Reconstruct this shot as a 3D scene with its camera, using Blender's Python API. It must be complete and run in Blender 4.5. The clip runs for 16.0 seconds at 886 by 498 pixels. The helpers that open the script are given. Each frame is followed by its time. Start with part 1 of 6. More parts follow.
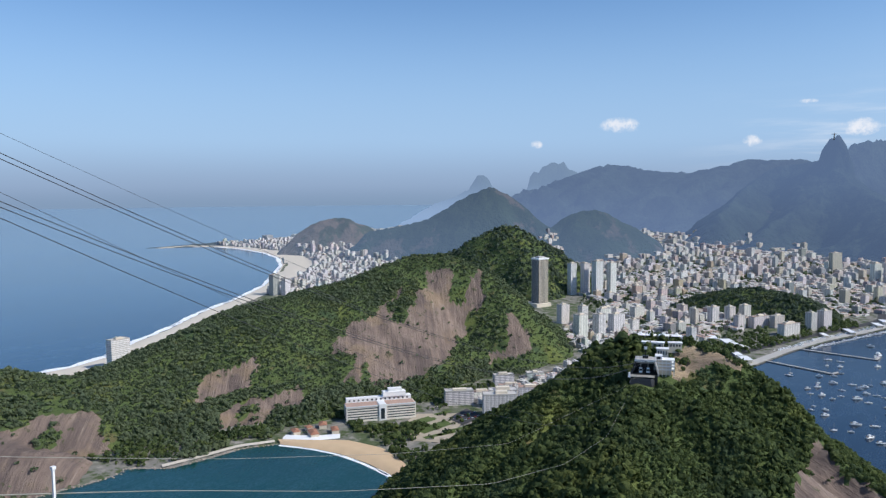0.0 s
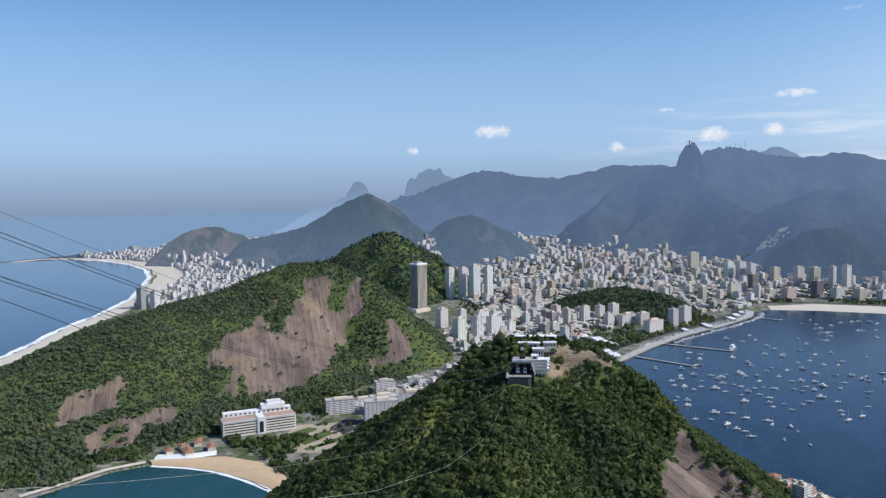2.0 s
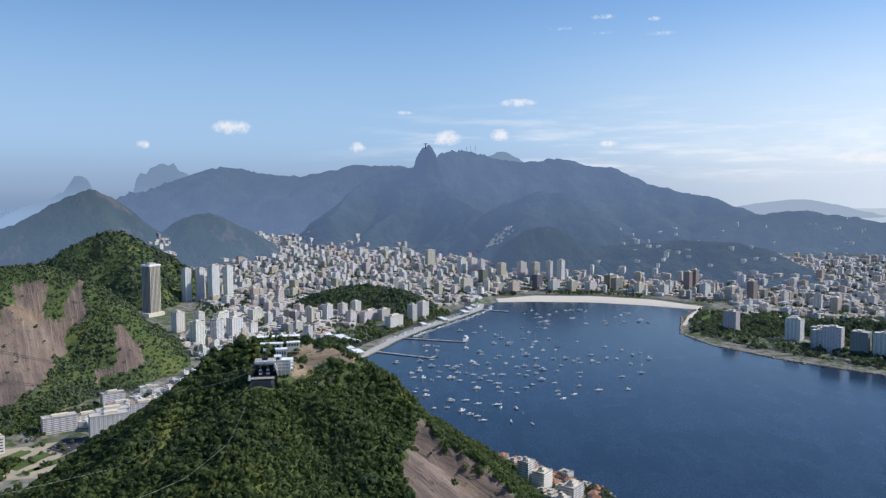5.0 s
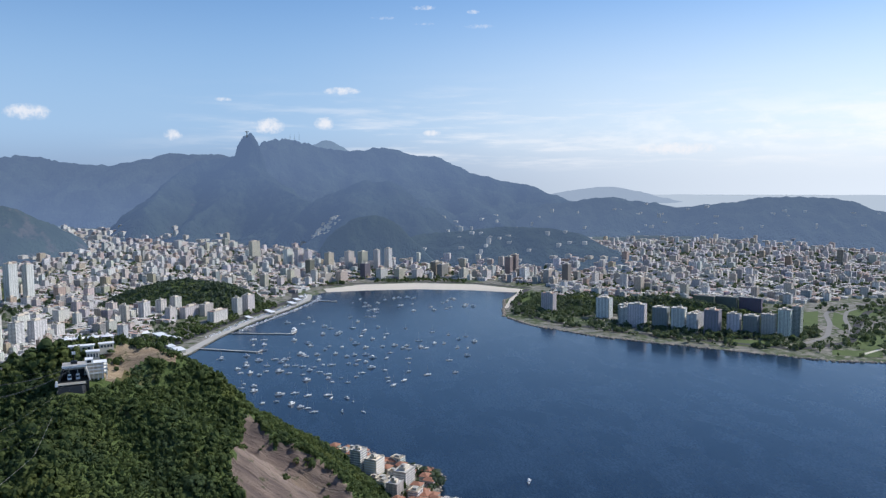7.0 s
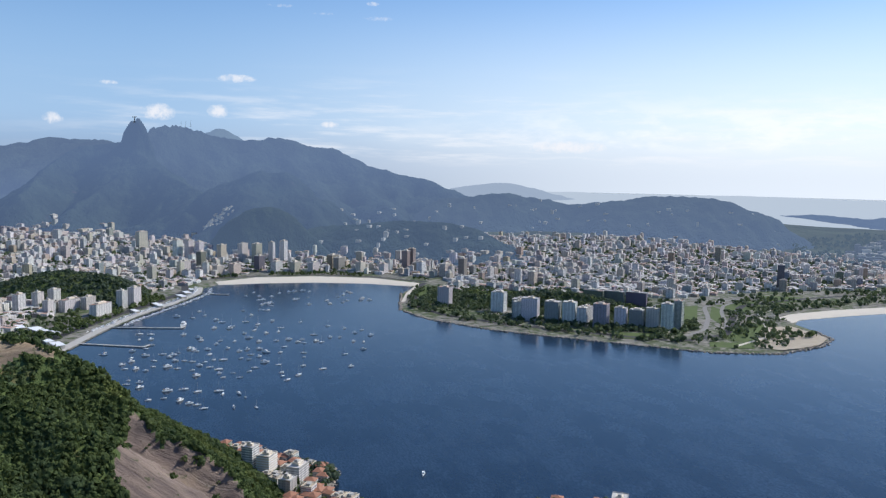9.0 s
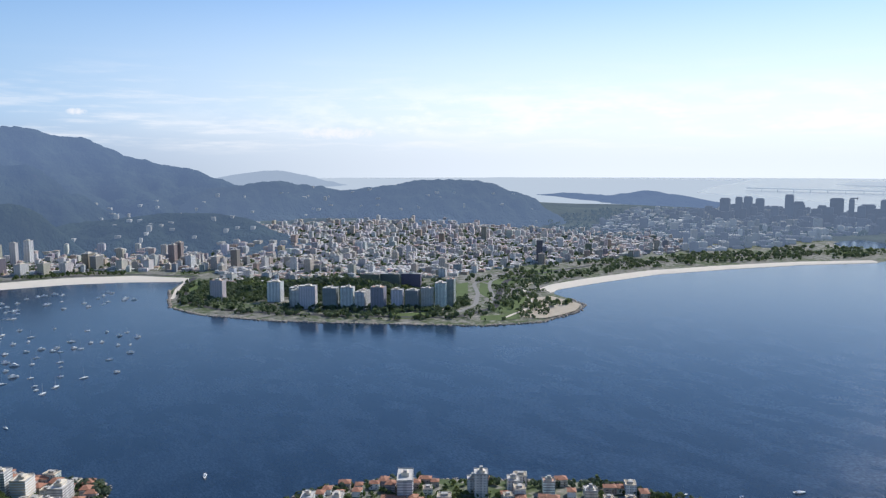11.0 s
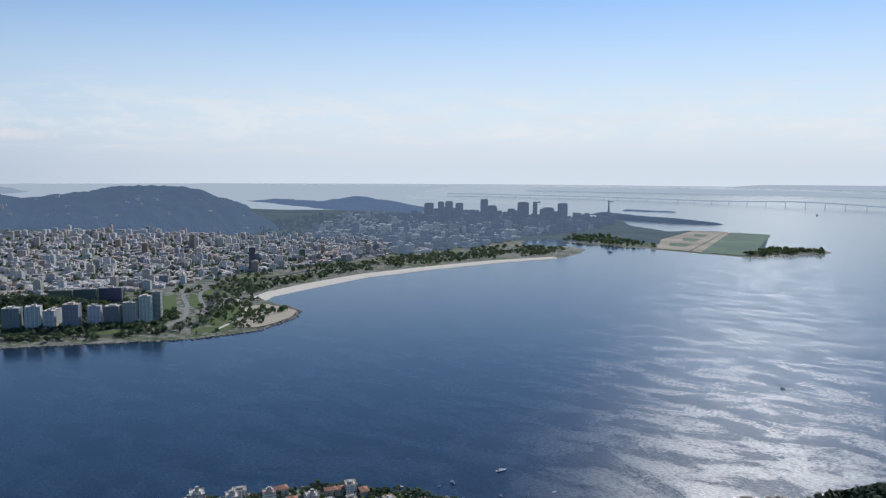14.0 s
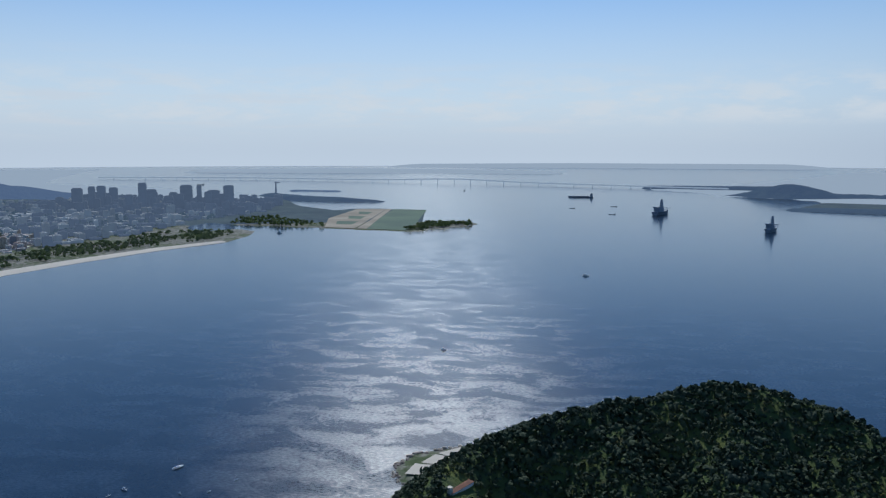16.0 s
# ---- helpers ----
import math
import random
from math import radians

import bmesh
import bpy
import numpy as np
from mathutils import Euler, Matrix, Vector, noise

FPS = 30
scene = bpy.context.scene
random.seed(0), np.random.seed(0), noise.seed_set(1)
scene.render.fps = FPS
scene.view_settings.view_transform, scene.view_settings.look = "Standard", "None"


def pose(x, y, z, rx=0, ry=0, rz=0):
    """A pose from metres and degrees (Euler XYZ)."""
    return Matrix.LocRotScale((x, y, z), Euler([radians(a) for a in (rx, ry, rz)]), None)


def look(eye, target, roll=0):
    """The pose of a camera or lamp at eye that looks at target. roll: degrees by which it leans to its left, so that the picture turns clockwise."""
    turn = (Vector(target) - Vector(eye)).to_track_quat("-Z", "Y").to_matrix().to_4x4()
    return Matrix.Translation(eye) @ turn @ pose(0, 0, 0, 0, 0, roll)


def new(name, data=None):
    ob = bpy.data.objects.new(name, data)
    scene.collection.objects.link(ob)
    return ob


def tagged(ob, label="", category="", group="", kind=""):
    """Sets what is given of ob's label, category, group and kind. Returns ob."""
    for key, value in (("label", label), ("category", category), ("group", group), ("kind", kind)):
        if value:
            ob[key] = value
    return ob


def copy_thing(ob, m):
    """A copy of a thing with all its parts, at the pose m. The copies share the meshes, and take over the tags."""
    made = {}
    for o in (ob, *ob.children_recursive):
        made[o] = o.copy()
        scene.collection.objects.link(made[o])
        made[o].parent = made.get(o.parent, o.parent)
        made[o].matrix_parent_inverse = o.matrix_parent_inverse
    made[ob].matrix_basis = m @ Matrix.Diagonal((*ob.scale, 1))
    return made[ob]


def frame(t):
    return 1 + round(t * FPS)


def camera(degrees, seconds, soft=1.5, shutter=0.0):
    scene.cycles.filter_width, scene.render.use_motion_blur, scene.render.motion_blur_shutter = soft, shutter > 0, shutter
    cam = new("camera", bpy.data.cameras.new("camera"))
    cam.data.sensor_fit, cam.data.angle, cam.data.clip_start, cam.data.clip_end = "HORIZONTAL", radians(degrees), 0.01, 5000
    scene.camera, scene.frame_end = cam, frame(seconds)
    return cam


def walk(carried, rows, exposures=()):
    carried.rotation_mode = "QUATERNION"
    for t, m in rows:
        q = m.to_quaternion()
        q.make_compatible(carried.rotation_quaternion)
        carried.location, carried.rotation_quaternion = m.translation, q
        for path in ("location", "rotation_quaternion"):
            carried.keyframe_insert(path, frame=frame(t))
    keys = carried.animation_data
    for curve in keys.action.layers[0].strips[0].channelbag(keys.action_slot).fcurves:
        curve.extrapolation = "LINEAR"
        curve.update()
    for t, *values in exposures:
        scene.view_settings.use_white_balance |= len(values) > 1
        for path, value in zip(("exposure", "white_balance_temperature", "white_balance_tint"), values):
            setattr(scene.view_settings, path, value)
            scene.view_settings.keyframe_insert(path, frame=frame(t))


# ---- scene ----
# The bay is built at one quarter of its true size throughout, so that all of it out to
# the horizon lies inside the camera's five-kilometre reach. Places below are in true
# metres from the look-out (x east, y north, z above the sea); S brings them to the model.
S = 0.25
EYE = 395.0

cam = camera(59.59, 16.0, soft=1.3)
TURNS = [
    (0.0, 85.60, 0.35, 119.76),
    (0.5, 85.62, 0.38, 117.65),
    (1.0, 85.70, 0.60, 115.50),
    (1.5, 85.76, 0.90, 112.86),
    (2.0, 85.97, 0.87, 110.71),
    (2.5, 85.98, 0.66, 108.72),
    (3.0, 86.06, 0.64, 104.78),
    (3.5, 86.00, 0.58, 101.46),
    (4.0, 85.95, 0.46, 97.90),
    (6.5, 85.10, 0.02, 82.85),
    (7.0, 84.88, 0.30, 79.03),
    (7.5, 84.76, 0.14, 75.81),
    (8.0, 84.44, -0.18, 74.37),
    (8.2, 84.58, -0.71, 74.46),
    (10.3, 83.24, 0.10, 61.18),
    (10.5, 83.10, 0.30, 59.31),
    (11.0, 83.59, 0.15, 54.79),
    (11.5, 83.76, 0.05, 50.81),
    (12.0, 83.73, -0.14, 47.13),
    (12.5, 83.69, 0.00, 43.72),
    (13.0, 83.79, -1.12, 44.13),
    (13.5, 84.01, -0.60, 40.00),
    (14.0, 84.06, -0.31, 33.75),
    (14.5, 84.09, 0.33, 28.27),
    (15.0, 83.89, 0.62, 22.32),
    (15.5, 84.13, 0.49, 13.98),
    (16.0, 82.72, -0.02, 9.48),
]
walk(cam, [(t, pose(0, 0, EYE * S, rx, ry, rz)) for t, rx, ry, rz in TURNS],
     exposures=[(0.0, 0.0, 6500, 10), (8.0, 0.0, 6500, 10), (11.0, 0.08, 6500, 10), (13.0, -0.08, 6500, 10), (14.5, -0.45, 6200, 8), (16.0, -0.62, 5900, 6)])

# ---- light ----
SUN_AZ, SUN_EL = 349.5, 44.0


def toward(az, el):
    a, e = radians(az), radians(el)
    return Vector((math.sin(a) * math.cos(e), math.cos(a) * math.cos(e), math.sin(e)))


sun = new("sun", bpy.data.lights.new("sun", "SUN"))
sun.data.energy, sun.data.angle, sun.data.color = 4.2, radians(0.53), (1.0, 0.965, 0.91)
sun.matrix_world = look((0, 0, 0), -toward(SUN_AZ, SUN_EL))

HAZE = (0.62, 0.72, 0.86)
# small cumulus over the ranges: azimuth, elevation, half width, half height (degrees)
PUFFS = [(253.1, 4.5, 1.7, 0.6), (247.1, 3.2, 0.5, 0.35), (261.9, 3.2, 0.7, 0.45), (268.4, 3.9, 1.3, 0.65),
         (272.4, 4.1, 0.85, 0.5), (280.2, 3.4, 0.75, 0.28), (273.6, 6.4, 1.5, 0.32), (265.3, 5.7, 0.7, 0.2),
         (276.7, 11.5, 1.0, 0.16), (279.6, 12.2, 1.2, 0.2), (279.6, 11.1, 1.0, 0.12), (283.2, 11.9, 0.5, 0.18), (283.6, 10.9, 1.2, 0.2), (297.5, 2.1, 3.4, 0.5)]


class Nodes:
    """Short hand for building a node tree."""

    def __init__(self, tree):
        self.t = tree
        tree.nodes.clear()

    def add(self, kind, **inputs):
        n = self.t.nodes.new(kind)
        for k, v in inputs.items():
            self.put(n, k, v)
        return n

    def put(self, n, key, v):
        key = key.replace("_", " ")
        s = n.inputs[int(key[1:])] if key[0] == "i" and key[1:].isdigit() else n.inputs[key]
        if isinstance(v, bpy.types.NodeSocket):
            self.t.links.new(v, s)
        elif isinstance(v, tuple) and s.type == "RGBA" and len(v) == 3:
            s.default_value = (*v, 1)
        else:
            s.default_value = v

    def math(self, op, a, b=0.0, clamp=False):
        n = self.add("ShaderNodeMath", i0=a, i1=b)
        n.operation, n.use_clamp = op, clamp
        return n.outputs[0]

    def vmath(self, op, a, b=(0, 0, 0)):
        n = self.add("ShaderNodeVectorMath", i0=a, i1=b)
        n.operation = op
        return n.outputs["Value"] if op in ("DOT_PRODUCT", "LENGTH", "DISTANCE") else n.outputs[0]

    def mix(self, fac, a, b, blend="MIX"):
        n = self.t.nodes.new("ShaderNodeMix")
        n.data_type, n.blend_type = "RGBA", blend
        for s, v in ((n.inputs[0], fac), (n.inputs[6], a), (n.inputs[7], b)):
            if isinstance(v, bpy.types.NodeSocket):
                self.t.links.new(v, s)
            else:
                s.default_value = (*v, 1) if isinstance(v, tuple) and len(v) == 3 else v
        return n.outputs[2]

    def noise(self, vec, scale, detail=3.0, rough=0.55, out="Fac"):
        n = self.add("ShaderNodeTexNoise", Vector=vec, Scale=scale, Detail=detail, Roughness=rough)
        return n.outputs[out]

    def step(self, v, lo, hi, a=0.0, b=1.0):
        n = self.add("ShaderNodeMapRange", i0=v, i1=lo, i2=hi, i3=a, i4=b)
        n.interpolation_type = "SMOOTHSTEP"
        return n.outputs[0]


def make_world():
    w = bpy.data.worlds.new("sky")
    scene.world = w
    w.use_nodes = True
    n = Nodes(w.node_tree)
    sky = n.add("ShaderNodeTexSky")
    sky.sky_type, sky.sun_disc = "NISHITA", False
    sky.sun_elevation, sky.sun_rotation, sky.altitude = radians(SUN_EL), radians(SUN_AZ), 400.0
    sky.air_density, sky.dust_density, sky.ozone_density = 1.0, 0.2, 2.5
    way = n.vmath("NORMALIZE", n.add("ShaderNodeTexCoord").outputs["Generated"])
    xyz = n.add("ShaderNodeSeparateXYZ", i0=way)
    el = n.math("ARCSINE", xyz.outputs[2])
    el = n.math("MULTIPLY", el, 180 / math.pi)
    col = n.vmath("MULTIPLY", sky.outputs[0], (0.088, 0.112, 0.135))
    # haze thickens towards the horizon and whitens towards the sun
    near_sun = n.step(n.vmath("DOT_PRODUCT", way, tuple(toward(SUN_AZ - 8, 0))), 0.22, 1.0)
    haze = n.mix(near_sun, (0.36, 0.53, 0.80), (0.93, 1.0, 1.09))
    col = n.mix(n.step(el, 16.0, 1.0, 0.0, 0.88), col, haze)
    murk = n.mix(near_sun, (0.28, 0.385, 0.56), (0.81, 0.89, 1.0))
    col = n.mix(n.step(el, 4.0, -0.6, 0.0, 1.0), col, murk)
    # the far sea fades into the haze below the level of the eye
    brine = n.mix(near_sun, (0.215, 0.315, 0.465), (0.84, 0.92, 1.03))
    col = n.mix(n.step(el, 0.5, -1.2, 0.0, 0.8), col, brine)
    # thin cloud and cumulus
    streak = n.noise(n.vmath("MULTIPLY", way, (3.0, 3.0, 30.0)), 2.4, 6.0, 0.6)
    veil = n.math("MULTIPLY", n.step(streak, 0.46, 0.72), n.math("MULTIPLY", n.step(el, 0.2, 1.6), n.step(el, 8.0, 3.0)))
    side = n.step(n.vmath("DOT_PRODUCT", way, tuple(toward(318, 0))), 0.45, 0.8)
    col = n.mix(n.math("MULTIPLY", n.math("MULTIPLY", veil, side), 0.55), col, (0.95, 0.96, 1.0))
    north = n.step(n.vmath("DOT_PRODUCT", way, tuple(toward(348, 0))), 0.35, 0.9)
    heap = n.step(n.noise(n.vmath("MULTIPLY", way, (1.0, 1.0, 3.2)), 13.0, 7.0, 0.62), 0.42, 0.66)
    bank = n.math("MULTIPLY", n.math("MULTIPLY", n.step(el, 1.4, 2.6), n.step(el, 6.5, 3.2)), north)
    col = n.mix(n.math("MULTIPLY", n.math("MULTIPLY", bank, heap), 0.8), col, (1.0, 1.02, 1.05))
    lump = n.noise(way, 85.0, 9.0, 0.72)
    total = None
    for az, e, wx, wy in PUFFS:
        c = toward(az, e)
        right = toward(az + 90, 0)
        up = right.cross(c)
        a = n.math("DIVIDE", n.vmath("DOT_PRODUCT", way, tuple(right)), math.sin(radians(wx)))
        b = n.math("DIVIDE", n.vmath("DOT_PRODUCT", n.vmath("SUBTRACT", way, tuple(c)), tuple(up)), math.sin(radians(wy)))
        d = n.math("ADD", n.math("MULTIPLY", a, a), n.math("MULTIPLY", b, b))
        front = n.step(n.vmath("DOT_PRODUCT", way, tuple(c)), 0.5, 0.6)
        p = n.math("MULTIPLY", n.math("MULTIPLY", n.math("SUBTRACT", 1.0, d, True), front), 0.4 if e > 9 else 1.0)
        total = p if total is None else n.math("MAXIMUM", total, p)
    puff = n.step(n.math("ADD", total, n.math("MULTIPLY", n.math("SUBTRACT", lump, 0.5), 3.0)), 0.0, 1.25)
    puff = n.math("MULTIPLY", puff, n.step(total, 0.0, 0.2))
    col = n.mix(n.math("MULTIPLY", puff, 0.8), col, (0.92, 0.92, 0.96))
    bg = n.add("ShaderNodeBackground", Color=col, Strength=1.0)
    n.add("ShaderNodeOutputWorld", Surface=bg.outputs[0])


make_world()


# ---- materials ----
def material(name, build):
    m = bpy.data.materials.new(name)
    m.use_nodes = True
    n = Nodes(m.node_tree)
    surf = build(n)
    n.add("ShaderNodeOutputMaterial", Surface=surf)
    return m


def shader(n, color, rough=0.8, metal=0.0, normal=None, spec=0.3, **more):
    p = n.add("ShaderNodeBsdfPrincipled", Base_Color=color, Roughness=rough, Metallic=metal, **more)
    p.inputs["Specular IOR Level"].default_value = spec
    if normal is not None:
        n.t.links.new(normal, p.inputs["Normal"])
    return p.outputs[0]


def where(n):
    """Place in true metres."""
    return n.vmath("MULTIPLY", n.add("ShaderNodeNewGeometry").outputs["Position"], (1 / S, 1 / S, 1 / S))


def bump(n, h, strength, dist):
    return n.add("ShaderNodeBump", Strength=strength, Distance=dist * S, Height=h).outputs[0]


def plain(name, color, rough=0.7, metal=0.0, vary=0.15, scale=0.3, spec=0.3):
    def build(n):
        p = where(n)
        f = n.noise(p, scale, 5.0, 0.6)
        dark = tuple(c * (1 - vary) for c in color)
        light = tuple(min(1.0, c * (1 + vary)) for c in color)
        return shader(n, n.mix(f, dark, light), rough, metal, bump(n, n.noise(p, scale * 4, 3.0), 0.3, 0.1), spec)
    return material(name, build)


def m_water(n):
    p = where(n)
    flat = n.vmath("MULTIPLY", p, (1, 1, 0))
    swell = n.noise(flat, 0.05, 3.0, 0.55)
    # wind: gusts roughen the water in long soft patches, with small steep ripples among them
    bend = n.vmath("ADD", n.vmath("MULTIPLY", flat, (0.75, 1.5, 0)),
                   n.vmath("MULTIPLY", n.noise(flat, 0.006, 3.0, 0.55, "Color"), (150, 150, 0)))
    gust = n.step(n.noise(bend, 0.0125, 7.0, 0.66), 0.40, 0.60, 0.40, 1.15)
    glitter = n.step(n.noise(n.vmath("MULTIPLY", flat, (0.6, 1.4, 0)), 0.26, 4.0, 0.75), 0.38, 0.66, 0.55, 1.5)
    lane = n.math("MULTIPLY", gust, glitter)
    cove = n.step(n.vmath("DISTANCE", flat, (-740, -760, 0)), 420.0, 250.0)
    open_sea = n.step(n.vmath("DOT_PRODUCT", flat, (-0.53, -0.85, 0.0)), 1250.0, 1900.0)
    base = n.mix(cove, (0.005, 0.014, 0.029), (0.005, 0.056, 0.052))
    base = n.mix(open_sea, base, (0.008, 0.052, 0.112))
    base = n.mix(n.step(n.noise(flat, 0.0016, 3.0), 0.3, 0.75, 0.0, 0.4), base, (0.007, 0.021, 0.043))
    fine = n.noise(n.vmath("MULTIPLY", flat, (0.55, 1.5, 0)), 0.2, 4.0, 0.75)
    out = n.add("ShaderNodeBsdfPrincipled", Base_Color=base, Roughness=0.15, IOR=1.36, Normal=bump(n, swell, 0.10, 0.3))
    # the facets of wind ripples, which scatter the sun into a wide track
    ripple = n.add("ShaderNodeBsdfGlossy", Color=(1.0, 1.0, 1.0), Roughness=0.335, Anisotropy=0.36, Normal=bump(n, fine, 0.5, 1.1),
                   Tangent=n.add("ShaderNodeCombineXYZ", i0=0.983, i1=0.182, i2=0.0).outputs[0])
    ripple.distribution = "BECKMANN"
    both = n.add("ShaderNodeMixShader", i0=n.math("MULTIPLY", lane, 0.056), i1=out.outputs[0], i2=ripple.outputs[0])
    return both.outputs[0]


def green(n, p, isle):
    """Foliage colour: crown to crown and patch to patch, with a little haze blue put in."""
    patch = n.noise(p, 0.012, 4.0)
    fine = n.noise(p, 0.35, 5.0, 0.7)
    c = n.mix(isle, (0.048, 0.074, 0.030), (0.118, 0.155, 0.052))
    c = n.mix(n.step(patch, 0.5, 0.72), c, (0.145, 0.168, 0.050))
    c = n.mix(n.step(n.noise(p, 0.022, 3.0), 0.54, 0.70, 0.0, 0.6), c, (0.044, 0.074, 0.046))
    return n.mix(n.math("MULTIPLY", n.step(fine, 0.5, 0.8), 0.4), c, (0.024, 0.042, 0.014)), fine


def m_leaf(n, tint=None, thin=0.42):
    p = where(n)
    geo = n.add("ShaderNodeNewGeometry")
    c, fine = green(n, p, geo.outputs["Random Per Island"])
    # tint puts distant haze and the fort hill's shade into leaf colour
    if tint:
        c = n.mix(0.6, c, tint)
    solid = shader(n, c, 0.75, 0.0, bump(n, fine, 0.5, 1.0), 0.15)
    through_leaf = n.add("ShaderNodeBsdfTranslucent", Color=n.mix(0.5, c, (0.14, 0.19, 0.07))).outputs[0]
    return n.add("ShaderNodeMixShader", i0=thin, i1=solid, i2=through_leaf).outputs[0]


def m_slope(n):
    """Hillside: forest floor where it is gentle, bare granite with streaks where it is steep."""
    p = where(n)
    geo = n.add("ShaderNodeNewGeometry")
    up = n.add("ShaderNodeSeparateXYZ", i0=geo.outputs["True Normal"]).outputs[2]
    edge = n.math("MULTIPLY", n.math("SUBTRACT", n.noise(p, 0.02, 6.0, 0.65), 0.5), 0.5)
    rock = n.step(n.math("ADD", up, edge), 0.74, 0.66)
    c, fine = green(n, p, n.noise(p, 0.08, 3.0))
    run = n.noise(n.vmath("MULTIPLY", p, (1, 1, 0.08)), 0.05, 6.0, 0.7)
    stone = n.mix(n.step(run, 0.3, 0.72), (0.12, 0.085, 0.066), (0.30, 0.235, 0.185))
    stone = n.mix(n.step(n.noise(p, 0.015, 5.0), 0.5, 0.7, 0.0, 0.6), stone, (0.17, 0.13, 0.075))
    col = n.mix(rock, c, stone)
    h = n.mix(rock, fine, run)
    return shader(n, col, 0.85, 0.0, bump(n, h, 0.8, 3.0), 0.2)


def m_floor(n):
    p = where(n)
    c, fine = green(n, p, n.noise(p, 0.08, 3.0))
    c = n.mix(n.step(n.noise(p, 0.03, 4.0), 0.58, 0.72), c, (0.13, 0.115, 0.055))
    return shader(n, c, 0.9, 0.0, bump(n, fine, 0.8, 2.0), 0.1)


def m_rock(fall, dull=(0.135, 0.102, 0.088), fair=(0.255, 0.190, 0.152)):
    """Weathered granite: streaks down the fall line, ochre stains, tufts in the cracks."""
    fx, fy = fall

    def build(n):
        p = where(n)
        across = n.vmath("DOT_PRODUCT", p, (-fy, fx, 0))
        down = n.vmath("DOT_PRODUCT", p, (fx, fy, -0.9))
        c3 = n.add("ShaderNodeCombineXYZ", i0=across, i1=n.math("MULTIPLY", down, 0.05), i2=0.0).outputs[0]
        run = n.noise(c3, 0.13, 6.0, 0.75)
        broad = n.noise(n.add("ShaderNodeCombineXYZ", i0=across, i1=n.math("MULTIPLY", down, 0.3), i2=0.0).outputs[0], 0.016, 4.0, 0.6)
        c = n.mix(n.step(run, 0.34, 0.68), dull, fair)
        c = n.mix(n.step(broad, 0.54, 0.70, 0.0, 0.6), c, (0.32, 0.245, 0.195))
        c = n.mix(n.step(broad, 0.50, 0.34, 0.0, 0.75), c, (0.10, 0.078, 0.07))
        c = n.mix(n.step(n.noise(p, 0.011, 4.0, 0.6), 0.52, 0.68, 0.0, 0.5), c, (0.27, 0.195, 0.115))
        thin = n.noise(n.add("ShaderNodeCombineXYZ", i0=across, i1=n.math("MULTIPLY", down, 0.025), i2=3.0).outputs[0], 0.20, 4.0, 0.65)
        c = n.mix(n.step(thin, 0.60, 0.72, 0.0, 0.65), c, (0.40, 0.33, 0.26))
        c = n.mix(n.step(thin, 0.40, 0.30, 0.0, 0.5), c, (0.075, 0.06, 0.055))
        crack = n.noise(p, 0.07, 6.0, 0.7)
        c = n.mix(n.step(crack, 0.58, 0.66, 0.0, 0.8), c, (0.055, 0.068, 0.026))
        return shader(n, c, 0.85, 0.0, bump(n, n.math("ADD", run, n.math("MULTIPLY", crack, 0.5)), 1.0, 4.0), 0.25)
    return build


def m_haze_glow(haze_part, haze, tint=(0.045, 0.065, 0.03), stone=None, lift=0.1, bare_at=0.52, folds=1.0):
    """Distant hills and shores with haze painted in: land colour mixed with a glowing haze colour."""
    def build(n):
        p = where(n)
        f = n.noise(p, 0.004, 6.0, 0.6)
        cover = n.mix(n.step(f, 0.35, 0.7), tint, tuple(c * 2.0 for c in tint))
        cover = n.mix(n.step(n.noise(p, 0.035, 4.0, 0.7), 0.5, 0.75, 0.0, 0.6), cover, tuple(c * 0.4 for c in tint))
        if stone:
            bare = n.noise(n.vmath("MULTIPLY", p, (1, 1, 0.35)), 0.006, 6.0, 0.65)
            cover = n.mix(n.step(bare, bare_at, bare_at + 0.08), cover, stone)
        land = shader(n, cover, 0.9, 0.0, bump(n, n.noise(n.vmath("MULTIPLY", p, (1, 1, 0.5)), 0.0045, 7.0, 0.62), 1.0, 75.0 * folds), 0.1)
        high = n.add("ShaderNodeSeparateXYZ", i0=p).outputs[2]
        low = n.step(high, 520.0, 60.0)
        # haze painted as emission, its colour and share changing low down
        haze_glow = n.add("ShaderNodeEmission", Color=n.mix(low, haze, tuple(c * (1 + 3.5 * lift) for c in haze)), Strength=1.0).outputs[0]
        m = n.add("ShaderNodeMixShader", i0=n.math("ADD", haze_part, n.math("MULTIPLY", low, lift)), i1=land, i2=haze_glow)
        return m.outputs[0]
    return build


def m_ground(n):
    p = where(n)
    a = n.noise(p, 0.006, 5.0)
    b = n.noise(p, 0.05, 4.0, 0.6)
    c = n.mix(n.step(a, 0.42, 0.6), (0.20, 0.19, 0.165), (0.085, 0.11, 0.05))
    c = n.mix(n.step(b, 0.5, 0.68), c, (0.30, 0.275, 0.24))
    c = n.mix(n.step(b, 0.48, 0.38), c, (0.065, 0.09, 0.035))
    return shader(n, c, 0.9, 0.0, bump(n, b, 0.5, 3.0), 0.15)


def facade(wall_a, wall_b, glass=0.5, floor=3.2, bay=3.6):
    """Painted apartment walls with rows of windows; the colour differs from block to block."""
    def build(n):
        geo = n.add("ShaderNodeNewGeometry")
        p = where(n)
        nor = n.add("ShaderNodeSeparateXYZ", i0=geo.outputs["True Normal"])
        pos = n.add("ShaderNodeSeparateXYZ", i0=p)
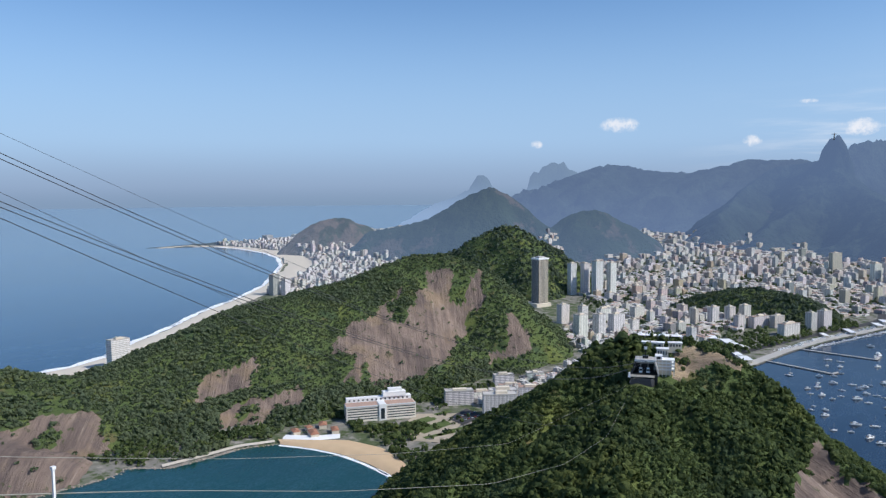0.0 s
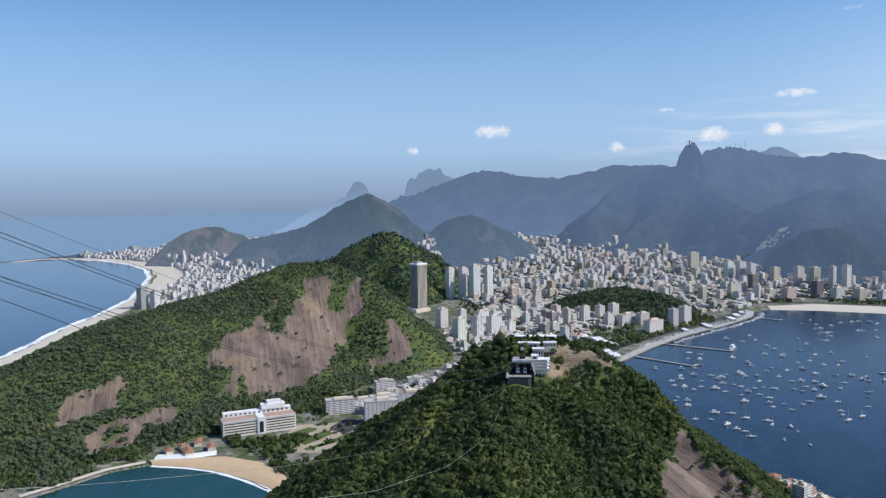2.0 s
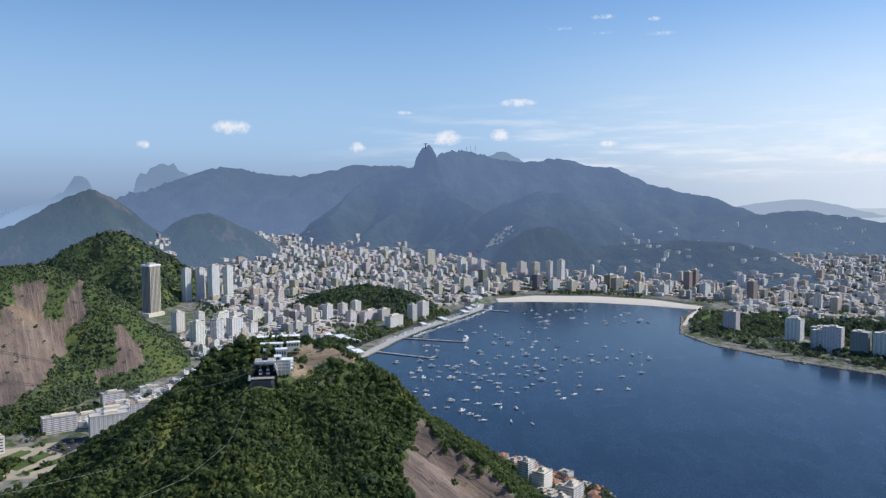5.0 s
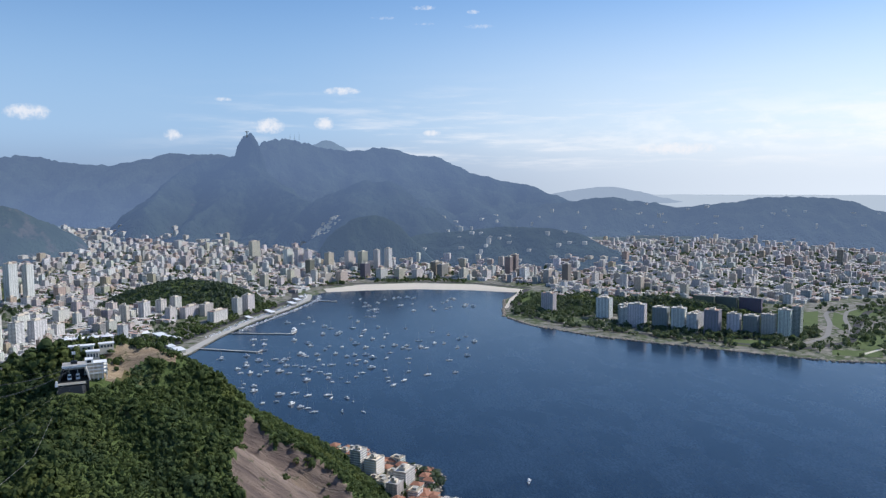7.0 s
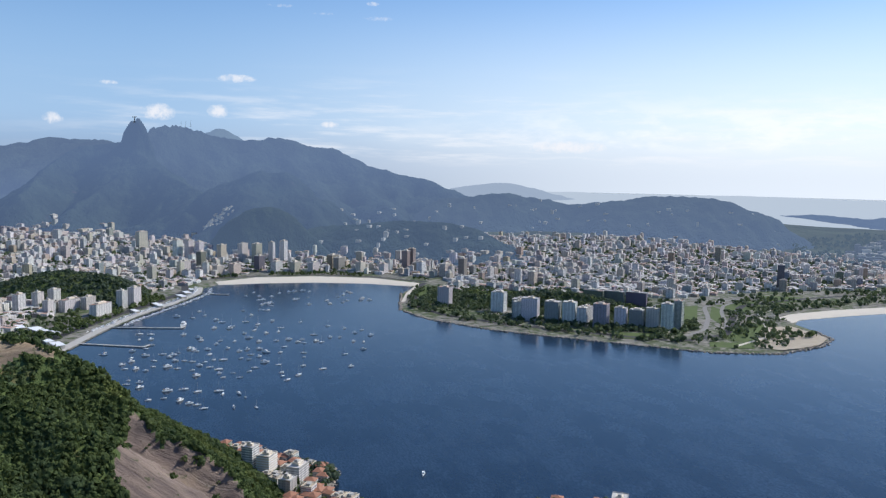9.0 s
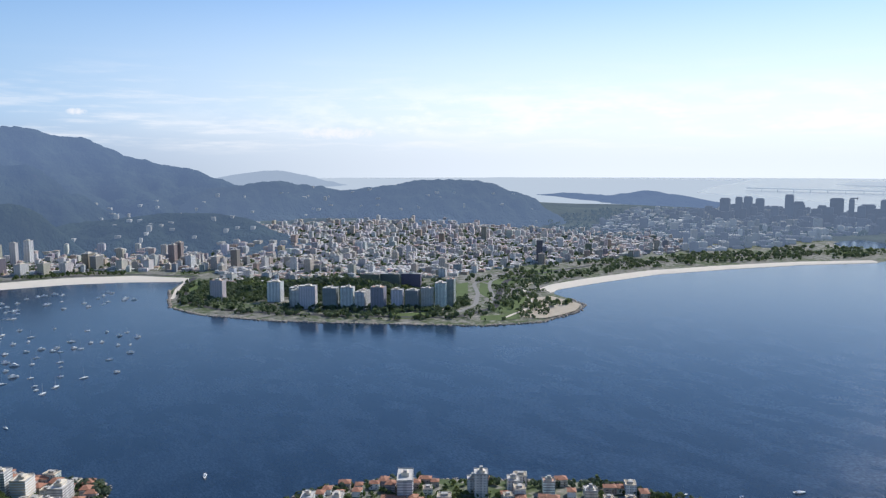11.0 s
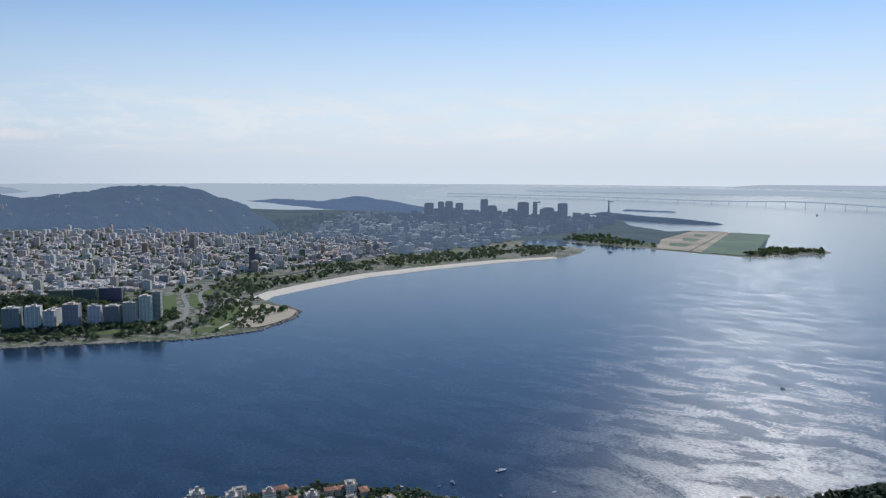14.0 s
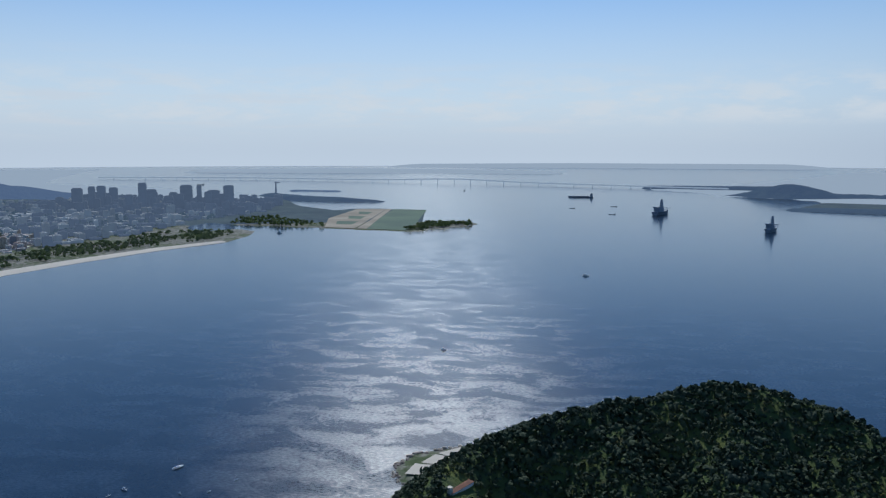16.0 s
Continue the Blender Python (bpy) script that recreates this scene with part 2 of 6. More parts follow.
        u = n.math("SUBTRACT", n.math("MULTIPLY", pos.outputs[0], nor.outputs[1]), n.math("MULTIPLY", pos.outputs[1], nor.outputs[0]))
        own = n.add("ShaderNodeObjectInfo").outputs["Random"]
        isle = n.math("FRACT", n.math("ADD", geo.outputs["Random Per Island"], own))
        fz = n.math("FRACT", n.math("DIVIDE", pos.outputs[2], floor))
        fu = n.math("FRACT", n.math("DIVIDE", u, n.math("ADD", bay - 1.0, n.math("MULTIPLY", isle, 2.5))))
        side = n.step(n.math("ABSOLUTE", nor.outputs[2]), 0.5, 0.3)
        win = n.math("MULTIPLY", n.step(fz, 0.30, 0.36), n.step(fz, 0.80, 0.74))
        col = n.math("MULTIPLY", n.step(fu, 0.22, 0.27), n.step(fu, 0.80, 0.75))
        win = n.math("MULTIPLY", win, n.math("MAXIMUM", col, n.step(isle, 0.72, 0.74)))
        win = n.math("MULTIPLY", win, side)
        white = n.add("ShaderNodeTexWhiteNoise")
        white.noise_dimensions = "1D"
        n.put(white, "W", isle)
        fb = n.math("FRACT", n.math("ADD", n.math("DIVIDE", u, n.math("ADD", 6.5, n.math("MULTIPLY", isle, 5.0))), isle))
        strip = n.math("MULTIPLY", n.math("MULTIPLY", n.step(fb, 0.52, 0.56), n.step(fb, 0.98, 0.94)), side)
        wall = n.mix(isle, wall_a, wall_b)
        wall = n.mix(0.07, wall, white.outputs["Color"])
        dirt = n.noise(n.vmath("MULTIPLY", p, (1, 1, 0.25)), 0.15, 5.0, 0.65)
        wall = n.mix(n.step(dirt, 0.5, 0.8, 0.0, 0.35), wall, (0.25, 0.22, 0.19))
        roof = n.mix(n.noise(p, 0.09, 3.0), (0.34, 0.32, 0.30), (0.70, 0.67, 0.63))
        tiled = n.step(n.math("FRACT", n.math("MULTIPLY", isle, 7.31)), 0.72, 0.74, 0.0, 0.8)
        roof = n.mix(tiled, roof, (0.40, 0.22, 0.15))
        body = n.mix(side, roof, wall)
        body = n.mix(n.math("MULTIPLY", strip, 0.28), body, (0.16, 0.15, 0.15))
        out = n.mix(n.math("MULTIPLY", win, glass), body, (0.06, 0.07, 0.08))
        rough = n.math("SUBTRACT", 0.8, n.math("MULTIPLY", win, 0.55))
        return shader(n, out, rough, 0.0, None, 0.35)
    return build


M = {
    "water": material("sea_water", m_water),
    "leaf": material("foliage", m_leaf),
    # paler, bluer leaf tints below, except the fort's, paint haze on farther trees
    "hazed_dark_leaf": material("hazed_dark_foliage", lambda n: m_leaf(n, (0.088, 0.118, 0.104))),
    # backlit shade of the fort hill put into a near-black leaf
    "fort_shade_leaf": material("shade_painted_thicket", lambda n: m_leaf(n, (0.026, 0.038, 0.034), 0.0)),
    "hazed_park_leaf": material("hazed_park_foliage", lambda n: m_leaf(n, (0.105, 0.135, 0.085))),
    "scrub": material("hazed_hill_scrub", lambda n: m_leaf(n, (0.150, 0.185, 0.118))),
    "slope": material("forest_and_granite", m_slope),
    "floor": material("forest_floor", m_floor),
    "rock": material("streaked_granite", m_rock((0.80, 0.60))),
    "slab": material("granite_slab", m_rock((0.45, 0.89))),
    "earth": material("bare_tan_earth", m_rock((-0.5, 0.86), (0.30, 0.22, 0.14), (0.46, 0.36, 0.24))),
    "ground": material("urban_ground", m_ground),
    "city": material("city_facade", facade((0.56, 0.53, 0.49), (0.78, 0.76, 0.72), 0.5)),
    "city2": material("old_facade", facade((0.48, 0.41, 0.34), (0.70, 0.63, 0.55), 0.5)),
    "ochre": material("ochre_facade", facade((0.44, 0.33, 0.25), (0.58, 0.48, 0.38), 0.55)),
    "grey": material("grey_facade", facade((0.26, 0.27, 0.29), (0.42, 0.42, 0.42), 0.6)),
    "white": material("white_facade", facade((0.70, 0.68, 0.64), (0.82, 0.81, 0.79), 0.6)),
    "tower": material("dark_facade", facade((0.10, 0.10, 0.11), (0.16, 0.15, 0.14), 0.6)),
    "brown": material("brown_facade", facade((0.22, 0.17, 0.13), (0.34, 0.28, 0.22), 0.6)),
    "sand": plain("beach_sand", (0.58, 0.42, 0.26), 0.9, vary=0.12, scale=0.05),
    "pale_sand": plain("pale_beach_sand", (0.60, 0.54, 0.45), 0.9, vary=0.1, scale=0.05),
    "foam": plain("sea_foam", (0.85, 0.87, 0.88), 0.7, vary=0.08, scale=0.2),
    "gravel": plain("pale_gravel", (0.40, 0.34, 0.26), 0.9, vary=0.25, scale=0.06),
    "stone": plain("granite_stone", (0.33, 0.28, 0.23), 0.9, vary=0.35, scale=0.12),
    "lane": plain("grey_lane", (0.24, 0.23, 0.215), 0.9, vary=0.2, scale=0.1),
    "asphalt": plain("asphalt", (0.055, 0.055, 0.058), 0.9, vary=0.25, scale=0.1),
    "concrete": plain("concrete", (0.42, 0.40, 0.37), 0.85, vary=0.2, scale=0.1),
    "grass": plain("park_grass", (0.085, 0.12, 0.035), 0.9, vary=0.35, scale=0.03),
    "tile": plain("clay_roof_tiles", (0.34, 0.165, 0.105), 0.8, vary=0.3, scale=0.15),
    "terrace": plain("faded_terrace", (0.42, 0.29, 0.23), 0.85, vary=0.2, scale=0.15),
    "warm": plain("warm_white_render", (0.80, 0.74, 0.65), 0.8, vary=0.08, scale=0.1),
    "paint": plain("white_paint", (0.80, 0.80, 0.79), 0.45, vary=0.05, scale=0.4),
    "cream": plain("cream_render", (0.70, 0.62, 0.50), 0.8, vary=0.12, scale=0.1),
    # dark metal, which also serves as painted shade inside the cable car dock
    "dark": plain("dark_metal_and_shade", (0.035, 0.038, 0.042), 0.45, 0.3, vary=0.25, scale=0.4),
    "glass": plain("dark_glass", (0.03, 0.04, 0.05), 0.12, 0.0, vary=0.2, scale=0.3, spec=0.6),
    "cable": plain("steel_cable", (0.07, 0.07, 0.075), 0.5, 0.5, vary=0.2, scale=1.0),
    "rope": plain("pale_steel_rope", (0.34, 0.33, 0.28), 0.6, 0.2, vary=0.2, scale=1.0),
    "blue": plain("blue_paint", (0.06, 0.14, 0.32), 0.5, vary=0.15, scale=0.5),
    "red": plain("red_paint", (0.40, 0.06, 0.04), 0.5, vary=0.15, scale=0.5),
    "wood": plain("worn_wood", (0.20, 0.15, 0.10), 0.85, vary=0.3, scale=0.5),
    # steel of the far ships, paled and blued to paint in haze
    "steel": plain("hazed_ship_steel", (0.30, 0.33, 0.37), 0.6, 0.2, vary=0.25, scale=0.1),
    # distant materials from here on: haze mixed in as a steady glow
    "near_range": material("hazed_near_range", m_haze_glow(0.78, (0.126, 0.196, 0.352), (0.045, 0.064, 0.040), (0.12, 0.10, 0.085), lift=-0.06, bare_at=0.64)),
    "back_range": material("hazed_back_ridge", m_haze_glow(0.80, (0.140, 0.212, 0.372), (0.045, 0.065, 0.042), lift=-0.05)),
    "foothill": material("hazed_foothill", m_haze_glow(0.66, (0.098, 0.152, 0.258), (0.036, 0.052, 0.030), lift=0.0)),
    "plain": material("hazy_plain", m_haze_glow(0.58, (0.120, 0.172, 0.265), (0.06, 0.075, 0.045), lift=0.0)),
    "bare_hump": material("hazy_rock_hump", m_haze_glow(0.54, (0.110, 0.150, 0.215), (0.034, 0.048, 0.026), (0.21, 0.155, 0.125), bare_at=0.44)),
    "hump": material("hazy_hump", m_haze_glow(0.60, (0.090, 0.140, 0.225), (0.034, 0.048, 0.026), (0.17, 0.13, 0.10))),
    "far_house": material("hazy_houses", m_haze_glow(0.40, (0.20, 0.26, 0.36), (0.40, 0.385, 0.36), lift=0.0, folds=0.0)),
    "villa": material("hazed_wooded_ridge", m_haze_glow(0.76, (0.122, 0.182, 0.305), (0.035, 0.05, 0.028), lift=0.02)),
    "far_leaf": material("hazy_foliage", m_haze_glow(0.55, (0.095, 0.140, 0.205), (0.035, 0.05, 0.025))),
    "range": material("hazed_far_range", m_haze_glow(0.78, (0.135, 0.202, 0.352), (0.045, 0.065, 0.045), lift=0.03)),
    "peak": material("hazed_far_peaks", m_haze_glow(0.82, (0.22, 0.32, 0.50))),
    "pale_peak": material("hazed_pale_ridge", m_haze_glow(0.90, (0.36, 0.45, 0.605), lift=0.0)),
    # bridge, airfield, shore and downtown colours share the painted haze glow
    "far_span": material("hazy_bridge", m_haze_glow(0.80, (0.42, 0.52, 0.67), (0.20, 0.20, 0.20), lift=0.0, folds=0.0)),
    "far_lawn": material("hazy_airfield_grass", m_haze_glow(0.5, (0.22, 0.30, 0.34), (0.085, 0.115, 0.045), lift=0.0, folds=0.0)),
    "far_sand": material("hazy_airfield_sand", m_haze_glow(0.45, (0.42, 0.41, 0.39), (0.26, 0.22, 0.17), lift=0.0, folds=0.0)),
    "shore": material("hazed_far_shore", m_haze_glow(0.93, (0.51, 0.60, 0.73), lift=0.0)),
    "downtown": material("hazed_downtown", m_haze_glow(0.62, (0.15, 0.205, 0.31), (0.13, 0.14, 0.15), lift=0.0, folds=0.0)),
}


# ---- building blocks ----
def mesh_object(name, verts, faces, mats, index=None, smooth=False, parent=None):
    """One mesh object from arrays in model metres; faces is an array of triangles or quads."""
    me = bpy.data.meshes.new(name)
    verts, faces = np.asarray(verts, np.float32), np.asarray(faces, np.int32)
    me.vertices.add(len(verts))
    me.vertices.foreach_set("co", verts.ravel())
    k = faces.shape[1]
    me.loops.add(faces.size)
    me.loops.foreach_set("vertex_index", faces.ravel())
    me.polygons.add(len(faces))
    me.polygons.foreach_set("loop_start", np.arange(0, faces.size, k, dtype=np.int32))
    me.polygons.foreach_set("use_smooth", np.full(len(faces), smooth))
    for m in mats if isinstance(mats, (list, tuple)) else [mats]:
        me.materials.append(m)
    if index is not None:
        me.polygons.foreach_set("material_index", np.asarray(index, np.int32))
    me.update(calc_edges=True)
    me.validate()
    ob = new(name, me)
    ob.parent = parent
    return ob


def fbm(x, y, scale, octaves=4, seed=0):
    """Value noise in numpy, about -1 to 1."""
    total, amp, norm = 0.0, 1.0, 0.0
    for o in range(octaves):
        fx, fy = x / scale * 2 ** o + 17.3 * o + seed, y / scale * 2 ** o + 9.1 * o - seed
        ix, iy = np.floor(fx).astype(np.int64), np.floor(fy).astype(np.int64)
        ux, uy = fx - ix, fy - iy
        ux, uy = ux * ux * (3 - 2 * ux), uy * uy * (3 - 2 * uy)

        def h(a, b):
            v = (a * 374761393 + b * 668265263 + (seed + o) * 982451653) & 0x7FFFFFFF
            v = ((v ^ (v >> 13)) * 1274126177) & 0x7FFFFFFF
            return ((v ^ (v >> 16)) & 0xFFFF) / 32767.5 - 1.0

        a = h(ix, iy) * (1 - ux) + h(ix + 1, iy) * ux
        b = h(ix, iy + 1) * (1 - ux) + h(ix + 1, iy + 1) * ux
        total, norm, amp = total + amp * (a * (1 - uy) + b * uy), norm + amp, amp * 0.5
    return total / norm


def along(pts, step):
    """Points at even steps along a polyline."""
    p = np.array(pts, float)
    d = np.r_[0, np.cumsum(np.linalg.norm(np.diff(p, axis=0), axis=1))]
    t = np.linspace(0, d[-1], max(2, int(d[-1] / step) + 1))
    return np.stack([np.interp(t, d, p[:, i]) for i in range(p.shape[1])], 1)


def smooth_line(pts, step):
    p = along(pts, step)
    for _ in range(2):
        p[1:-1] = (p[:-2] + 2 * p[1:-1] + p[2:]) / 4
    return p


def inside(x, y, poly):
    hit = np.zeros(x.shape, bool)
    a = np.array(poly, float)
    for (x0, y0), (x1, y1) in zip(a, np.roll(a, -1, 0)):
        cross = ((y0 > y) != (y1 > y)) & (x < (x1 - x0) * (y - y0) / (y1 - y0 + 1e-12) + x0)
        hit ^= cross
    return hit


def coast_distance(x, y, poly):
    """Distance from the shore line, positive on land."""
    best = np.full(x.shape, 1e9)
    a = np.array(poly, float)
    for p, q in zip(a, np.roll(a, -1, 0)):
        e = q - p
        t = np.clip(((x - p[0]) * e[0] + (y - p[1]) * e[1]) / (e @ e + 1e-9), 0, 1)
        best = np.minimum(best, np.hypot(x - p[0] - t * e[0], y - p[1] - t * e[1]))
    return np.where(inside(x, y, poly), best, -best)


# ---- the lie of the land ----
BEACH_OCEAN = [(-990, -1589), (-1079, -1581), (-1205, -1611), (-1340, -1698), (-1514, -1772), (-1791, -1931), (-2057, -2043),
               (-2423, -2243), (-2720, -2458), (-3110, -2758), (-3443, -3074), (-3686, -3407), (-3871, -3780), (-3941, -4119),
               (-3853, -4306), (-3644, -4379)]
BEACH_OCEAN_BACK = [(-960, -1490), (-1040, -1500), (-1160, -1535), (-1290, -1600), (-1460, -1680), (-1740, -1835), (-2000, -1940),
                    (-2400, -2120), (-2800, -2330), (-3240, -2630), (-3560, -2980), (-3810, -3370), (-3960, -3760),
                    (-4000, -4060), (-3920, -4350)]
BEACH_COVE = [(-897, -808), (-907, -745), (-907, -702), (-894, -641), (-873, -587), (-858, -560)]
BEACH_COVE_BACK = [(-905, -820), (-931, -764), (-955, -721), (-950, -651), (-912, -588), (-885, -560)]
BEACH_BAY = [(-2745, 110), (-2756, 247), (-2744, 438), (-2680, 611), (-2585, 765)]
BEACH_BAY_BACK = [(-2800, 100), (-2890, 250), (-2885, 450), (-2800, 660), (-2630, 800)]
BEACH_PARK = [(-1700, 1600), (-1736, 1660), (-1755, 1851), (-1768, 2163), (-1701, 2487), (-1608, 2814), (-1470, 3116)]
BEACH_PARK_BACK = [(-1760, 1600), (-1805, 1690), (-1832, 1900), (-1836, 2200), (-1760, 2530), (-1655, 2860), (-1505, 3140)]

COAST = (
    # outer shore, the ocean beach and the point at its end
    [(-10600, -5500), (-8700, -5050), (-8000, -4900), (-6700, -4250), (-4960, -4200), (-4250, -4480), (-3600, -4470), (-3540, -4400)] + BEACH_OCEAN[::-1]
    # headland, cove and the foot of the near hills
    + [(-930, -1680), (-820, -1640), (-640, -1420), (-560, -1150), (-590, -940), (-679, -918), (-710, -930), (-739, -875),
       (-788, -859), (-853, -844), (-890, -815)] + BEACH_COVE
    + [(-800, -500), (-640, -470), (-480, -420), (-300, -330), (-60, -280), (260, -160), (330, 120), (400, 520), (420, 860),
       (330, 1010), (120, 1010), (-60, 985), (-140, 985), (-195, 955), (-214, 905), (-195, 862), (-150, 800), (-240, 740),
       (-420, 770), (-540, 735), (-640, 690), (-724, 585), (-800, 490), (-826, 390), (-815, 330), (-850, 220), (-920, 170),
       (-985, 190), (-1015, 160), (-1094, 105), (-1140, 45), (-1260, -60), (-1500, -180), (-1700, -270), (-1800, -255)]
    # quay of the sailing harbour, bay beach, point and park
    + [(-1810, -240), (-2004, -186), (-2195, -115), (-2381, -20), (-2558, 52), (-2680, 60)] + BEACH_BAY
    + [(-2440, 680), (-2285, 632), (-2141, 593), (-1985, 630), (-1803, 750), (-1640, 925), (-1520, 1060), (-1450, 1140),
       (-1401, 1280), (-1440, 1450), (-1500, 1538), (-1589, 1572)] + BEACH_PARK
    # marina, airport and the far centre
    + [(-1475, 3370), (-1540, 3600), (-1690, 3668), (-1800, 3500), (-1976, 3709), (-1956, 3945), (-1725, 3830), (-1484, 3796),
       (-1199, 3765), (-1041, 3717), (-814, 3681), (-748, 3740), (-700, 3860), (-528, 3987), (-494, 4125), (-556, 4250), (-800, 4100),
       (-964, 5063), (-1401, 5133), (-1562, 4950), (-1947, 5310), (-2300, 6000), (-3100, 6800), (-4500, 7600), (-6200, 8300),
       (-7500, 10500), (-9500, 14500), (-15000, 13000), (-18500, 2000), (-17500, -7000), (-13500, -6100)])
COAST_EAST = [(1150, 7500), (1330, 6850), (1700, 6700), (1900, 6300), (1500, 5560), (1414, 5400), (1650, 5250), (2600, 4900),
              (3400, 3000), (6000, 1500), (12000, 3000), (12000, 14000), (5000, 15000), (2600, 10500), (1500, 8800), (700, 8050)]


def shore(x, y):
    return np.maximum(coast_distance(x, y, COAST), coast_distance(x, y, COAST_EAST))


def gentle(x, y):
    """Height of the open ground above the sea: flat by the water, rising inland towards the hills."""
    d = shore(x, y)
    z = np.where(d < 0, np.maximum(d * 0.12, -8.0), np.minimum(d * 0.12, 3.0))
    inland = np.clip((d - 700) / 2600, 0, 1)
    rise = inland * inland * (3 - 2 * inland) * 95 * np.clip((-x - 2300) / 1500, 0, 1)
    return z + rise * (0.8 + 0.35 * fbm(x, y, 900, 3, 5)) * (d > 0)


class Hill:
    """A hill raised from crest lines: each crest is a polyline of places on its top."""

    def __init__(self, crests, spread, power=1.25, rough=0.0, base=0.0, low=25.0, relief=0.0):
        self.spread, self.power, self.rough, self.base, self.low, self.relief = spread, power, rough, base, low, relief
        step = 15.0 if rough < 35 else 40.0
        lines = [c if isinstance(c, tuple) else (c, spread) for c in crests]
        self.crest = np.concatenate([smooth_line(c, step) for c, k in lines])
        self.wide = np.concatenate([(smooth_line(c, step)[:, 2] - base) * k + low for c, k in lines])

    def box(self):
        m = self.wide.max()
        return self.crest[:, 0].min() - m, self.crest[:, 0].max() + m, self.crest[:, 1].min() - m, self.crest[:, 1].max() + m

    def height(self, x, y):
        x, y = np.asarray(x, float), np.asarray(y, float)
        wx = x + fbm(x, y, 90, 3, 11) * self.rough
        wy = y + fbm(x, y, 90, 3, 23) * self.rough
        best, close = np.full(x.shape, -30.0), np.full(x.shape, 9.0)
        for (cx, cy, cz), w in zip(self.crest, self.wide):
            u = np.hypot(wx - cx, wy - cy) / w
            close = np.minimum(close, u)
            best = np.maximum(best, self.base - 8 + (cz - self.base + 8) * (1 - np.minimum(u, 1.6) ** self.power))
        if self.relief:
            # gullies cut into the flanks, none at the crest
            cut = np.abs(fbm(x, y, 340, 4, 31)) * 2.2
            best = best + (0.35 - cut) * self.relief * np.clip(close * 2.2 - 0.15, 0, 1) * np.clip(best / 120, 0, 1)
        return best + fbm(x, y, 45, 4, 3) * self.rough * 0.10 * np.clip(best / 40, 0, 1)


def in_zones(x, y, zones, ragged=18.0):
    """Inside any of the outlines, whose edges are made ragged."""
    wx, wy = x + fbm(x, y, 35, 3, 41) * ragged, y + fbm(x, y, 35, 3, 57) * ragged
    hit = np.zeros(np.shape(x), bool)
    for z in zones:
        hit |= inside(wx, wy, z)
    for z in TUFTS:
        hit &= ~inside(wx, wy, z)
    return hit


def hill_object(name, hill, cell, mats, label, zones=(), kind="structure", soil=()):
    x0, x1, y0, y1 = hill.box()
    xs, ys = np.arange(x0, x1 + cell, cell), np.arange(y0, y1 + cell, cell)
    X, Y = np.meshgrid(xs, ys)
    Z = hill.height(X, Y)
    if zones:
        bare = in_zones(X, Y, zones)
        Z = Z + bare * (fbm(X, Y, 30, 3, 77) * 4.5 + fbm(X, Y, 9, 2, 5) * 1.6 - 2.0)
    keep = Z > gentle(X, Y) - 14
    idx = np.arange(X.size).reshape(X.shape)
    q = np.stack([idx[:-1, :-1], idx[:-1, 1:], idx[1:, 1:], idx[1:, :-1]], -1).reshape(-1, 4)
    q = q[keep.ravel()[q].any(1)]
    which = None
    if zones:
        which = in_zones(X.ravel()[q].mean(1), Y.ravel()[q].mean(1), zones).astype(int)
    if soil:
        which[in_zones(X.ravel()[q].mean(1), Y.ravel()[q].mean(1), soil, 7.0)] = 2
    used, inv = np.unique(q, return_inverse=True)
    v = np.stack([X, Y, Z], -1).reshape(-1, 3)[used] * S
    ob = mesh_object(name, v, inv.reshape(-1, 4), mats, which, smooth=True)
    return tagged(ob, label, "hill", kind=kind)


URCA = Hill([[(-560, -395, 92), (-618, -366, 108), (-697, -346, 131), (-786, -320, 158), (-842, -310, 186), (-887, -270, 217),
              (-905, -235, 219), (-911, -200, 220), (-915, -172, 216), (-918, -152, 205), (-914, -133, 190), (-903, -112, 175), (-893, -92, 157), (-859, -49, 130), (-830, 14, 100), (-790, 48, 70)],
             ([(-905, -232, 220), (-872, -226, 208), (-848, -223, 196), (-825, -222, 190), (-800, -220, 188), (-700, -205, 168), (-600, -180, 132), (-500, -150, 96), (-380, -110, 80)], 1.5),
             ([(-800, -220, 187), (-770, -130, 172), (-740, -50, 126), (-720, 0, 90)], 1.2),
             ([(-760, -215, 180), (-690, -290, 142), (-620, -330, 105)], 1.2)], 0.9, 1.12, 14.0, low=22.0)
BABILONIA = Hill([([(-560, -1330, 112), (-640, -1290, 108), (-725, -1256, 98), (-756, -1214, 86), (-806, -1182, 77), (-853, -1173, 73), (-921, -1184, 81)], 2.3),
                  ([(-921, -1184, 81), (-1013, -1186, 101), (-1147, -1172, 141), (-1224, -1151, 158), (-1302, -1124, 163), (-1404, -1078, 179)], 1.75),
                  [(-1404, -1078, 179), (-1475, -1049, 200), (-1538, -1011, 220)],
                  ([(-1538, -1011, 220), (-1592, -981, 236), (-1627, -922, 238), (-1644, -869, 220), (-1654, -829, 197)], 0.82),
                  ([(-1654, -829, 197), (-1723, -801, 147), (-1801, -774, 95), (-1872, -733, 40), (-1915, -700, 12)], 0.45),
                  ([(-640, -1290, 100), (-600, -1150, 70), (-620, -1020, 40)], 1.3),
                  ([(-850, -1000, 26), (-905, -992, 34), (-960, -972, 34), (-1030, -940, 42), (-1075, -935, 48)], 0.8),
                  ([(-1500, -1020, 120), (-1420, -930, 70), (-1300, -880, 38), (-1180, -860, 26), (-1020, -880, 24)], 1.6)], 1.15, 1.35, 24.0, low=45.0)
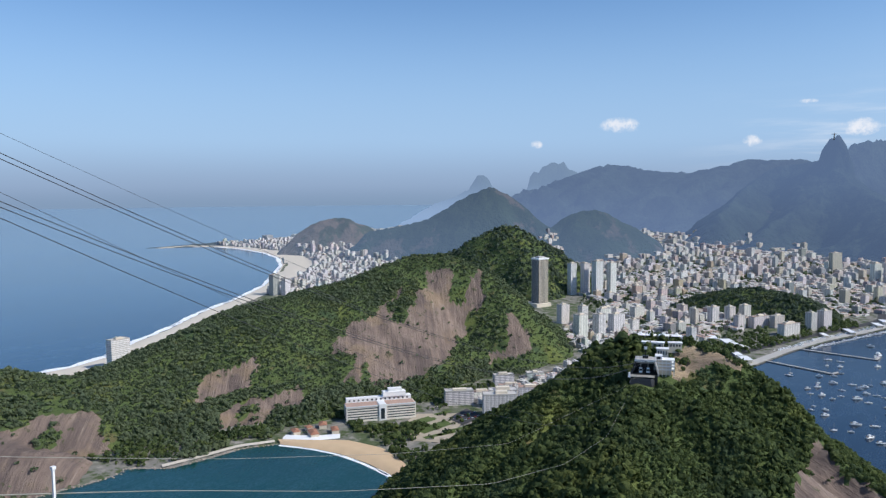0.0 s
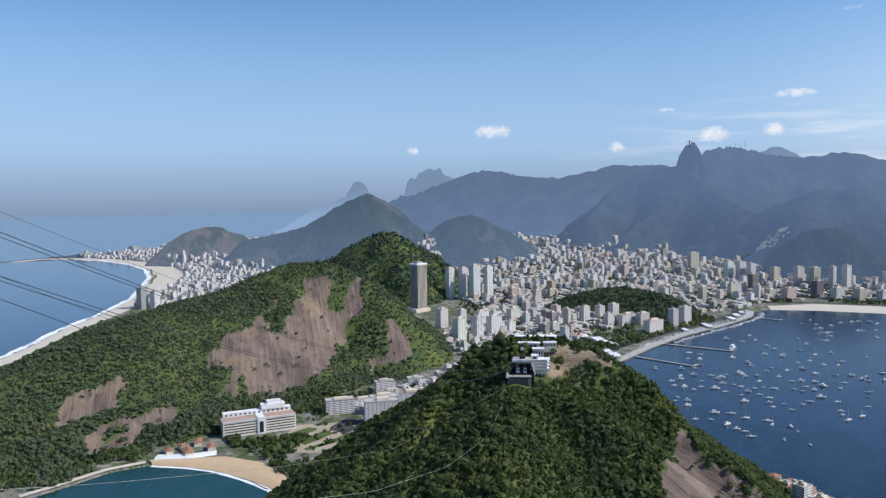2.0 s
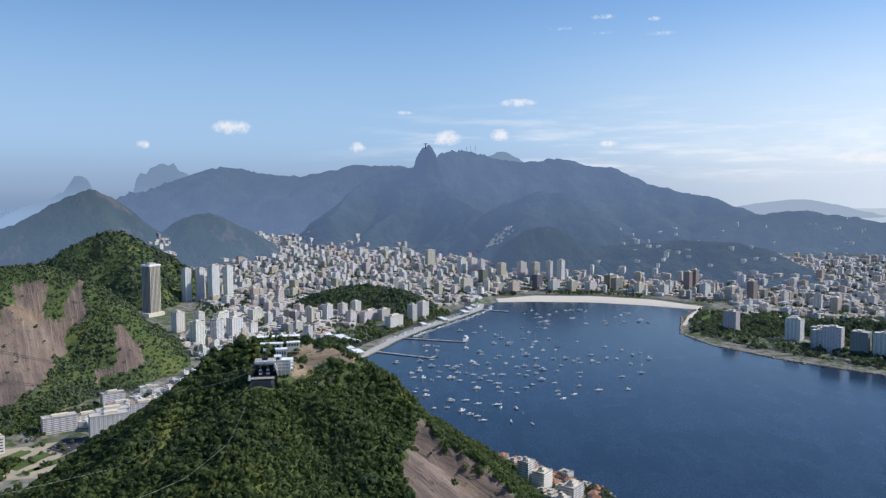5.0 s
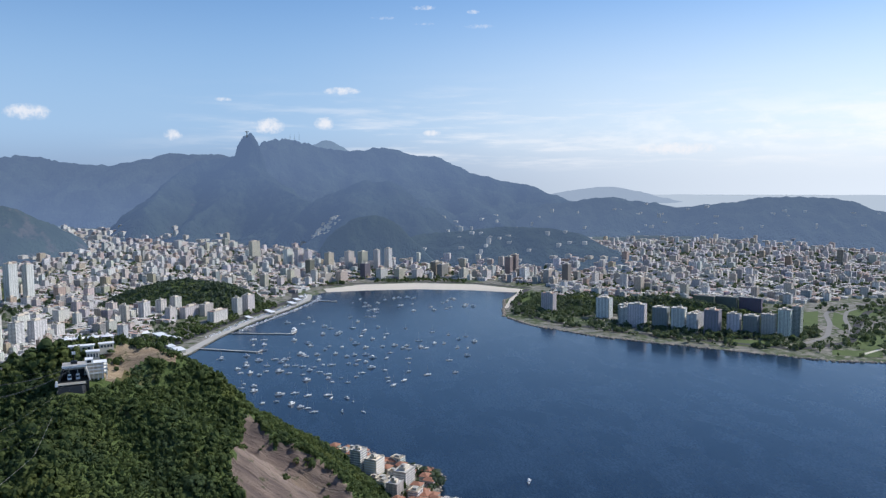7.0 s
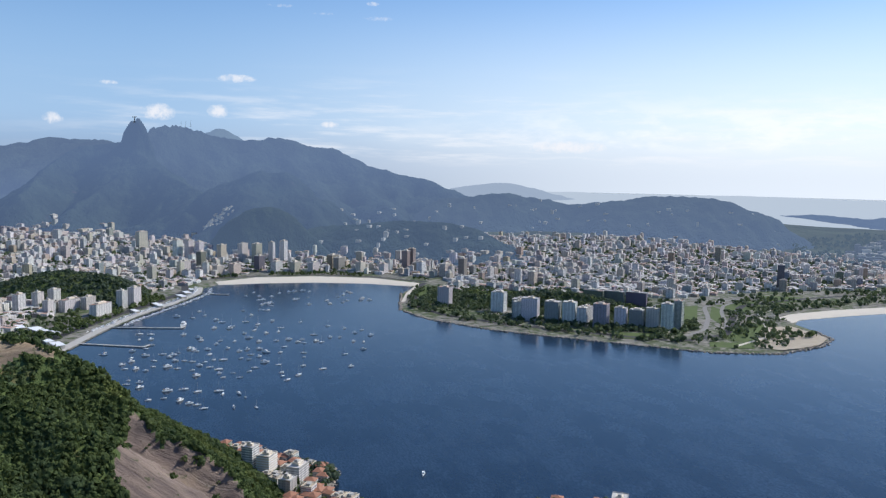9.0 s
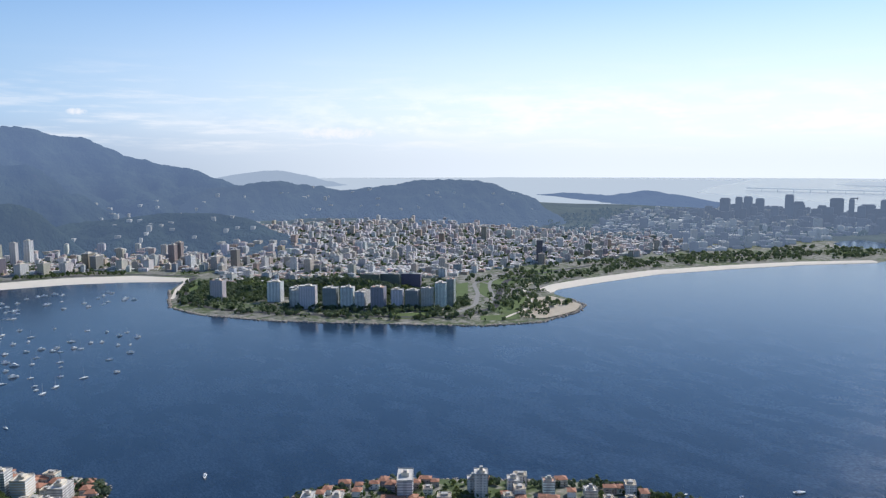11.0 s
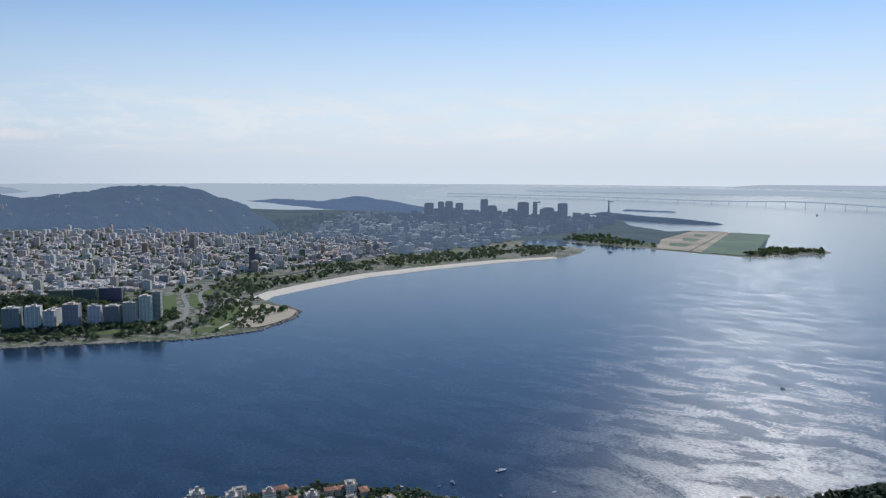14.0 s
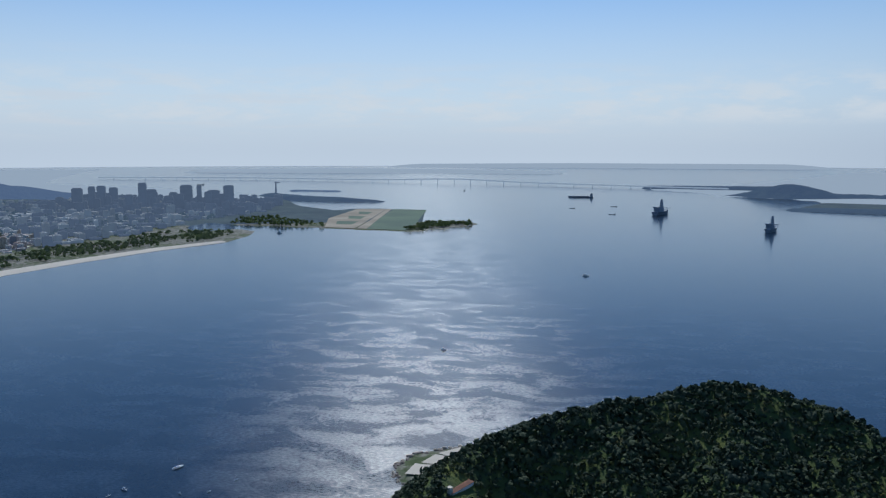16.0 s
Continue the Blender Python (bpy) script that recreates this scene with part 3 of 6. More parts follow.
JOAO = Hill([[(-2714, -1499, 145), (-2752, -1428, 195), (-2802, -1327, 249), (-2816, -1296, 253), (-2847, -1224, 214), (-2868, -1112, 137),
              (-2850, -1059, 74)], [(-2816, -1296, 250), (-2700, -1200, 150), (-2600, -1120, 90)]], 1.15, 1.15, 30.0)
CABRITOS = Hill([[(-3442, -2407, 176), (-3511, -2305, 200), (-3609, -2149, 244), (-3670, -2042, 314), (-3728, -1934, 380),
                  (-3772, -1847, 416), (-3809, -1770, 364), (-3846, -1687, 288), (-3882, -1604, 211)]], 1.05, 1.1, 34.0)
CANTAGALO = Hill([[(-3759, -3143, 146), (-3804, -3088, 190), (-3891, -2978, 235), (-3955, -2893, 212), (-3996, -2837, 151)]], 1.1, 1.3, 40.0)
SAUDADE = Hill([[(-4009, -1556, 207), (-4041, -1470, 260), (-4071, -1385, 297), (-4108, -1270, 238), (-4126, -1212, 208),
                 (-4061, -1072, 109)]], 1.2, 1.3, 50.0)
PASMADO = Hill([[(-2548, -518, 46), (-2562, -443, 68), (-2577, -349, 80), (-2540, -230, 72), (-2495, -162, 38)]], 1.6, 1.3, 20.0)
BROTHERS = Hill([[(-7312, -4714, 44), (-7446, -4596, 128), (-7548, -4523, 197), (-7651, -4448, 252), (-7782, -4319, 310), (-7890, -4215, 385),
                  (-7960, -4170, 440)], ([(-7985, -4150, 480), (-8000, -4123, 548), (-8014, -4095, 572), (-8042, -4041, 572), (-8058, -4005, 520),
                  (-8085, -3955, 420), (-8120, -3881, 324)], 0.22)], 0.5, 1.2, 34.0)
GAVEA = Hill([([(-11011, -4769, 560), (-11030, -4720, 680), (-11065, -4640, 690), (-11090, -4570, 740), (-11118, -4505, 806), (-11165, -4398, 818), (-11208, -4290, 826)], 0.10),
              [(-11214, -4272, 745), (-11240, -4202, 700), (-11298, -4043, 616), (-11335, -3938, 598), (-11395, -3762, 455)]], 0.4, 1.5, 18.0, low=60.0)
RANGE_WEST = Hill([[(-8440, -3130, 380), (-8458, -3076, 436), (-8501, -2955, 563), (-8562, -2773, 678), (-8600, -2652, 671), (-8672, -2407, 605),
                    (-8307, -1799, 554), (-7885, -1351, 606), (-7921, -1121, 679), (-7937, -1006, 655), (-7470, -672, 647),
                    (-7000, -500, 560)]], 2.4, 1.05, 160.0, low=200.0, relief=120.0)
PEAK = Hill([([(-5488, -368, 590), (-5489, -352, 650), (-5490, -330, 695), (-5491, -305, 726), (-5492, -280, 732), (-5494, -255, 718), (-5495, -236, 680), (-5496, -215, 610)], 0.16),
             ([(-5538, -358, 575), (-5629, -491, 556), (-5664, -639, 538), (-5552, -733, 474), (-5339, -807, 380), (-5129, -858, 295), (-4921, -886, 217)], 1.0),
             [(-5500, -300, 540), (-5360, -240, 470), (-5180, -160, 400), (-4980, -60, 340), (-4800, 40, 300), (-4600, 93, 262)],
             [(-5330, -235, 455), (-5150, -400, 330), (-4950, -520, 230), (-4750, -600, 150)]], 1.25, 1.05, 34.0, low=80.0, relief=70.0)
CORCOVADO = Hill([([(-5720, -330, 560), (-5660, -215, 660), (-5697, -182, 694), (-5800, -61, 710), (-5900, 43, 709), (-5999, 108, 684)], 0.75),
                  [(-5999, 108, 684), (-5991, 320, 625), (-5977, 528, 621), (-5960, 691, 660), (-5950, 772, 621), (-5933, 892, 586),
                   (-5901, 1088, 578), (-5788, 1146, 537), (-5658, 1274, 465), (-5518, 1427, 412), (-5376, 1569, 373),
                   (-5231, 1699, 325), (-5085, 1818, 277), (-4900, 1950, 200)],
                  [(-5960, 691, 600), (-5600, 760, 430), (-5200, 820, 300), (-4700, 880, 190), (-4300, 930, 120)],
                  [(-5700, 1230, 440), (-5300, 1180, 300), (-4800, 1200, 190), (-4400, 1260, 110)]], 1.6, 1.05, 70.0, low=60.0, relief=90.0)
MARTA = Hill([[(-4599, 93, 255), (-4495, 216, 327), (-4440, 292, 366), (-4385, 366, 395), (-4378, 443, 404), (-4371, 505, 392), (-4314, 560, 339), (-4258, 598, 278),
               (-4101, 636, 207), (-3941, 683, 141)], [(-4385, 380, 380), (-4150, 330, 290), (-3950, 330, 225)]], 1.4, 1.1, 70.0, low=60.0, relief=60.0)
MOUND = Hill([[(-3646, 172, 140), (-3643, 223, 184), (-3639, 288, 220), (-3633, 352, 236), (-3628, 404, 226), (-3618, 481, 182), (-3558, 550, 114), (-3500, 593, 58)]],
             0.55, 1.2, 30.0, low=30.0, relief=25.0)
NOVA = Hill([[(-3840, 680, 128), (-3715, 798, 146), (-3580, 935, 172), (-3480, 1102, 176), (-3390, 1211, 158), (-3241, 1320, 125), (-3161, 1382, 80)]],
            1.7, 1.2, 60.0, low=60.0, relief=30.0)
VIUVA = Hill([[(-2300, 750, 8), (-2252, 800, 16), (-2208, 862, 22), (-2145, 935, 34), (-2098, 1014, 44), (-2060, 1089, 47), (-2010, 1159, 42), (-1965, 1210, 24)]], 1.3, 1.3, 18.0, low=20.0)
TIJUCA = Hill([[(-10995, 240, 790), (-10995, 315, 867), (-10992, 431, 959), (-10988, 508, 974), (-10979, 678, 869), (-10970, 800, 790)]], 1.6, 1.0, 90.0)
TERESA = Hill([[(-4908, 1719, 235), (-4823, 1943, 273), (-4753, 2110, 280), (-4677, 2272, 236), (-4598, 2429, 208), (-4428, 2530, 233),
                (-4259, 2619, 251), (-4175, 2752, 279), (-4088, 2878, 290), (-3929, 3092, 281), (-3856, 3183, 218), (-3787, 3265, 162),
                (-3700, 3400, 90)]], 1.9, 1.2, 90.0, low=60.0, relief=45.0)
FAR_NORTH = Hill([[(-10369, 3673, 192), (-10233, 4037, 278), (-10116, 4321, 292), (-9960, 4669, 214), (-9862, 4873, 121)]], 2.5, 1.2, 100.0, low=300.0)
LOW_NORTH = Hill([[(-6012, 5278, 59), (-5344, 5262, 108), (-4739, 5152, 99), (-4394, 5190, 162), (-4179, 5364, 117), (-3683, 5356, 58)]],
                 2.2, 1.2, 80.0, low=160.0)
CARA = Hill([[(-150, 745, 33), (-118, 852, 40), (-70, 897, 55), (-3, 930, 71), (65, 948, 83), (126, 952, 91), (163, 956, 111), (224, 954, 112),
              (255, 946, 105), (282, 928, 101), (301, 912, 98), (322, 883, 89), (340, 800, 66)],
             [(190, 954, 110), (200, 860, 80), (190, 760, 60)], [(60, 900, 70), (80, 800, 46)], [(290, 860, 80), (280, 760, 50)]], 1.25, 1.25, 10.0, low=24.0)
SUGAR = Hill([[(70, -60, 380), (110, -40, 392), (150, 0, 380)]], 0.42, 1.8, 8.0)
EAST = Hill([[(1349, 7073, 6), (1515, 6988, 52), (1654, 6905, 104), (1800, 6868, 122), (1904, 6840, 114), (2008, 6810, 68), (2159, 6869, 44), (2533, 6846, 34), (3000, 6655, 90)]],
            1.4, 1.2, 40.0, low=60.0)
WOODED = [URCA, BABILONIA, JOAO, PASMADO, CARA, VIUVA]
RISING = [MOUND, NOVA, PEAK, CABRITOS, CANTAGALO, SAUDADE, CORCOVADO, MARTA, TERESA, LOW_NORTH]


def land(x, y):
    """Height of whatever ground lies at a place."""
    x, y = np.asarray(x, float), np.asarray(y, float)
    z = gentle(x, y)
    for h in WOODED + RISING:
        x0, x1, y0, y1 = h.box()
        m = (x > x0) & (x < x1) & (y > y0) & (y < y1)
        if m.any():
            z[m] = np.maximum(z[m], h.height(x[m], y[m]))
    return z


def make_ground():
    """One sheet of rings round the look-out, close together near it, out to the horizon."""
    az = np.r_[np.arange(200, 380.1, 0.3), np.arange(24, 199.9, 4.0)]
    ring = np.geomspace(60, 19800, 250)
    A, R = np.meshgrid(np.radians(az), ring)
    X, Y = R * np.sin(A), R * np.cos(A)
    Z = gentle(X, Y)
    n = len(az)
    i = np.arange(len(ring) - 1)[:, None] * n
    j = np.arange(n)[None, :]
    k = (j + 1) % n
    q = np.stack([i + j, i + n + j, i + n + k, i + k], -1).reshape(-1, 4)
    q = q[(Z.ravel()[q] > -7.5).any(1)]
    v = np.stack([X, Y, Z], -1).reshape(-1, 3) * S
    away = np.hypot(X, Y).ravel()[q[:, 0]]
    # land past 4200 m gets materials with haze painted in
    mid, far = (away > 4200) & (away <= 6400), away > 6400
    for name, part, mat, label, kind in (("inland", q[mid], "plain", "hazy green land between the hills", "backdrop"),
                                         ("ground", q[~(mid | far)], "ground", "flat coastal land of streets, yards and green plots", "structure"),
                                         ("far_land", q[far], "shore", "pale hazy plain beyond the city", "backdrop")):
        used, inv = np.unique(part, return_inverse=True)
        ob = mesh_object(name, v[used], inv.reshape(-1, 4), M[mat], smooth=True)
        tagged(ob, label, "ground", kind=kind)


def make_water():
    az, ring = np.radians(np.arange(0, 360, 5.0)), np.array([5.0, 400, 1500, 4000, 9000, 14000, 19900])
    A, R = np.meshgrid(az, ring)
    v = np.stack([R * np.sin(A), R * np.cos(A), R * 0], -1).reshape(-1, 3) * S
    n = len(az)
    i, j = np.arange(len(ring) - 1)[:, None] * n, np.arange(n)[None, :]
    k = (j + 1) % n
    q = np.stack([i + j, i + k, i + n + k, i + n + j], -1).reshape(-1, 4)
    tagged(mesh_object("water", v, q[:, ::-1], M["water"]), "deep blue bay and ocean water with wind ripples", "water", kind="structure")


def ribbon(name, a, b, z0, z1, mat, label, category, step=12.0, wobble=0.0, cross=4):
    """A strip of ground between two lines, low along the first and higher along the second."""
    n = max(len(along(a, step)), 8)
    def even(p):
        p = smooth_line(p, step)
        t = np.linspace(0, len(p) - 1, n)
        return np.stack([np.interp(t, np.arange(len(p)), p[:, i]) for i in (0, 1)], 1)
    a, b = even(a), even(b)
    rows = []
    for c in range(cross + 1):
        u = c / cross
        p = a * (1 - u) + b * u
        if wobble:
            p = p + np.stack([fbm(p[:, 0], p[:, 1], 40, 3, 1 + c), fbm(p[:, 0], p[:, 1], 40, 3, 9 + c)], 1) * wobble
        rows.append(np.c_[p, np.full(n, z0 + (z1 - z0) * min(1.0, u * 4))])
    v = np.concatenate(rows) * S
    i, j = np.arange(cross)[:, None] * n, np.arange(n - 1)[None, :]
    q = np.stack([i + j, i + j + 1, i + n + j + 1, i + n + j], -1).reshape(-1, 4)
    ob = mesh_object(name, v, q, mat, smooth=True)
    return tagged(ob, label, category, kind="structure")


def offset(line, d):
    p = np.array(line, float)
    t = np.gradient(p, axis=0)
    t /= np.linalg.norm(t, axis=1, keepdims=True)
    return (p + np.stack([-t[:, 1], t[:, 0]], 1) * d).tolist()


make_water()
make_ground()
ROCK_NEAR = [[(-867, -67), (-876, -57), (-851, -42), (-834, -29), (-841, -14), (-843, 1), (-832, 12), (-820, 22), (-809, 31), (-797, 45), (-770, 66), (-700, 20), (-700, -50), (-758, -56), (-832, -62)]]
EARTH_NEAR = [[(-913, -188), (-918, -165), (-924, -150), (-908, -148), (-897, -170), (-880, -186), (-851, -194), (-857, -204), (-892, -206)],
              [(-924, -149), (-920, -136), (-910, -134), (-908, -146)]]
ROCK_FACE = [(-1557, -923), (-1592, -891), (-1568, -866), (-1535, -858), (-1557, -832), (-1599, -844), (-1639, -832), (-1578, -792), (-1551, -801), (-1523, -818), (-1491, -809),
              (-1439, -802), (-1365, -788), (-1317, -786), (-1259, -803), (-1201, -841), (-1239, -879), (-1189, -860), (-1169, -874), (-1229, -898), (-1211, -923), (-1194, -944),
              (-1233, -953), (-1296, -965), (-1365, -950), (-1414, -961), (-1458, -945), (-1420, -929), (-1367, -923), (-1395, -899), (-1451, -897), (-1506, -915)]
ROCK_LONG = [ROCK_FACE,
             [(-1575, -751), (-1585, -728), (-1590, -688), (-1578, -670), (-1545, -677), (-1523, -708), (-1503, -726), (-1474, -739), (-1505, -740), (-1526, -722), (-1544, -723)],
             [(-958, -1060), (-991, -1067), (-1060, -1028), (-1090, -1042), (-1077, -1002), (-1028, -999), (-996, -1023), (-962, -1030), (-898, -987)],
             [(-1050, -924), (-1069, -914), (-1051, -879), (-1012, -866), (-1004, -911), (-968, -903), (-936, -870), (-905, -845), (-850, -838), (-845, -880), (-861, -926), (-907, -934),
              (-925, -958), (-987, -960), (-1007, -939)],
             [(-540, -1110), (-656, -1101), (-700, -1100), (-769, -1088), (-766, -1060), (-746, -1026), (-743, -1002), (-733, -970), (-655, -905), (-590, -930), (-540, -976)]]
TUFTS = [[(-1408, -955), (-1446, -941), (-1420, -930), (-1390, -935)], [(-660, -1075), (-700, -1070), (-698, -1045), (-662, -1049)], [(-950, -945), (-985, -940), (-980, -925), (-940, -930)]]
hill_object("wooded_hill", URCA, 4.5, [M["floor"], M["slab"], M["earth"]], "steep forested granite hill below the look-out", ROCK_NEAR, soil=EARTH_NEAR)
hill_object("rocky_hill", BABILONIA, 6.0, [M["floor"], M["rock"]], "long green hill with bare brown granite faces", ROCK_LONG)
hill_object("forest_hill", JOAO, 12.0, M["floor"], "dark forested hill behind the tall tower")
# hills of kind backdrop carry painted haze in their material
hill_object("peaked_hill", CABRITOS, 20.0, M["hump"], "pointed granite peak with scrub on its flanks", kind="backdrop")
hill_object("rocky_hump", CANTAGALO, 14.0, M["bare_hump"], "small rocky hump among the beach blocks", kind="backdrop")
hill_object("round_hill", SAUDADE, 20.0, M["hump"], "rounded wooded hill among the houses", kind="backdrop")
hill_object("city_knoll", PASMADO, 10.0, M["floor"], "low wooded knoll above the bay shore")
hill_object("fort_hill", CARA, 6.0, M["floor"], "dark wooded hill at the harbour mouth")
hill_object("summit_rock", SUGAR, 10.0, M["slope"], "granite dome that carries the look-out")
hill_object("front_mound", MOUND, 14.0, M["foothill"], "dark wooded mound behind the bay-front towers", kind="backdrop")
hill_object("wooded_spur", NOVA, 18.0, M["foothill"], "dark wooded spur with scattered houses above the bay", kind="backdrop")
hill_object("point_hill", VIUVA, 8.0, M["floor"], "low wooded hill behind the blocks on the point")
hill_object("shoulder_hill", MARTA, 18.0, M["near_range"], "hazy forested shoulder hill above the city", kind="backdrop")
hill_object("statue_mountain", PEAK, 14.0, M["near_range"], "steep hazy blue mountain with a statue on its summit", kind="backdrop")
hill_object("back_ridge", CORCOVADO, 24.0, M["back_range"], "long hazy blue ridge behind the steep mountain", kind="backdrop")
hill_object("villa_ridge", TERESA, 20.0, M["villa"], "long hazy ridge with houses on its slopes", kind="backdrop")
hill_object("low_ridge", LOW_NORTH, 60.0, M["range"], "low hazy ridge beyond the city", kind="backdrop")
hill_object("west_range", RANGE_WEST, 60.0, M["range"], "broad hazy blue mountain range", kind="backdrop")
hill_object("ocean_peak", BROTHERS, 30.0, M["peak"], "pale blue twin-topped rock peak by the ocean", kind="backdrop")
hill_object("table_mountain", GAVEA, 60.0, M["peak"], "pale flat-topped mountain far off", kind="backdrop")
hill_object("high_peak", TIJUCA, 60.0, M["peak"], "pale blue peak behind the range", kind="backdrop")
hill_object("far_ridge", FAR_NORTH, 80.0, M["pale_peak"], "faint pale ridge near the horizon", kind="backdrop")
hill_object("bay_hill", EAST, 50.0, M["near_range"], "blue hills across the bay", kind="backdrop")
FOAM = [(p[0], p[1]) for p in BEACH_OCEAN[:-2]]
ribbon("ocean_beach", BEACH_OCEAN, BEACH_OCEAN_BACK, 0.2, 4.2, M["pale_sand"], "wide pale sand beach in a long curve", "beach")
ribbon("cove_beach", BEACH_COVE, BEACH_COVE_BACK, 0.2, 4.4, M["sand"], "small golden sand beach in a cove", "beach", 5.0)
ribbon("bay_beach", BEACH_BAY, BEACH_BAY_BACK, 0.2, 4.2, M["pale_sand"], "bright curved sand beach at the bay's end", "beach", 8.0)
ribbon("park_beach", BEACH_PARK, BEACH_PARK_BACK, 0.2, 4.2, M["pale_sand"], "long pale sand beach before a park", "beach", 10.0)


# ---- woods ----
rng = np.random.default_rng(7)


def crown_shapes(clumps, count, seed, spread=0.36):
    """Crowns of many small leaf clumps set round an uneven dome, with gaps between them."""
    r = np.random.default_rng(seed)
    shapes = []
    for _ in range(count):
        z = r.uniform(-0.25, 1.0, clumps)
        a = r.uniform(0, 2 * math.pi, clumps)
        ring = np.sqrt(np.maximum(0, 1 - z * z))
        out = np.stack([ring * np.cos(a), ring * np.sin(a), z], 1)
        lobes = r.normal(size=(6, 3)) + (0, 0, 0.5)
        lobes /= np.linalg.norm(lobes, axis=1, keepdims=True)
        far = 0.62 + 0.38 * np.clip(((out @ lobes.T).max(1) - 0.3) / 0.6, 0, 1) + r.uniform(-0.08, 0.08, clumps)
        mid = out * far[:, None] * (1, 1, 0.72)
        up = out + r.normal(0, 0.42, out.shape)
        up /= np.linalg.norm(up, axis=1, keepdims=True)
        t = np.cross(up, r.normal(size=out.shape))
        t /= np.linalg.norm(t, axis=1, keepdims=True)
        b = np.cross(up, t)
        s = spread * r.uniform(0.7, 1.35, (clumps, 1))
        # each clump is a bent leaf-shaped patch: a raised middle and five drooping tips
        tips = [mid + (t * math.cos(k) + b * math.sin(k)) * s * r.uniform(0.75, 1.2, (clumps, 1)) - up * s * 0.25 for k in np.arange(5) * 2 * math.pi / 5]
        v = np.stack([mid + up * s * 0.15] + tips, 1).reshape(-1, 3)
        f = np.array([[0, 1 + k, 1 + (k + 1) % 5] for k in range(5)])
        shapes.append((v, (f[None] + (np.arange(clumps) * 6)[:, None, None]).reshape(-1, 3)))
    return shapes


def boulder_shapes(count, seed):
    r = np.random.default_rng(seed)
    shapes = []
    for _ in range(count):
        bm = bmesh.new()
        bmesh.ops.create_icosphere(bm, subdivisions=2, radius=1.0)
        v = np.array([q.co for q in bm.verts])
        v = v * (1 + r.uniform(-0.28, 0.2, len(v)))[:, None] * (1, 0.8, 0.6)
        bm.verts.ensure_lookup_table()
        f = np.array([[q.index for q in p.verts] for p in bm.faces])
        bm.free()
        shapes.append((v, f))
    return shapes


FINE, COARSE, SPARSE = crown_shapes(14, 8, 1, 0.43), crown_shapes(11, 8, 2, 0.44), crown_shapes(8, 8, 4, 0.52)
BOULDERS = boulder_shapes(6, 3)


def canopy(name, x, y, z, size, shapes, label, mat="leaf", category="trees"):
    """One canopy of many crowns, each with a turn, size and stretch of its own."""
    r = np.random.default_rng(len(x))
    pick = r.integers(0, len(shapes), len(x))
    V, F, base = [], [], 0
    for k, (sv, sf) in enumerate(shapes):
        m = pick == k
        n = int(m.sum())
        if not n:
            continue
        a = r.uniform(0, 2 * math.pi, n)
        c, s = np.cos(a)[:, None], np.sin(a)[:, None]
        sx, sy, sz = (r.uniform(0.8, 1.25, (n, 1)) * size[m][:, None] for _ in range(3))
        X = (sv[None, :, 0] * c - sv[None, :, 1] * s) * sx + x[m][:, None]
        Y = (sv[None, :, 0] * s + sv[None, :, 1] * c) * sy + y[m][:, None]
        Z = sv[None, :, 2] * sz + z[m][:, None]
        V.append(np.stack([X, Y, Z], -1).reshape(-1, 3))
        F.append((sf[None] + (np.arange(n) * len(sv))[:, None, None] + base).reshape(-1, 3))
        base += n * len(sv)
    ob = mesh_object(name, np.concatenate(V) * S, np.concatenate(F), M[mat], smooth=False)
    return tagged(ob, label, category, kind="stuff")


def jitter_grid(x0, x1, y0, y1, pitch, r):
    X, Y = np.meshgrid(np.arange(x0, x1, pitch), np.arange(y0, y1, pitch))
    X = X + r.uniform(-0.5, 0.5, X.shape) * pitch
    Y = Y + r.uniform(-0.5, 0.5, Y.shape) * pitch
    return X.ravel(), Y.ravel()


def wood_on(name, hill, pitch, size, shapes, label, zones=(), facing=True, clear=(), mat="leaf"):
    r = np.random.default_rng(int(pitch * 100))
    x, y = jitter_grid(*hill.box(), pitch, r)
    z = hill.height(x, y)
    ok = z > np.maximum(gentle(x, y), 1.0) - 1.0
    if zones:
        bare = in_zones(x, y, zones)
        ok &= ~bare | (r.random(x.shape) < 0.02)
    for cx, cy, cr in clear:
        ok &= np.hypot(x - cx, y - cy) > cr
    if facing:
        # the far slope, out of sight behind the crest, is left thin
        k = 1 - 40 / np.hypot(x, y)
        ok &= (hill.height(x * k, y * k) < z + 12) | (r.random(x.shape) < 0.3)
    if name == "ridge_forest":
        ok &= (fbm(x, y, 120, 3, 19) < 0.40) | (r.random(x.shape) < 0.4)
    x, y, z = x[ok], y[ok], z[ok]
    s = size * r.choice([0.45, 0.65, 0.85, 1.1, 1.4], len(x), p=[0.2, 0.25, 0.25, 0.2, 0.1]) * r.uniform(0.85, 1.15, len(x)) * (0.9 + 0.35 * fbm(x, y, 80, 2, 4))
    canopy(name, x, y, z + s * 0.35, s, shapes, label, mat)
    return len(x)


CLEAR_TOP = [(-832, -223, 21), (-812, -219, 16), (-848, -206, 13), (-884, -228, 9), (-893, -205, 6)]
wood_on("hill_forest", URCA, 4.9, 4.6, FINE, "dense tropical forest over the near hill", ROCK_NEAR + EARTH_NEAR, clear=CLEAR_TOP)
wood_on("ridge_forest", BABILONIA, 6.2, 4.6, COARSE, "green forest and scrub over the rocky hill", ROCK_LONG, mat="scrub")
wood_on("dark_forest", JOAO, 11.0, 7.5, SPARSE, "dark forest over the hill behind the towers", mat="hazed_dark_leaf")
wood_on("knoll_trees", PASMADO, 9.0, 6.5, SPARSE, "trees over the knoll above the bay", mat="hazed_dark_leaf")
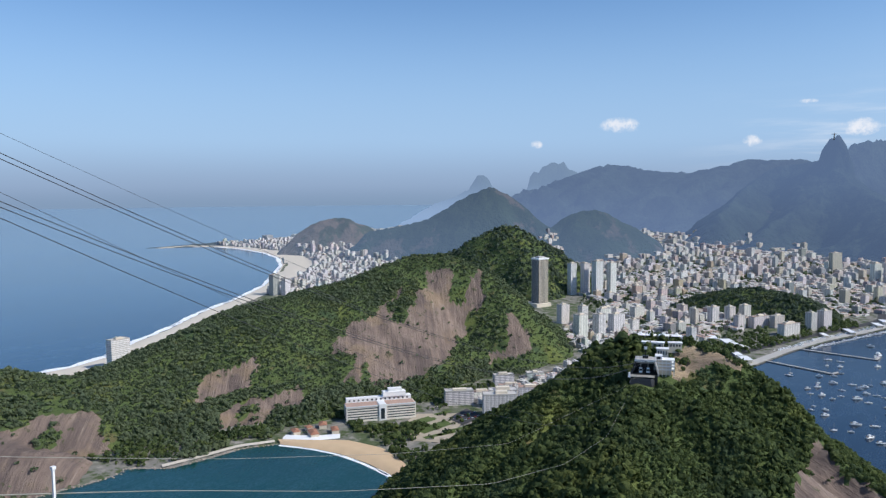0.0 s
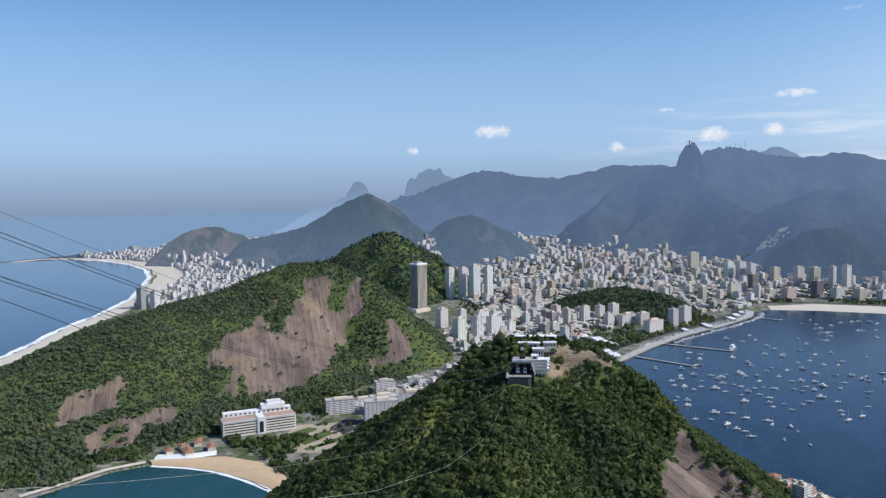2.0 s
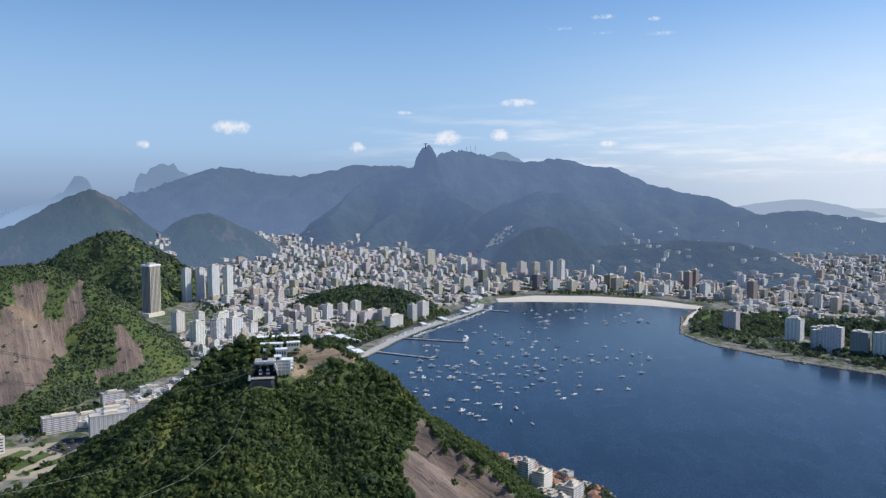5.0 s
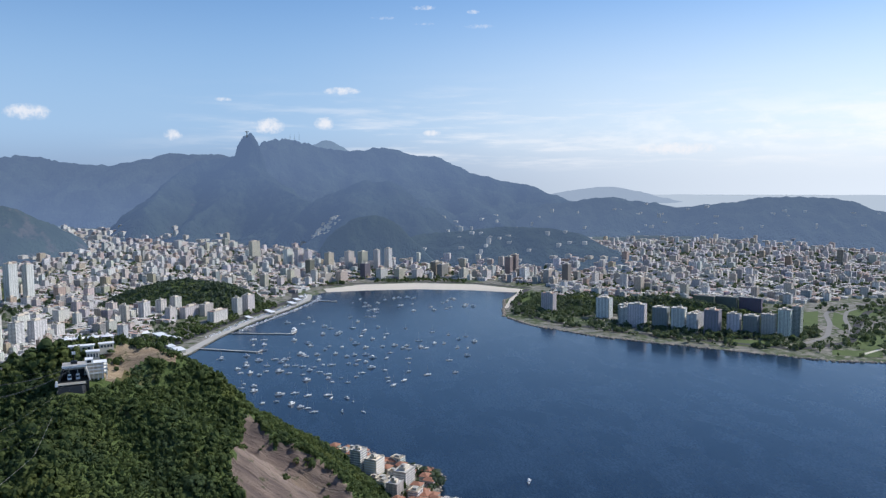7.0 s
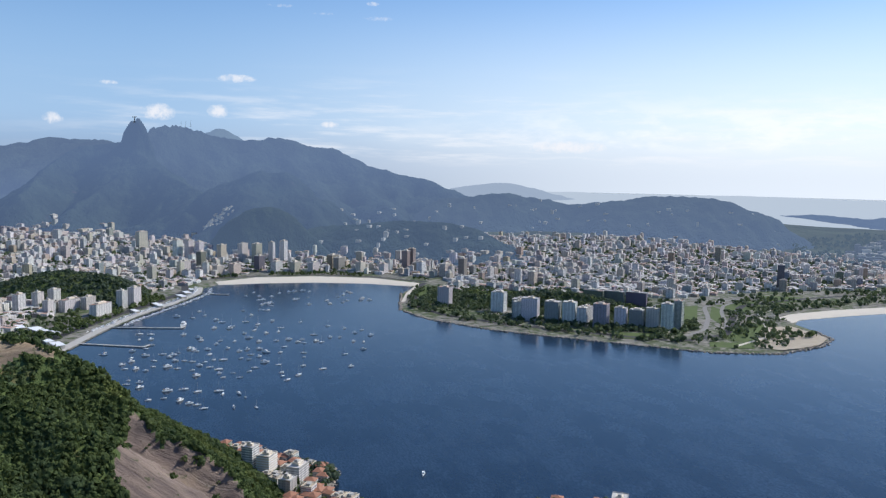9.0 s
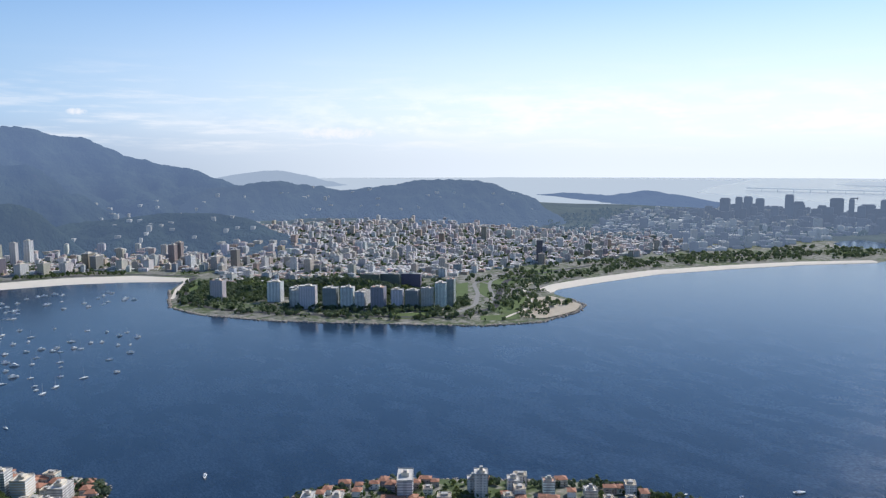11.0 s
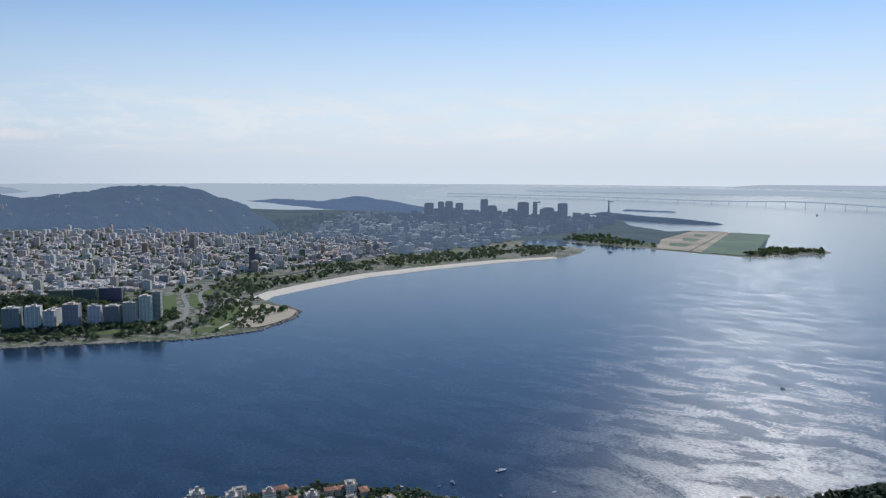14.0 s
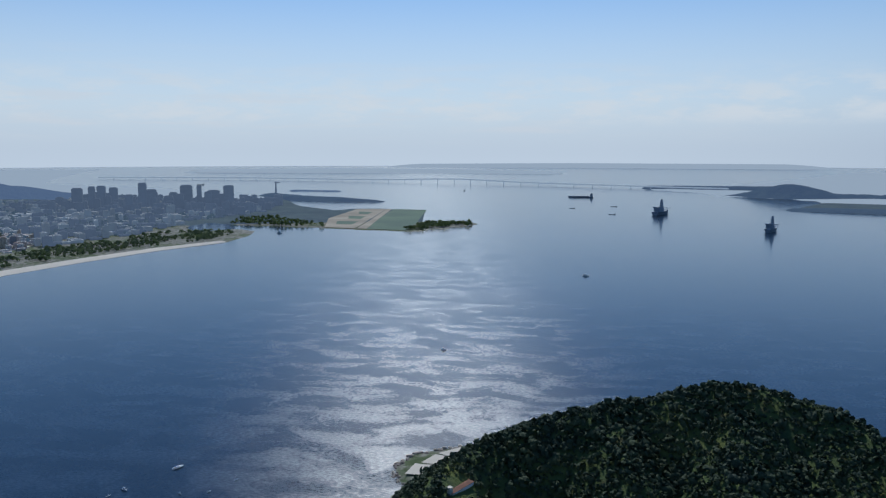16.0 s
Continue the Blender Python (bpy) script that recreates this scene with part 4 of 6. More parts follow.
wood_on("point_forest", VIUVA, 9.0, 6.5, SPARSE, "dark woods on the low hill of the point", mat="hazed_dark_leaf")
# fort forest: its shaded look comes from the leaf colour
wood_on("fort_forest", CARA, 6.5, 5.4, COARSE, "dark forest over the harbour-mouth hill", mat="fort_shade_leaf", clear=[(-112, 806, 15), (-120, 790, 12)])


# ---- the city ----
def boxes(name, cx, cy, z, w, d, h, ang, mat, label, category="buildings", index=None, mats=None, lids=True):
    """Plain-walled blocks joined into one mesh, each with a parapet-set roof house of its own."""
    n = len(cx)
    c, s = np.cos(ang), np.sin(ang)

    def block(ox, oy, w, d, z0, z1):
        u = np.array([[-1, -1], [1, -1], [1, 1], [-1, 1]]) / 2
        px = ox[:, None] + u[None, :, 0] * w[:, None]
        py = oy[:, None] + u[None, :, 1] * d[:, None]
        X = cx[:, None] + px * c[:, None] - py * s[:, None]
        Y = cy[:, None] + px * s[:, None] + py * c[:, None]
        lo = np.stack([X, Y, np.broadcast_to(z0[:, None], X.shape)], -1)
        hi = np.stack([X, Y, np.broadcast_to(z1[:, None], X.shape)], -1)
        return np.concatenate([lo, hi], 1)

    q = np.array([[0, 1, 5, 4], [1, 2, 6, 5], [2, 3, 7, 6], [3, 0, 4, 7], [4, 5, 6, 7]])
    zero = np.zeros(n)
    V = [block(zero, zero, w, d, z - 6, z + h)]
    if lids:
        r = np.random.default_rng(n)
        f = r.uniform(0.25, 0.7, n)
        V.append(block((r.random(n) - 0.5) * w * 0.3, (r.random(n) - 0.5) * d * 0.3, w * f, d * f, z + h - 0.5, z + h + np.minimum(r.uniform(1.5, 4, n), h * 0.2)))
        V.append(block((r.random(n) - 0.5) * w * 0.6, (r.random(n) - 0.5) * d * 0.6, w * 0.16, d * 0.2, z + h - 0.5, z + h + np.minimum(r.uniform(2, 5.5, n), h * 0.25)))
    k = len(V)
    v = np.stack(V, 1).reshape(-1, 3)
    f = (q[None] + (np.arange(n * k) * 8)[:, None, None]).reshape(-1, 4)
    ob = mesh_object(name, v * S, f, mats or M[mat], None if index is None else np.repeat(index, 5 * k))
    return tagged(ob, label, category, kind="stuff")


APART = []      # tall blocks set apart, built further down
AVOID = []      # circles kept free for landmark buildings


def district(name, poly, pitch, angle, label, low, high, tall=0.2, fill=0.9, seed=1, mats=("city", "city2", "white", "ochre", "grey"), own=0, climb=2.0, slope_up=40.0, back=30.0, wide=(0.45, 0.85), lids=True):
    r = np.random.default_rng(seed)
    a = radians(angle)
    p = np.array(poly, float)
    m = p.mean(0)
    reach = np.abs(p - m).max() * 1.5
    u, v = jitter_grid(-reach, reach, -reach, reach, pitch, r)
    # street lines: every few plots a gap
    gap = (np.mod(u, pitch * 3.0) > pitch * 0.45) & (np.mod(v, pitch * 5.0) > pitch * 0.5)
    bend = fbm(u, v, 700, 2, seed) * 0.12 + a
    x, y = m[0] + u * math.cos(a) - v * math.sin(a), m[1] + u * math.sin(a) + v * math.cos(a)
    ok = inside(x, y, poly) & gap & (r.random(x.shape) < fill)
    x, y, bend = x[ok], y[ok], bend[ok]
    z = land(x, y)
    g = gentle(x, y)
    ok = (shore(x, y) > back) & (z - g < slope_up)
    for h in WOODED:
        ok &= h.height(x, y) < g + climb
    for cx, cy, cr in AVOID:
        ok &= np.hypot(x - cx, y - cy) > cr
    x, y, z, bend = x[ok], y[ok], z[ok], bend[ok]
    n = len(x)
    big = r.random(n) < tall + 0.25 * fbm(x, y, 260, 2, seed + 3)
    h = np.where(big, r.uniform(high * 0.6, high * 1.1, n), r.uniform(low * 0.45, low * 1.5, n))
    h = np.where(big & (r.random(n) < 0.12), r.uniform(high * 1.15, high * 1.7, n), h)
    w, d = (r.uniform(wide[0], wide[1], n) * pitch for _ in range(2))
    # low buildings stand wall to wall, tall ones apart
    w, d = (np.where(big, q, np.minimum(q * 1.45, pitch * 1.05)) for q in (w, d))
    turn = bend + np.where(r.random(n) < 0.5, 0, math.pi / 2)
    kind = r.choice(len(mats), n, p=[0.32, 0.28, 0.22, 0.09, 0.09] if len(mats) == 5 else None)
    w, d = np.where(big, w * 1.2, w), np.where(big, d * 0.9, d)
    if own:
        # the tall blocks that stand nearest are things of their own
        away = np.where(big & (h > high * 0.75), np.hypot(x, y), 1e9)
        near = np.argsort(away)[:own]
        for i in near:
            APART.append((x[i], y[i], z[i], w[i], d[i], h[i], math.degrees(turn[i]), mats[kind[i]], label))
        rest = np.ones(n, bool)
        rest[near] = False
        x, y, z, w, d, h, turn, kind = (q[rest] for q in (x, y, z, w, d, h, turn, kind))
    boxes(name, x, y, z, w, d, h, turn, None, label, index=kind, mats=[M[k] for k in mats], lids=lids)
    return n


def scatter_trees(name, poly, pitch, size, label, fill=0.8, seed=3, back=6.0, clear=(), limit=14.0, mat="leaf"):
    r = np.random.default_rng(seed)
    p = np.array(poly)
    x, y = jitter_grid(p[:, 0].min(), p[:, 0].max(), p[:, 1].min(), p[:, 1].max(), pitch, r)
    ok = inside(x, y, poly) & (r.random(x.shape) < fill) & (fbm(x, y, 120, 2, seed) > -0.25) & (shore(x, y) > back)
    for c in clear:
        ok &= ~inside(x, y, c)
    z = land(x, y)
    ok &= z - gentle(x, y) < limit
    x, y = x[ok], y[ok]
    s = size * r.uniform(0.6, 1.3, len(x))
    canopy(name, x, y, z[ok] + s * 0.75, s, SPARSE, label, mat)
AVOID += [(-2360, -980, 45), (-2734, -1010, 30), (-2786, -980, 30), (-2709, -893, 30), (-2799, -884, 30), (-1108, -1477, 50), (-2197, -1987, 40)]
district("beach_city", [(-2150, -2010)] + BEACH_OCEAN_BACK[7:-1] + [(-4050, -4250), (-4500, -4000), (-4500, -3500), (-4200, -3000), (-3700, -2450), (-3000, -1950), (-2400, -1650)],
         21, -8, "dense white apartment blocks along the ocean beach", 15, 27, 0.5, 0.97, 2, mats=("white", "city", "white", "city2", "grey"), own=60, back=75.0, slope_up=60, wide=(0.6, 0.95))
district("lagoon_city", [(-4550, -4050), (-4400, -4500), (-5200, -4650), (-7200, -4900), (-7400, -4300), (-6000, -3900), (-4900, -3500), (-4550, -3500)], 70, -8,
         "far pale blocks beyond the ocean beach", 20, 45, 0.35, 0.7, 4, back=60.0, mats=("far_house",))
district("bay_city", [(-1900, -430), (-2250, -330), (-2600, -90), (-2800, 40), (-2980, 150), (-3030, 300), (-3010, 520), (-2900, 720), (-2760, 900), (-2950, 1050),
                      (-4000, 950), (-4250, -200), (-4500, -900), (-4300, -1300), (-3700, -1250), (-2900, -1100), (-2480, -800), (-2050, -640)], 29, -30,
         "crowded white and cream city blocks behind the bay", 8, 30, 0.24, 0.92, 5, own=110, slope_up=34, wide=(0.5, 0.9))
district("valley_city", [(-4200, -200), (-4700, -350), (-5200, -900), (-5900, -1800), (-5600, -2400), (-4700, -2100), (-4400, -1700), (-4400, -1000)], 42, -30,
         "pale blocks climbing the valley between the hills", 10, 28, 0.3, 0.75, 6, slope_up=45, wide=(0.45, 0.8))
district("pass_houses", [(-3000, -1150), (-3700, -1300), (-4000, -1700), (-4050, -1950), (-3500, -1500), (-2900, -1350), (-2600, -1200)], 24, -28,
         "small crowded hillside houses", 7, 14, 0.1, 0.9, 7, slope_up=150)
district("park_city", [(-2420, 800), (-2650, 900), (-2950, 1050), (-3800, 1100), (-4300, 1400), (-4000, 2200), (-3600, 2700), (-3000, 3200), (-2400, 3200), (-2120, 2700),
                       (-2170, 2200), (-2200, 1800), (-2120, 1560), (-2260, 1250)], 29, -50,
         "crowded pale city blocks behind the park", 8, 28, 0.22, 0.92, 8, own=110, slope_up=60, wide=(0.5, 0.9))
district("ridge_houses", [(-3900, 1000), (-4700, 900), (-4900, 1800), (-4500, 2700), (-3900, 3300), (-3400, 3200), (-3700, 2500), (-4000, 1800)], 62, -40,
         "scattered pale houses on the wooded ridge", 8, 16, 0.25, 0.2, 9, slope_up=170, mats=("far_house",), wide=(0.15, 0.3), lids=False)
district("market_city", [(-2120, 2750), (-2400, 3200), (-3100, 3200), (-3800, 4300), (-3200, 5300), (-2300, 5300), (-1950, 4700), (-2100, 4000), (-2050, 3750), (-2000, 3300)],
         46, -45, "hazy low city blocks before the downtown towers", 16, 42, 0.3, 0.85, 10, mats=("far_house", "downtown"))
district("hill_foot_houses", [(-1180, -520), (-1450, -430), (-1800, -420), (-2050, -560), (-2350, -760), (-1950, -760), (-1680, -560), (-1430, -640), (-1250, -640)], 19, -25,
         "small white houses crowded at the foot of the hill", 7, 15, 0.2, 0.95, 11, climb=22.0, mats=("white", "city", "white", "city2", "ochre"), back=20.0)
district("spur_houses", [(-3300, 600), (-3700, 560), (-4300, 800), (-4700, 900), (-4700, 1500), (-4000, 1700), (-3300, 1500), (-3100, 1300), (-3150, 900)], 44, -40,
         "scattered houses on the wooded spur", 9, 22, 0.25, 0.16, 14, slope_up=150, mats=("far_house",), wide=(0.2, 0.38), lids=False)
district("slope_houses", [(-4175, 38), (-4181, 111), (-4126, 181), (-4054, 227), (-3968, 238), (-3971, 188), (-3954, 131)], 15, -40,
         "crowded small houses climbing the hill", 6, 9, 0.1, 0.75, 15, slope_up=320, mats=("far_house",), wide=(0.4, 0.6), lids=False)
PARK_OPEN = [[(-1982, 1444), (-2006, 1514), (-1789, 1351), (-1776, 1294)],
             [(-1981, 1547), (-1919, 1535), (-1714, 1375), (-1627, 1275), (-1811, 1409)], [(-1691, 1041), (-1663, 1129), (-1598, 1093), (-1628, 1002)],
             [(-1539, 1202), (-1500, 1301), (-1447, 1256), (-1494, 1167)], [(-2243, 650), (-2443, 757), (-2459, 789), (-2268, 693)],
             [(-1575, 1100), (-1630, 1180), (-1680, 1275), (-1820, 1395), (-1966, 1495), (-1966, 1520), (-1800, 1420), (-1660, 1300), (-1605, 1210)],
             [(-1706, 1375), (-1874, 1487), (-1980, 1576), (-1980, 1600), (-1874, 1512), (-1706, 1398)]]
PARK_A = [(-2560, 770), (-2300, 660), (-2150, 615), (-1995, 650), (-1830, 770), (-1660, 950), (-1480, 1160), (-1430, 1300), (-1530, 1520), (-1770, 1620),
          (-1850, 1750), (-2100, 1750), (-2060, 1500), (-1800, 1400), (-1680, 1200), (-1800, 1000), (-1950, 860), (-2150, 780), (-2450, 820)]
scatter_trees("shore_park_trees", PARK_A, 17, 7.5, "dark park trees along the bay shore", 0.55, 21, 14, mat="hazed_park_leaf", clear=PARK_OPEN)
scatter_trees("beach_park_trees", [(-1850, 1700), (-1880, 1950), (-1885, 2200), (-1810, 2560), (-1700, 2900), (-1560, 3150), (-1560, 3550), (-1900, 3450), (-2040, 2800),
                                   (-2130, 2200), (-2120, 1750)], 24, 9.0, "dark green park trees behind the long beach", 0.8, 22, 14, mat="hazed_park_leaf")
scatter_trees("point_trees", [(-2450, 860), (-2200, 900), (-2000, 1050), (-1850, 1250), (-2050, 1350), (-2250, 1150)], 15, 9.0, "dark woods behind the point's tall blocks", 0.95, 23)
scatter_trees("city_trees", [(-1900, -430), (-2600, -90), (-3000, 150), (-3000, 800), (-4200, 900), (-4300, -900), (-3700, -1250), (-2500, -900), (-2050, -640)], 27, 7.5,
              "street trees between the city blocks", 0.75, 24, mat="hazed_park_leaf")
scatter_trees("quay_trees", [(-1800, -330), (-2000, -250), (-2250, -150), (-2450, -40), (-2520, -80), (-2250, -260), (-1950, -400), (-1750, -420)], 15, 7.0,
              "trees along the harbour road", 0.8, 25)
scatter_trees("bay_road_trees", [(-2870, 60), (-2930, 250), (-2925, 480), (-2830, 680), (-2660, 830), (-2720, 860), (-2890, 700), (-2990, 480), (-2990, 250), (-2920, 40)],
              15, 6.5, "row of trees behind the bay beach", 0.8, 26)
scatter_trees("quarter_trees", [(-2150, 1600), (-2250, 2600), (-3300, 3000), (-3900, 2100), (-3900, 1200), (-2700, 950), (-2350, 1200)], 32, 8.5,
              "trees between the crowded blocks", 0.7, 27, mat="hazed_park_leaf")
scatter_trees("cove_park_trees", [(-1000, -735), (-1060, -690), (-1060, -640), (-1000, -600), (-940, -570), (-880, -520), (-840, -520), (-900, -590), (-965, -650), (-985, -700)],
              10, 5.5, "round park trees behind the cove beach", 0.85, 29)
scatter_trees("foot_trees", [(-760, -1010), (-735, -900), (-790, -872), (-860, -856), (-900, -835), (-960, -850), (-1050, -815), (-1150, -750), (-1250, -710), (-1420, -715), (-1500, -640),
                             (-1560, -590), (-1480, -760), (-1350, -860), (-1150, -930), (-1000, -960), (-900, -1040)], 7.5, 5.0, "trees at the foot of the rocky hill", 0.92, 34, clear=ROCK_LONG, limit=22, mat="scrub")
scatter_trees("summit_trees", [(-925, -300), (-862, -300), (-846, -252), (-870, -240), (-905, -252), (-930, -262)], 7.0, 6.5, "tall dark trees on the near hill's top", 0.95, 35, limit=999)
scatter_trees("hilltop_shrubs", [(-926, -262), (-922, -190), (-876, -188), (-858, -196), (-852, -236), (-872, -256)], 7.5, 4.2, "dark shrubs between the hilltop pavilions", 0.62, 64, limit=999)
scatter_trees("slope_street_trees", [(-1200, -520), (-1450, -430), (-1800, -420), (-2050, -560), (-2350, -760), (-1950, -760), (-1680, -560), (-1430, -600), (-1250, -600)], 20, 5.0,
              "trees among the white houses", 0.25, 36)
scatter_trees("shore_quarter_trees", [(-2000, 3200), (-2100, 3750), (-2000, 4300), (-2500, 5000), (-3300, 5200), (-4000, 4300), (-3700, 3400), (-3200, 3000), (-2300, 2900)],
              44, 12.0, "dark trees between the hazy blocks", 0.8, 44, mat="far_leaf")
scatter_trees("cove_shore_trees", [(-700, -1000), (-745, -1010), (-830, -985), (-850, -960), (-800, -930), (-775, -890), (-740, -890), (-715, -925)], 8.0, 4.5,
              "low trees above the cove's rocky shore", 0.9, 46, limit=40)
scatter_trees("cove_foot_trees", [(-800, -905), (-785, -876), (-860, -862), (-910, -836), (-962, -852), (-1035, -822), (-1040, -790), (-985, -730), (-1010, -725), (-1075, -795),
                                   (-1150, -750), (-1250, -705), (-1330, -700), (-1320, -775), (-1180, -830), (-1050, -880), (-950, -895), (-870, -930)], 7.0, 4.6,
              "trees between the rocky hill and the cove", 0.95, 47, limit=14)
scatter_trees("square_trees", [(-985, -735), (-1040, -700), (-1090, -668), (-1060, -640), (-1010, -650), (-960, -620), (-905, -560), (-880, -575), (-930, -640), (-960, -690)], 8.0, 5.6,
              "dark round trees between the beach and the square", 0.9, 48)
scatter_trees("school_trees", [(-1150, -700), (-1250, -720), (-1400, -690), (-1480, -620), (-1420, -600), (-1300, -660), (-1180, -650)], 12.0, 5.0, "street trees between the school blocks", 0.7, 49)
scatter_trees("point_garden_trees", [(-2440, 720), (-2290, 665), (-2150, 625), (-1990, 665), (-1820, 790), (-1660, 965), (-1540, 1110), (-1640, 1240), (-1760, 1330), (-1900, 1420),
                                      (-2060, 1480), (-2250, 1350), (-2420, 1100), (-2520, 860)], 15, 7.5, "dark garden trees round the point's tall blocks", 0.85, 50, 16, mat="hazed_park_leaf", clear=PARK_OPEN)


# ---- things ----
def ground_at(x, y):
    return float(land(np.array([float(x)]), np.array([float(y)]))[0])


def thing(name, x, y, z, angle, label, category, group="", kind=""):
    ob = new(name)
    ob.empty_display_size = 1.0
    ob.matrix_world = pose(x * S, y * S, z * S, 0, 0, angle)
    return tagged(ob, label, category, group, kind)


def part(name, bm, mat, parent, label=""):
    """Links a bmesh in true metres as one mesh under a thing or part."""
    bmesh.ops.scale(bm, vec=(S, S, S), verts=bm.verts)
    bmesh.ops.recalc_face_normals(bm, faces=bm.faces)
    me = bpy.data.meshes.new(name)
    bm.to_mesh(me)
    bm.free()
    me.materials.append(M[mat])
    ob = new(name, me)
    ob.parent = parent
    return tagged(ob, label)


def box(bm, x0, x1, y0, y1, z0, z1, taper=0.0):
    t = taper
    v = [bm.verts.new(c) for c in ((x0, y0, z0), (x1, y0, z0), (x1, y1, z0), (x0, y1, z0),
                                   (x0 + t, y0 + t, z1), (x1 - t, y0 + t, z1), (x1 - t, y1 - t, z1), (x0 + t, y1 - t, z1))]
    for f in ((3, 2, 1, 0), (4, 5, 6, 7), (0, 1, 5, 4), (1, 2, 6, 5), (2, 3, 7, 6), (3, 0, 4, 7)):
        bm.faces.new([v[i] for i in f])
    return bm


def cuboid(x0, x1, y0, y1, z0, z1, taper=0.0):
    return box(bmesh.new(), x0, x1, y0, y1, z0, z1, taper)


def centred(w, d, z0, z1, taper=0.0):
    return cuboid(-w / 2, w / 2, -d / 2, d / 2, z0, z1, taper)


def ring_wall(w, d, z0, z1, t=0.4):
    bm = bmesh.new()
    for x0, x1, y0, y1 in ((-w / 2, w / 2, -d / 2, -d / 2 + t), (-w / 2, w / 2, d / 2 - t, d / 2), (-w / 2, -w / 2 + t, -d / 2 + t, d / 2 - t),
                           (w / 2 - t, w / 2, -d / 2 + t, d / 2 - t)):
        box(bm, x0, x1, y0, y1, z0, z1)
    return bm


def hip_roof(w, d, z, rise, over=0.7):
    """A hipped roof with eaves."""
    bm = bmesh.new()
    a, b = w / 2 + over, d / 2 + over
    ridge = max(a - b, 0.05)
    low = [bm.verts.new(c) for c in ((-a, -b, z), (a, -b, z), (a, b, z), (-a, b, z))]
    eave = [bm.verts.new((v.co.x, v.co.y, z + 0.25)) for v in low]
    top = [bm.verts.new((-ridge, 0, z + rise)), bm.verts.new((ridge, 0, z + rise))]
    for i in range(4):
        bm.faces.new((low[i], low[(i + 1) % 4], eave[(i + 1) % 4], eave[i]))
    bm.faces.new((eave[0], eave[1], top[1], top[0]))
    bm.faces.new((eave[2], eave[3], top[0], top[1]))
    bm.faces.new((eave[1], eave[2], top[1]))
    bm.faces.new((eave[3], eave[0], top[0]))
    bm.faces.new(low[::-1])
    return bm


def tube(name, pts, radius, mat, label, category, sides=6, parent=None):
    """A round line through places in true metres."""
    p = np.array(pts, float)
    t = np.gradient(p, axis=0)
    t /= np.linalg.norm(t, axis=1, keepdims=True)
    side = np.cross(t, (0, 0, 1.0))
    side /= np.linalg.norm(side, axis=1, keepdims=True) + 1e-9
    up = np.cross(side, t)
    a = np.linspace(0, 2 * math.pi, sides, endpoint=False)
    v = p[:, None] + radius * (np.cos(a)[None, :, None] * side[:, None] + np.sin(a)[None, :, None] * up[:, None])
    n = len(p)
    i, j = np.arange(n - 1)[:, None] * sides, np.arange(sides)[None, :]
    k = (j + 1) % sides
    q = np.stack([i + j, i + k, i + sides + k, i + sides + j], -1).reshape(-1, 4)
    ob = mesh_object(name, v.reshape(-1, 3) * S, q, M[mat], smooth=True, parent=parent)
    return tagged(ob, label, category)


def block(x, y, w, d, h, angle, mat, label, name="apartment_block", group="", z=None, tank=True, bands=0):
    """An apartment or office block: walls, parapet, roof house and water tank, with floor bands where they show."""
    z = ground_at(x, y) if z is None else z
    b = thing(name, x, y, z, angle, label, "building", group)
    r = random.Random(int(x * 7 + y * 13))
    part("body", centred(w, d, -5, h), mat, b)
    part("parapet", ring_wall(w + 0.6, d + 0.6, h - 0.6, h + 1.1), "concrete", b)
    part("roof_house", cuboid(-w * r.uniform(0.1, 0.3), w * r.uniform(0.1, 0.3), -d * 0.25, d * 0.25, h, h + r.uniform(3, 5)), "cream", b)
    if tank:
        part("water_tank", cuboid(w * 0.05, w * 0.05 + 4, -2, 2, h + 3, h + r.uniform(6, 8)), "concrete", b)
    for i in range(bands):
        zb = h * (i + 0.55) / (bands + 0.3)
        part("floor_band", ring_wall(w + 0.7, d + 0.7, zb, zb + h / bands * 0.32, 0.8), "paint", b)
    return b


for x, y, z, w, d, h, a, m, what in APART:
    kind = {"white": "white", "city": "cream", "city2": "weathered beige", "ochre": "ochre", "grey": "grey"}[m]
    tall = "tall" if h > 34 else "mid-rise"
    slim = "slim" if max(w, d) < 16 else "broad" if max(w, d) > 22 else "plain"
    block(x, y, w, d, h, a, m, f"{slim} {tall} {kind} apartment block among crowded city streets", group=what, z=z)

# tall tower with pale ribs
def ribbed_tower():
    b = thing("office_tower", -2392, -997, 4, -25, "very tall dark tower with pale vertical ribs", "building")
    w, d, h = 42, 34, 160
    part("body", centred(w, d, -4, h), "tower", b)
    for side in (-1, 1):
        for i in range(8):
            x = -w / 2 + 2 + i * (w - 4) / 7
            part("rib", cuboid(x - 0.9, x + 0.9, side * (d / 2 + 0.9) - 0.9, side * (d / 2 + 0.9) + 0.9, 0, h - 3), "cream", b)
        for i in range(6):
            y = -d / 2 + 3 + i * (d - 6) / 5
            part("rib", cuboid(side * (w / 2 + 0.9) - 0.9, side * (w / 2 + 0.9) + 0.9, y - 0.8, y + 0.8, 0, h - 3), "concrete", b)
    part("crown", centred(w + 5, d + 5, h - 3, h + 2), "paint", b, "white roof slab")
    part("plant_room", centred(w * 0.6, d * 0.6, h + 2, h + 7), "concrete", b)
    part("podium", cuboid(-w / 2 - 8, w / 2 + 14, -d / 2 - 12, d / 2 + 8, -4, 11), "cream", b)


ribbed_tower()
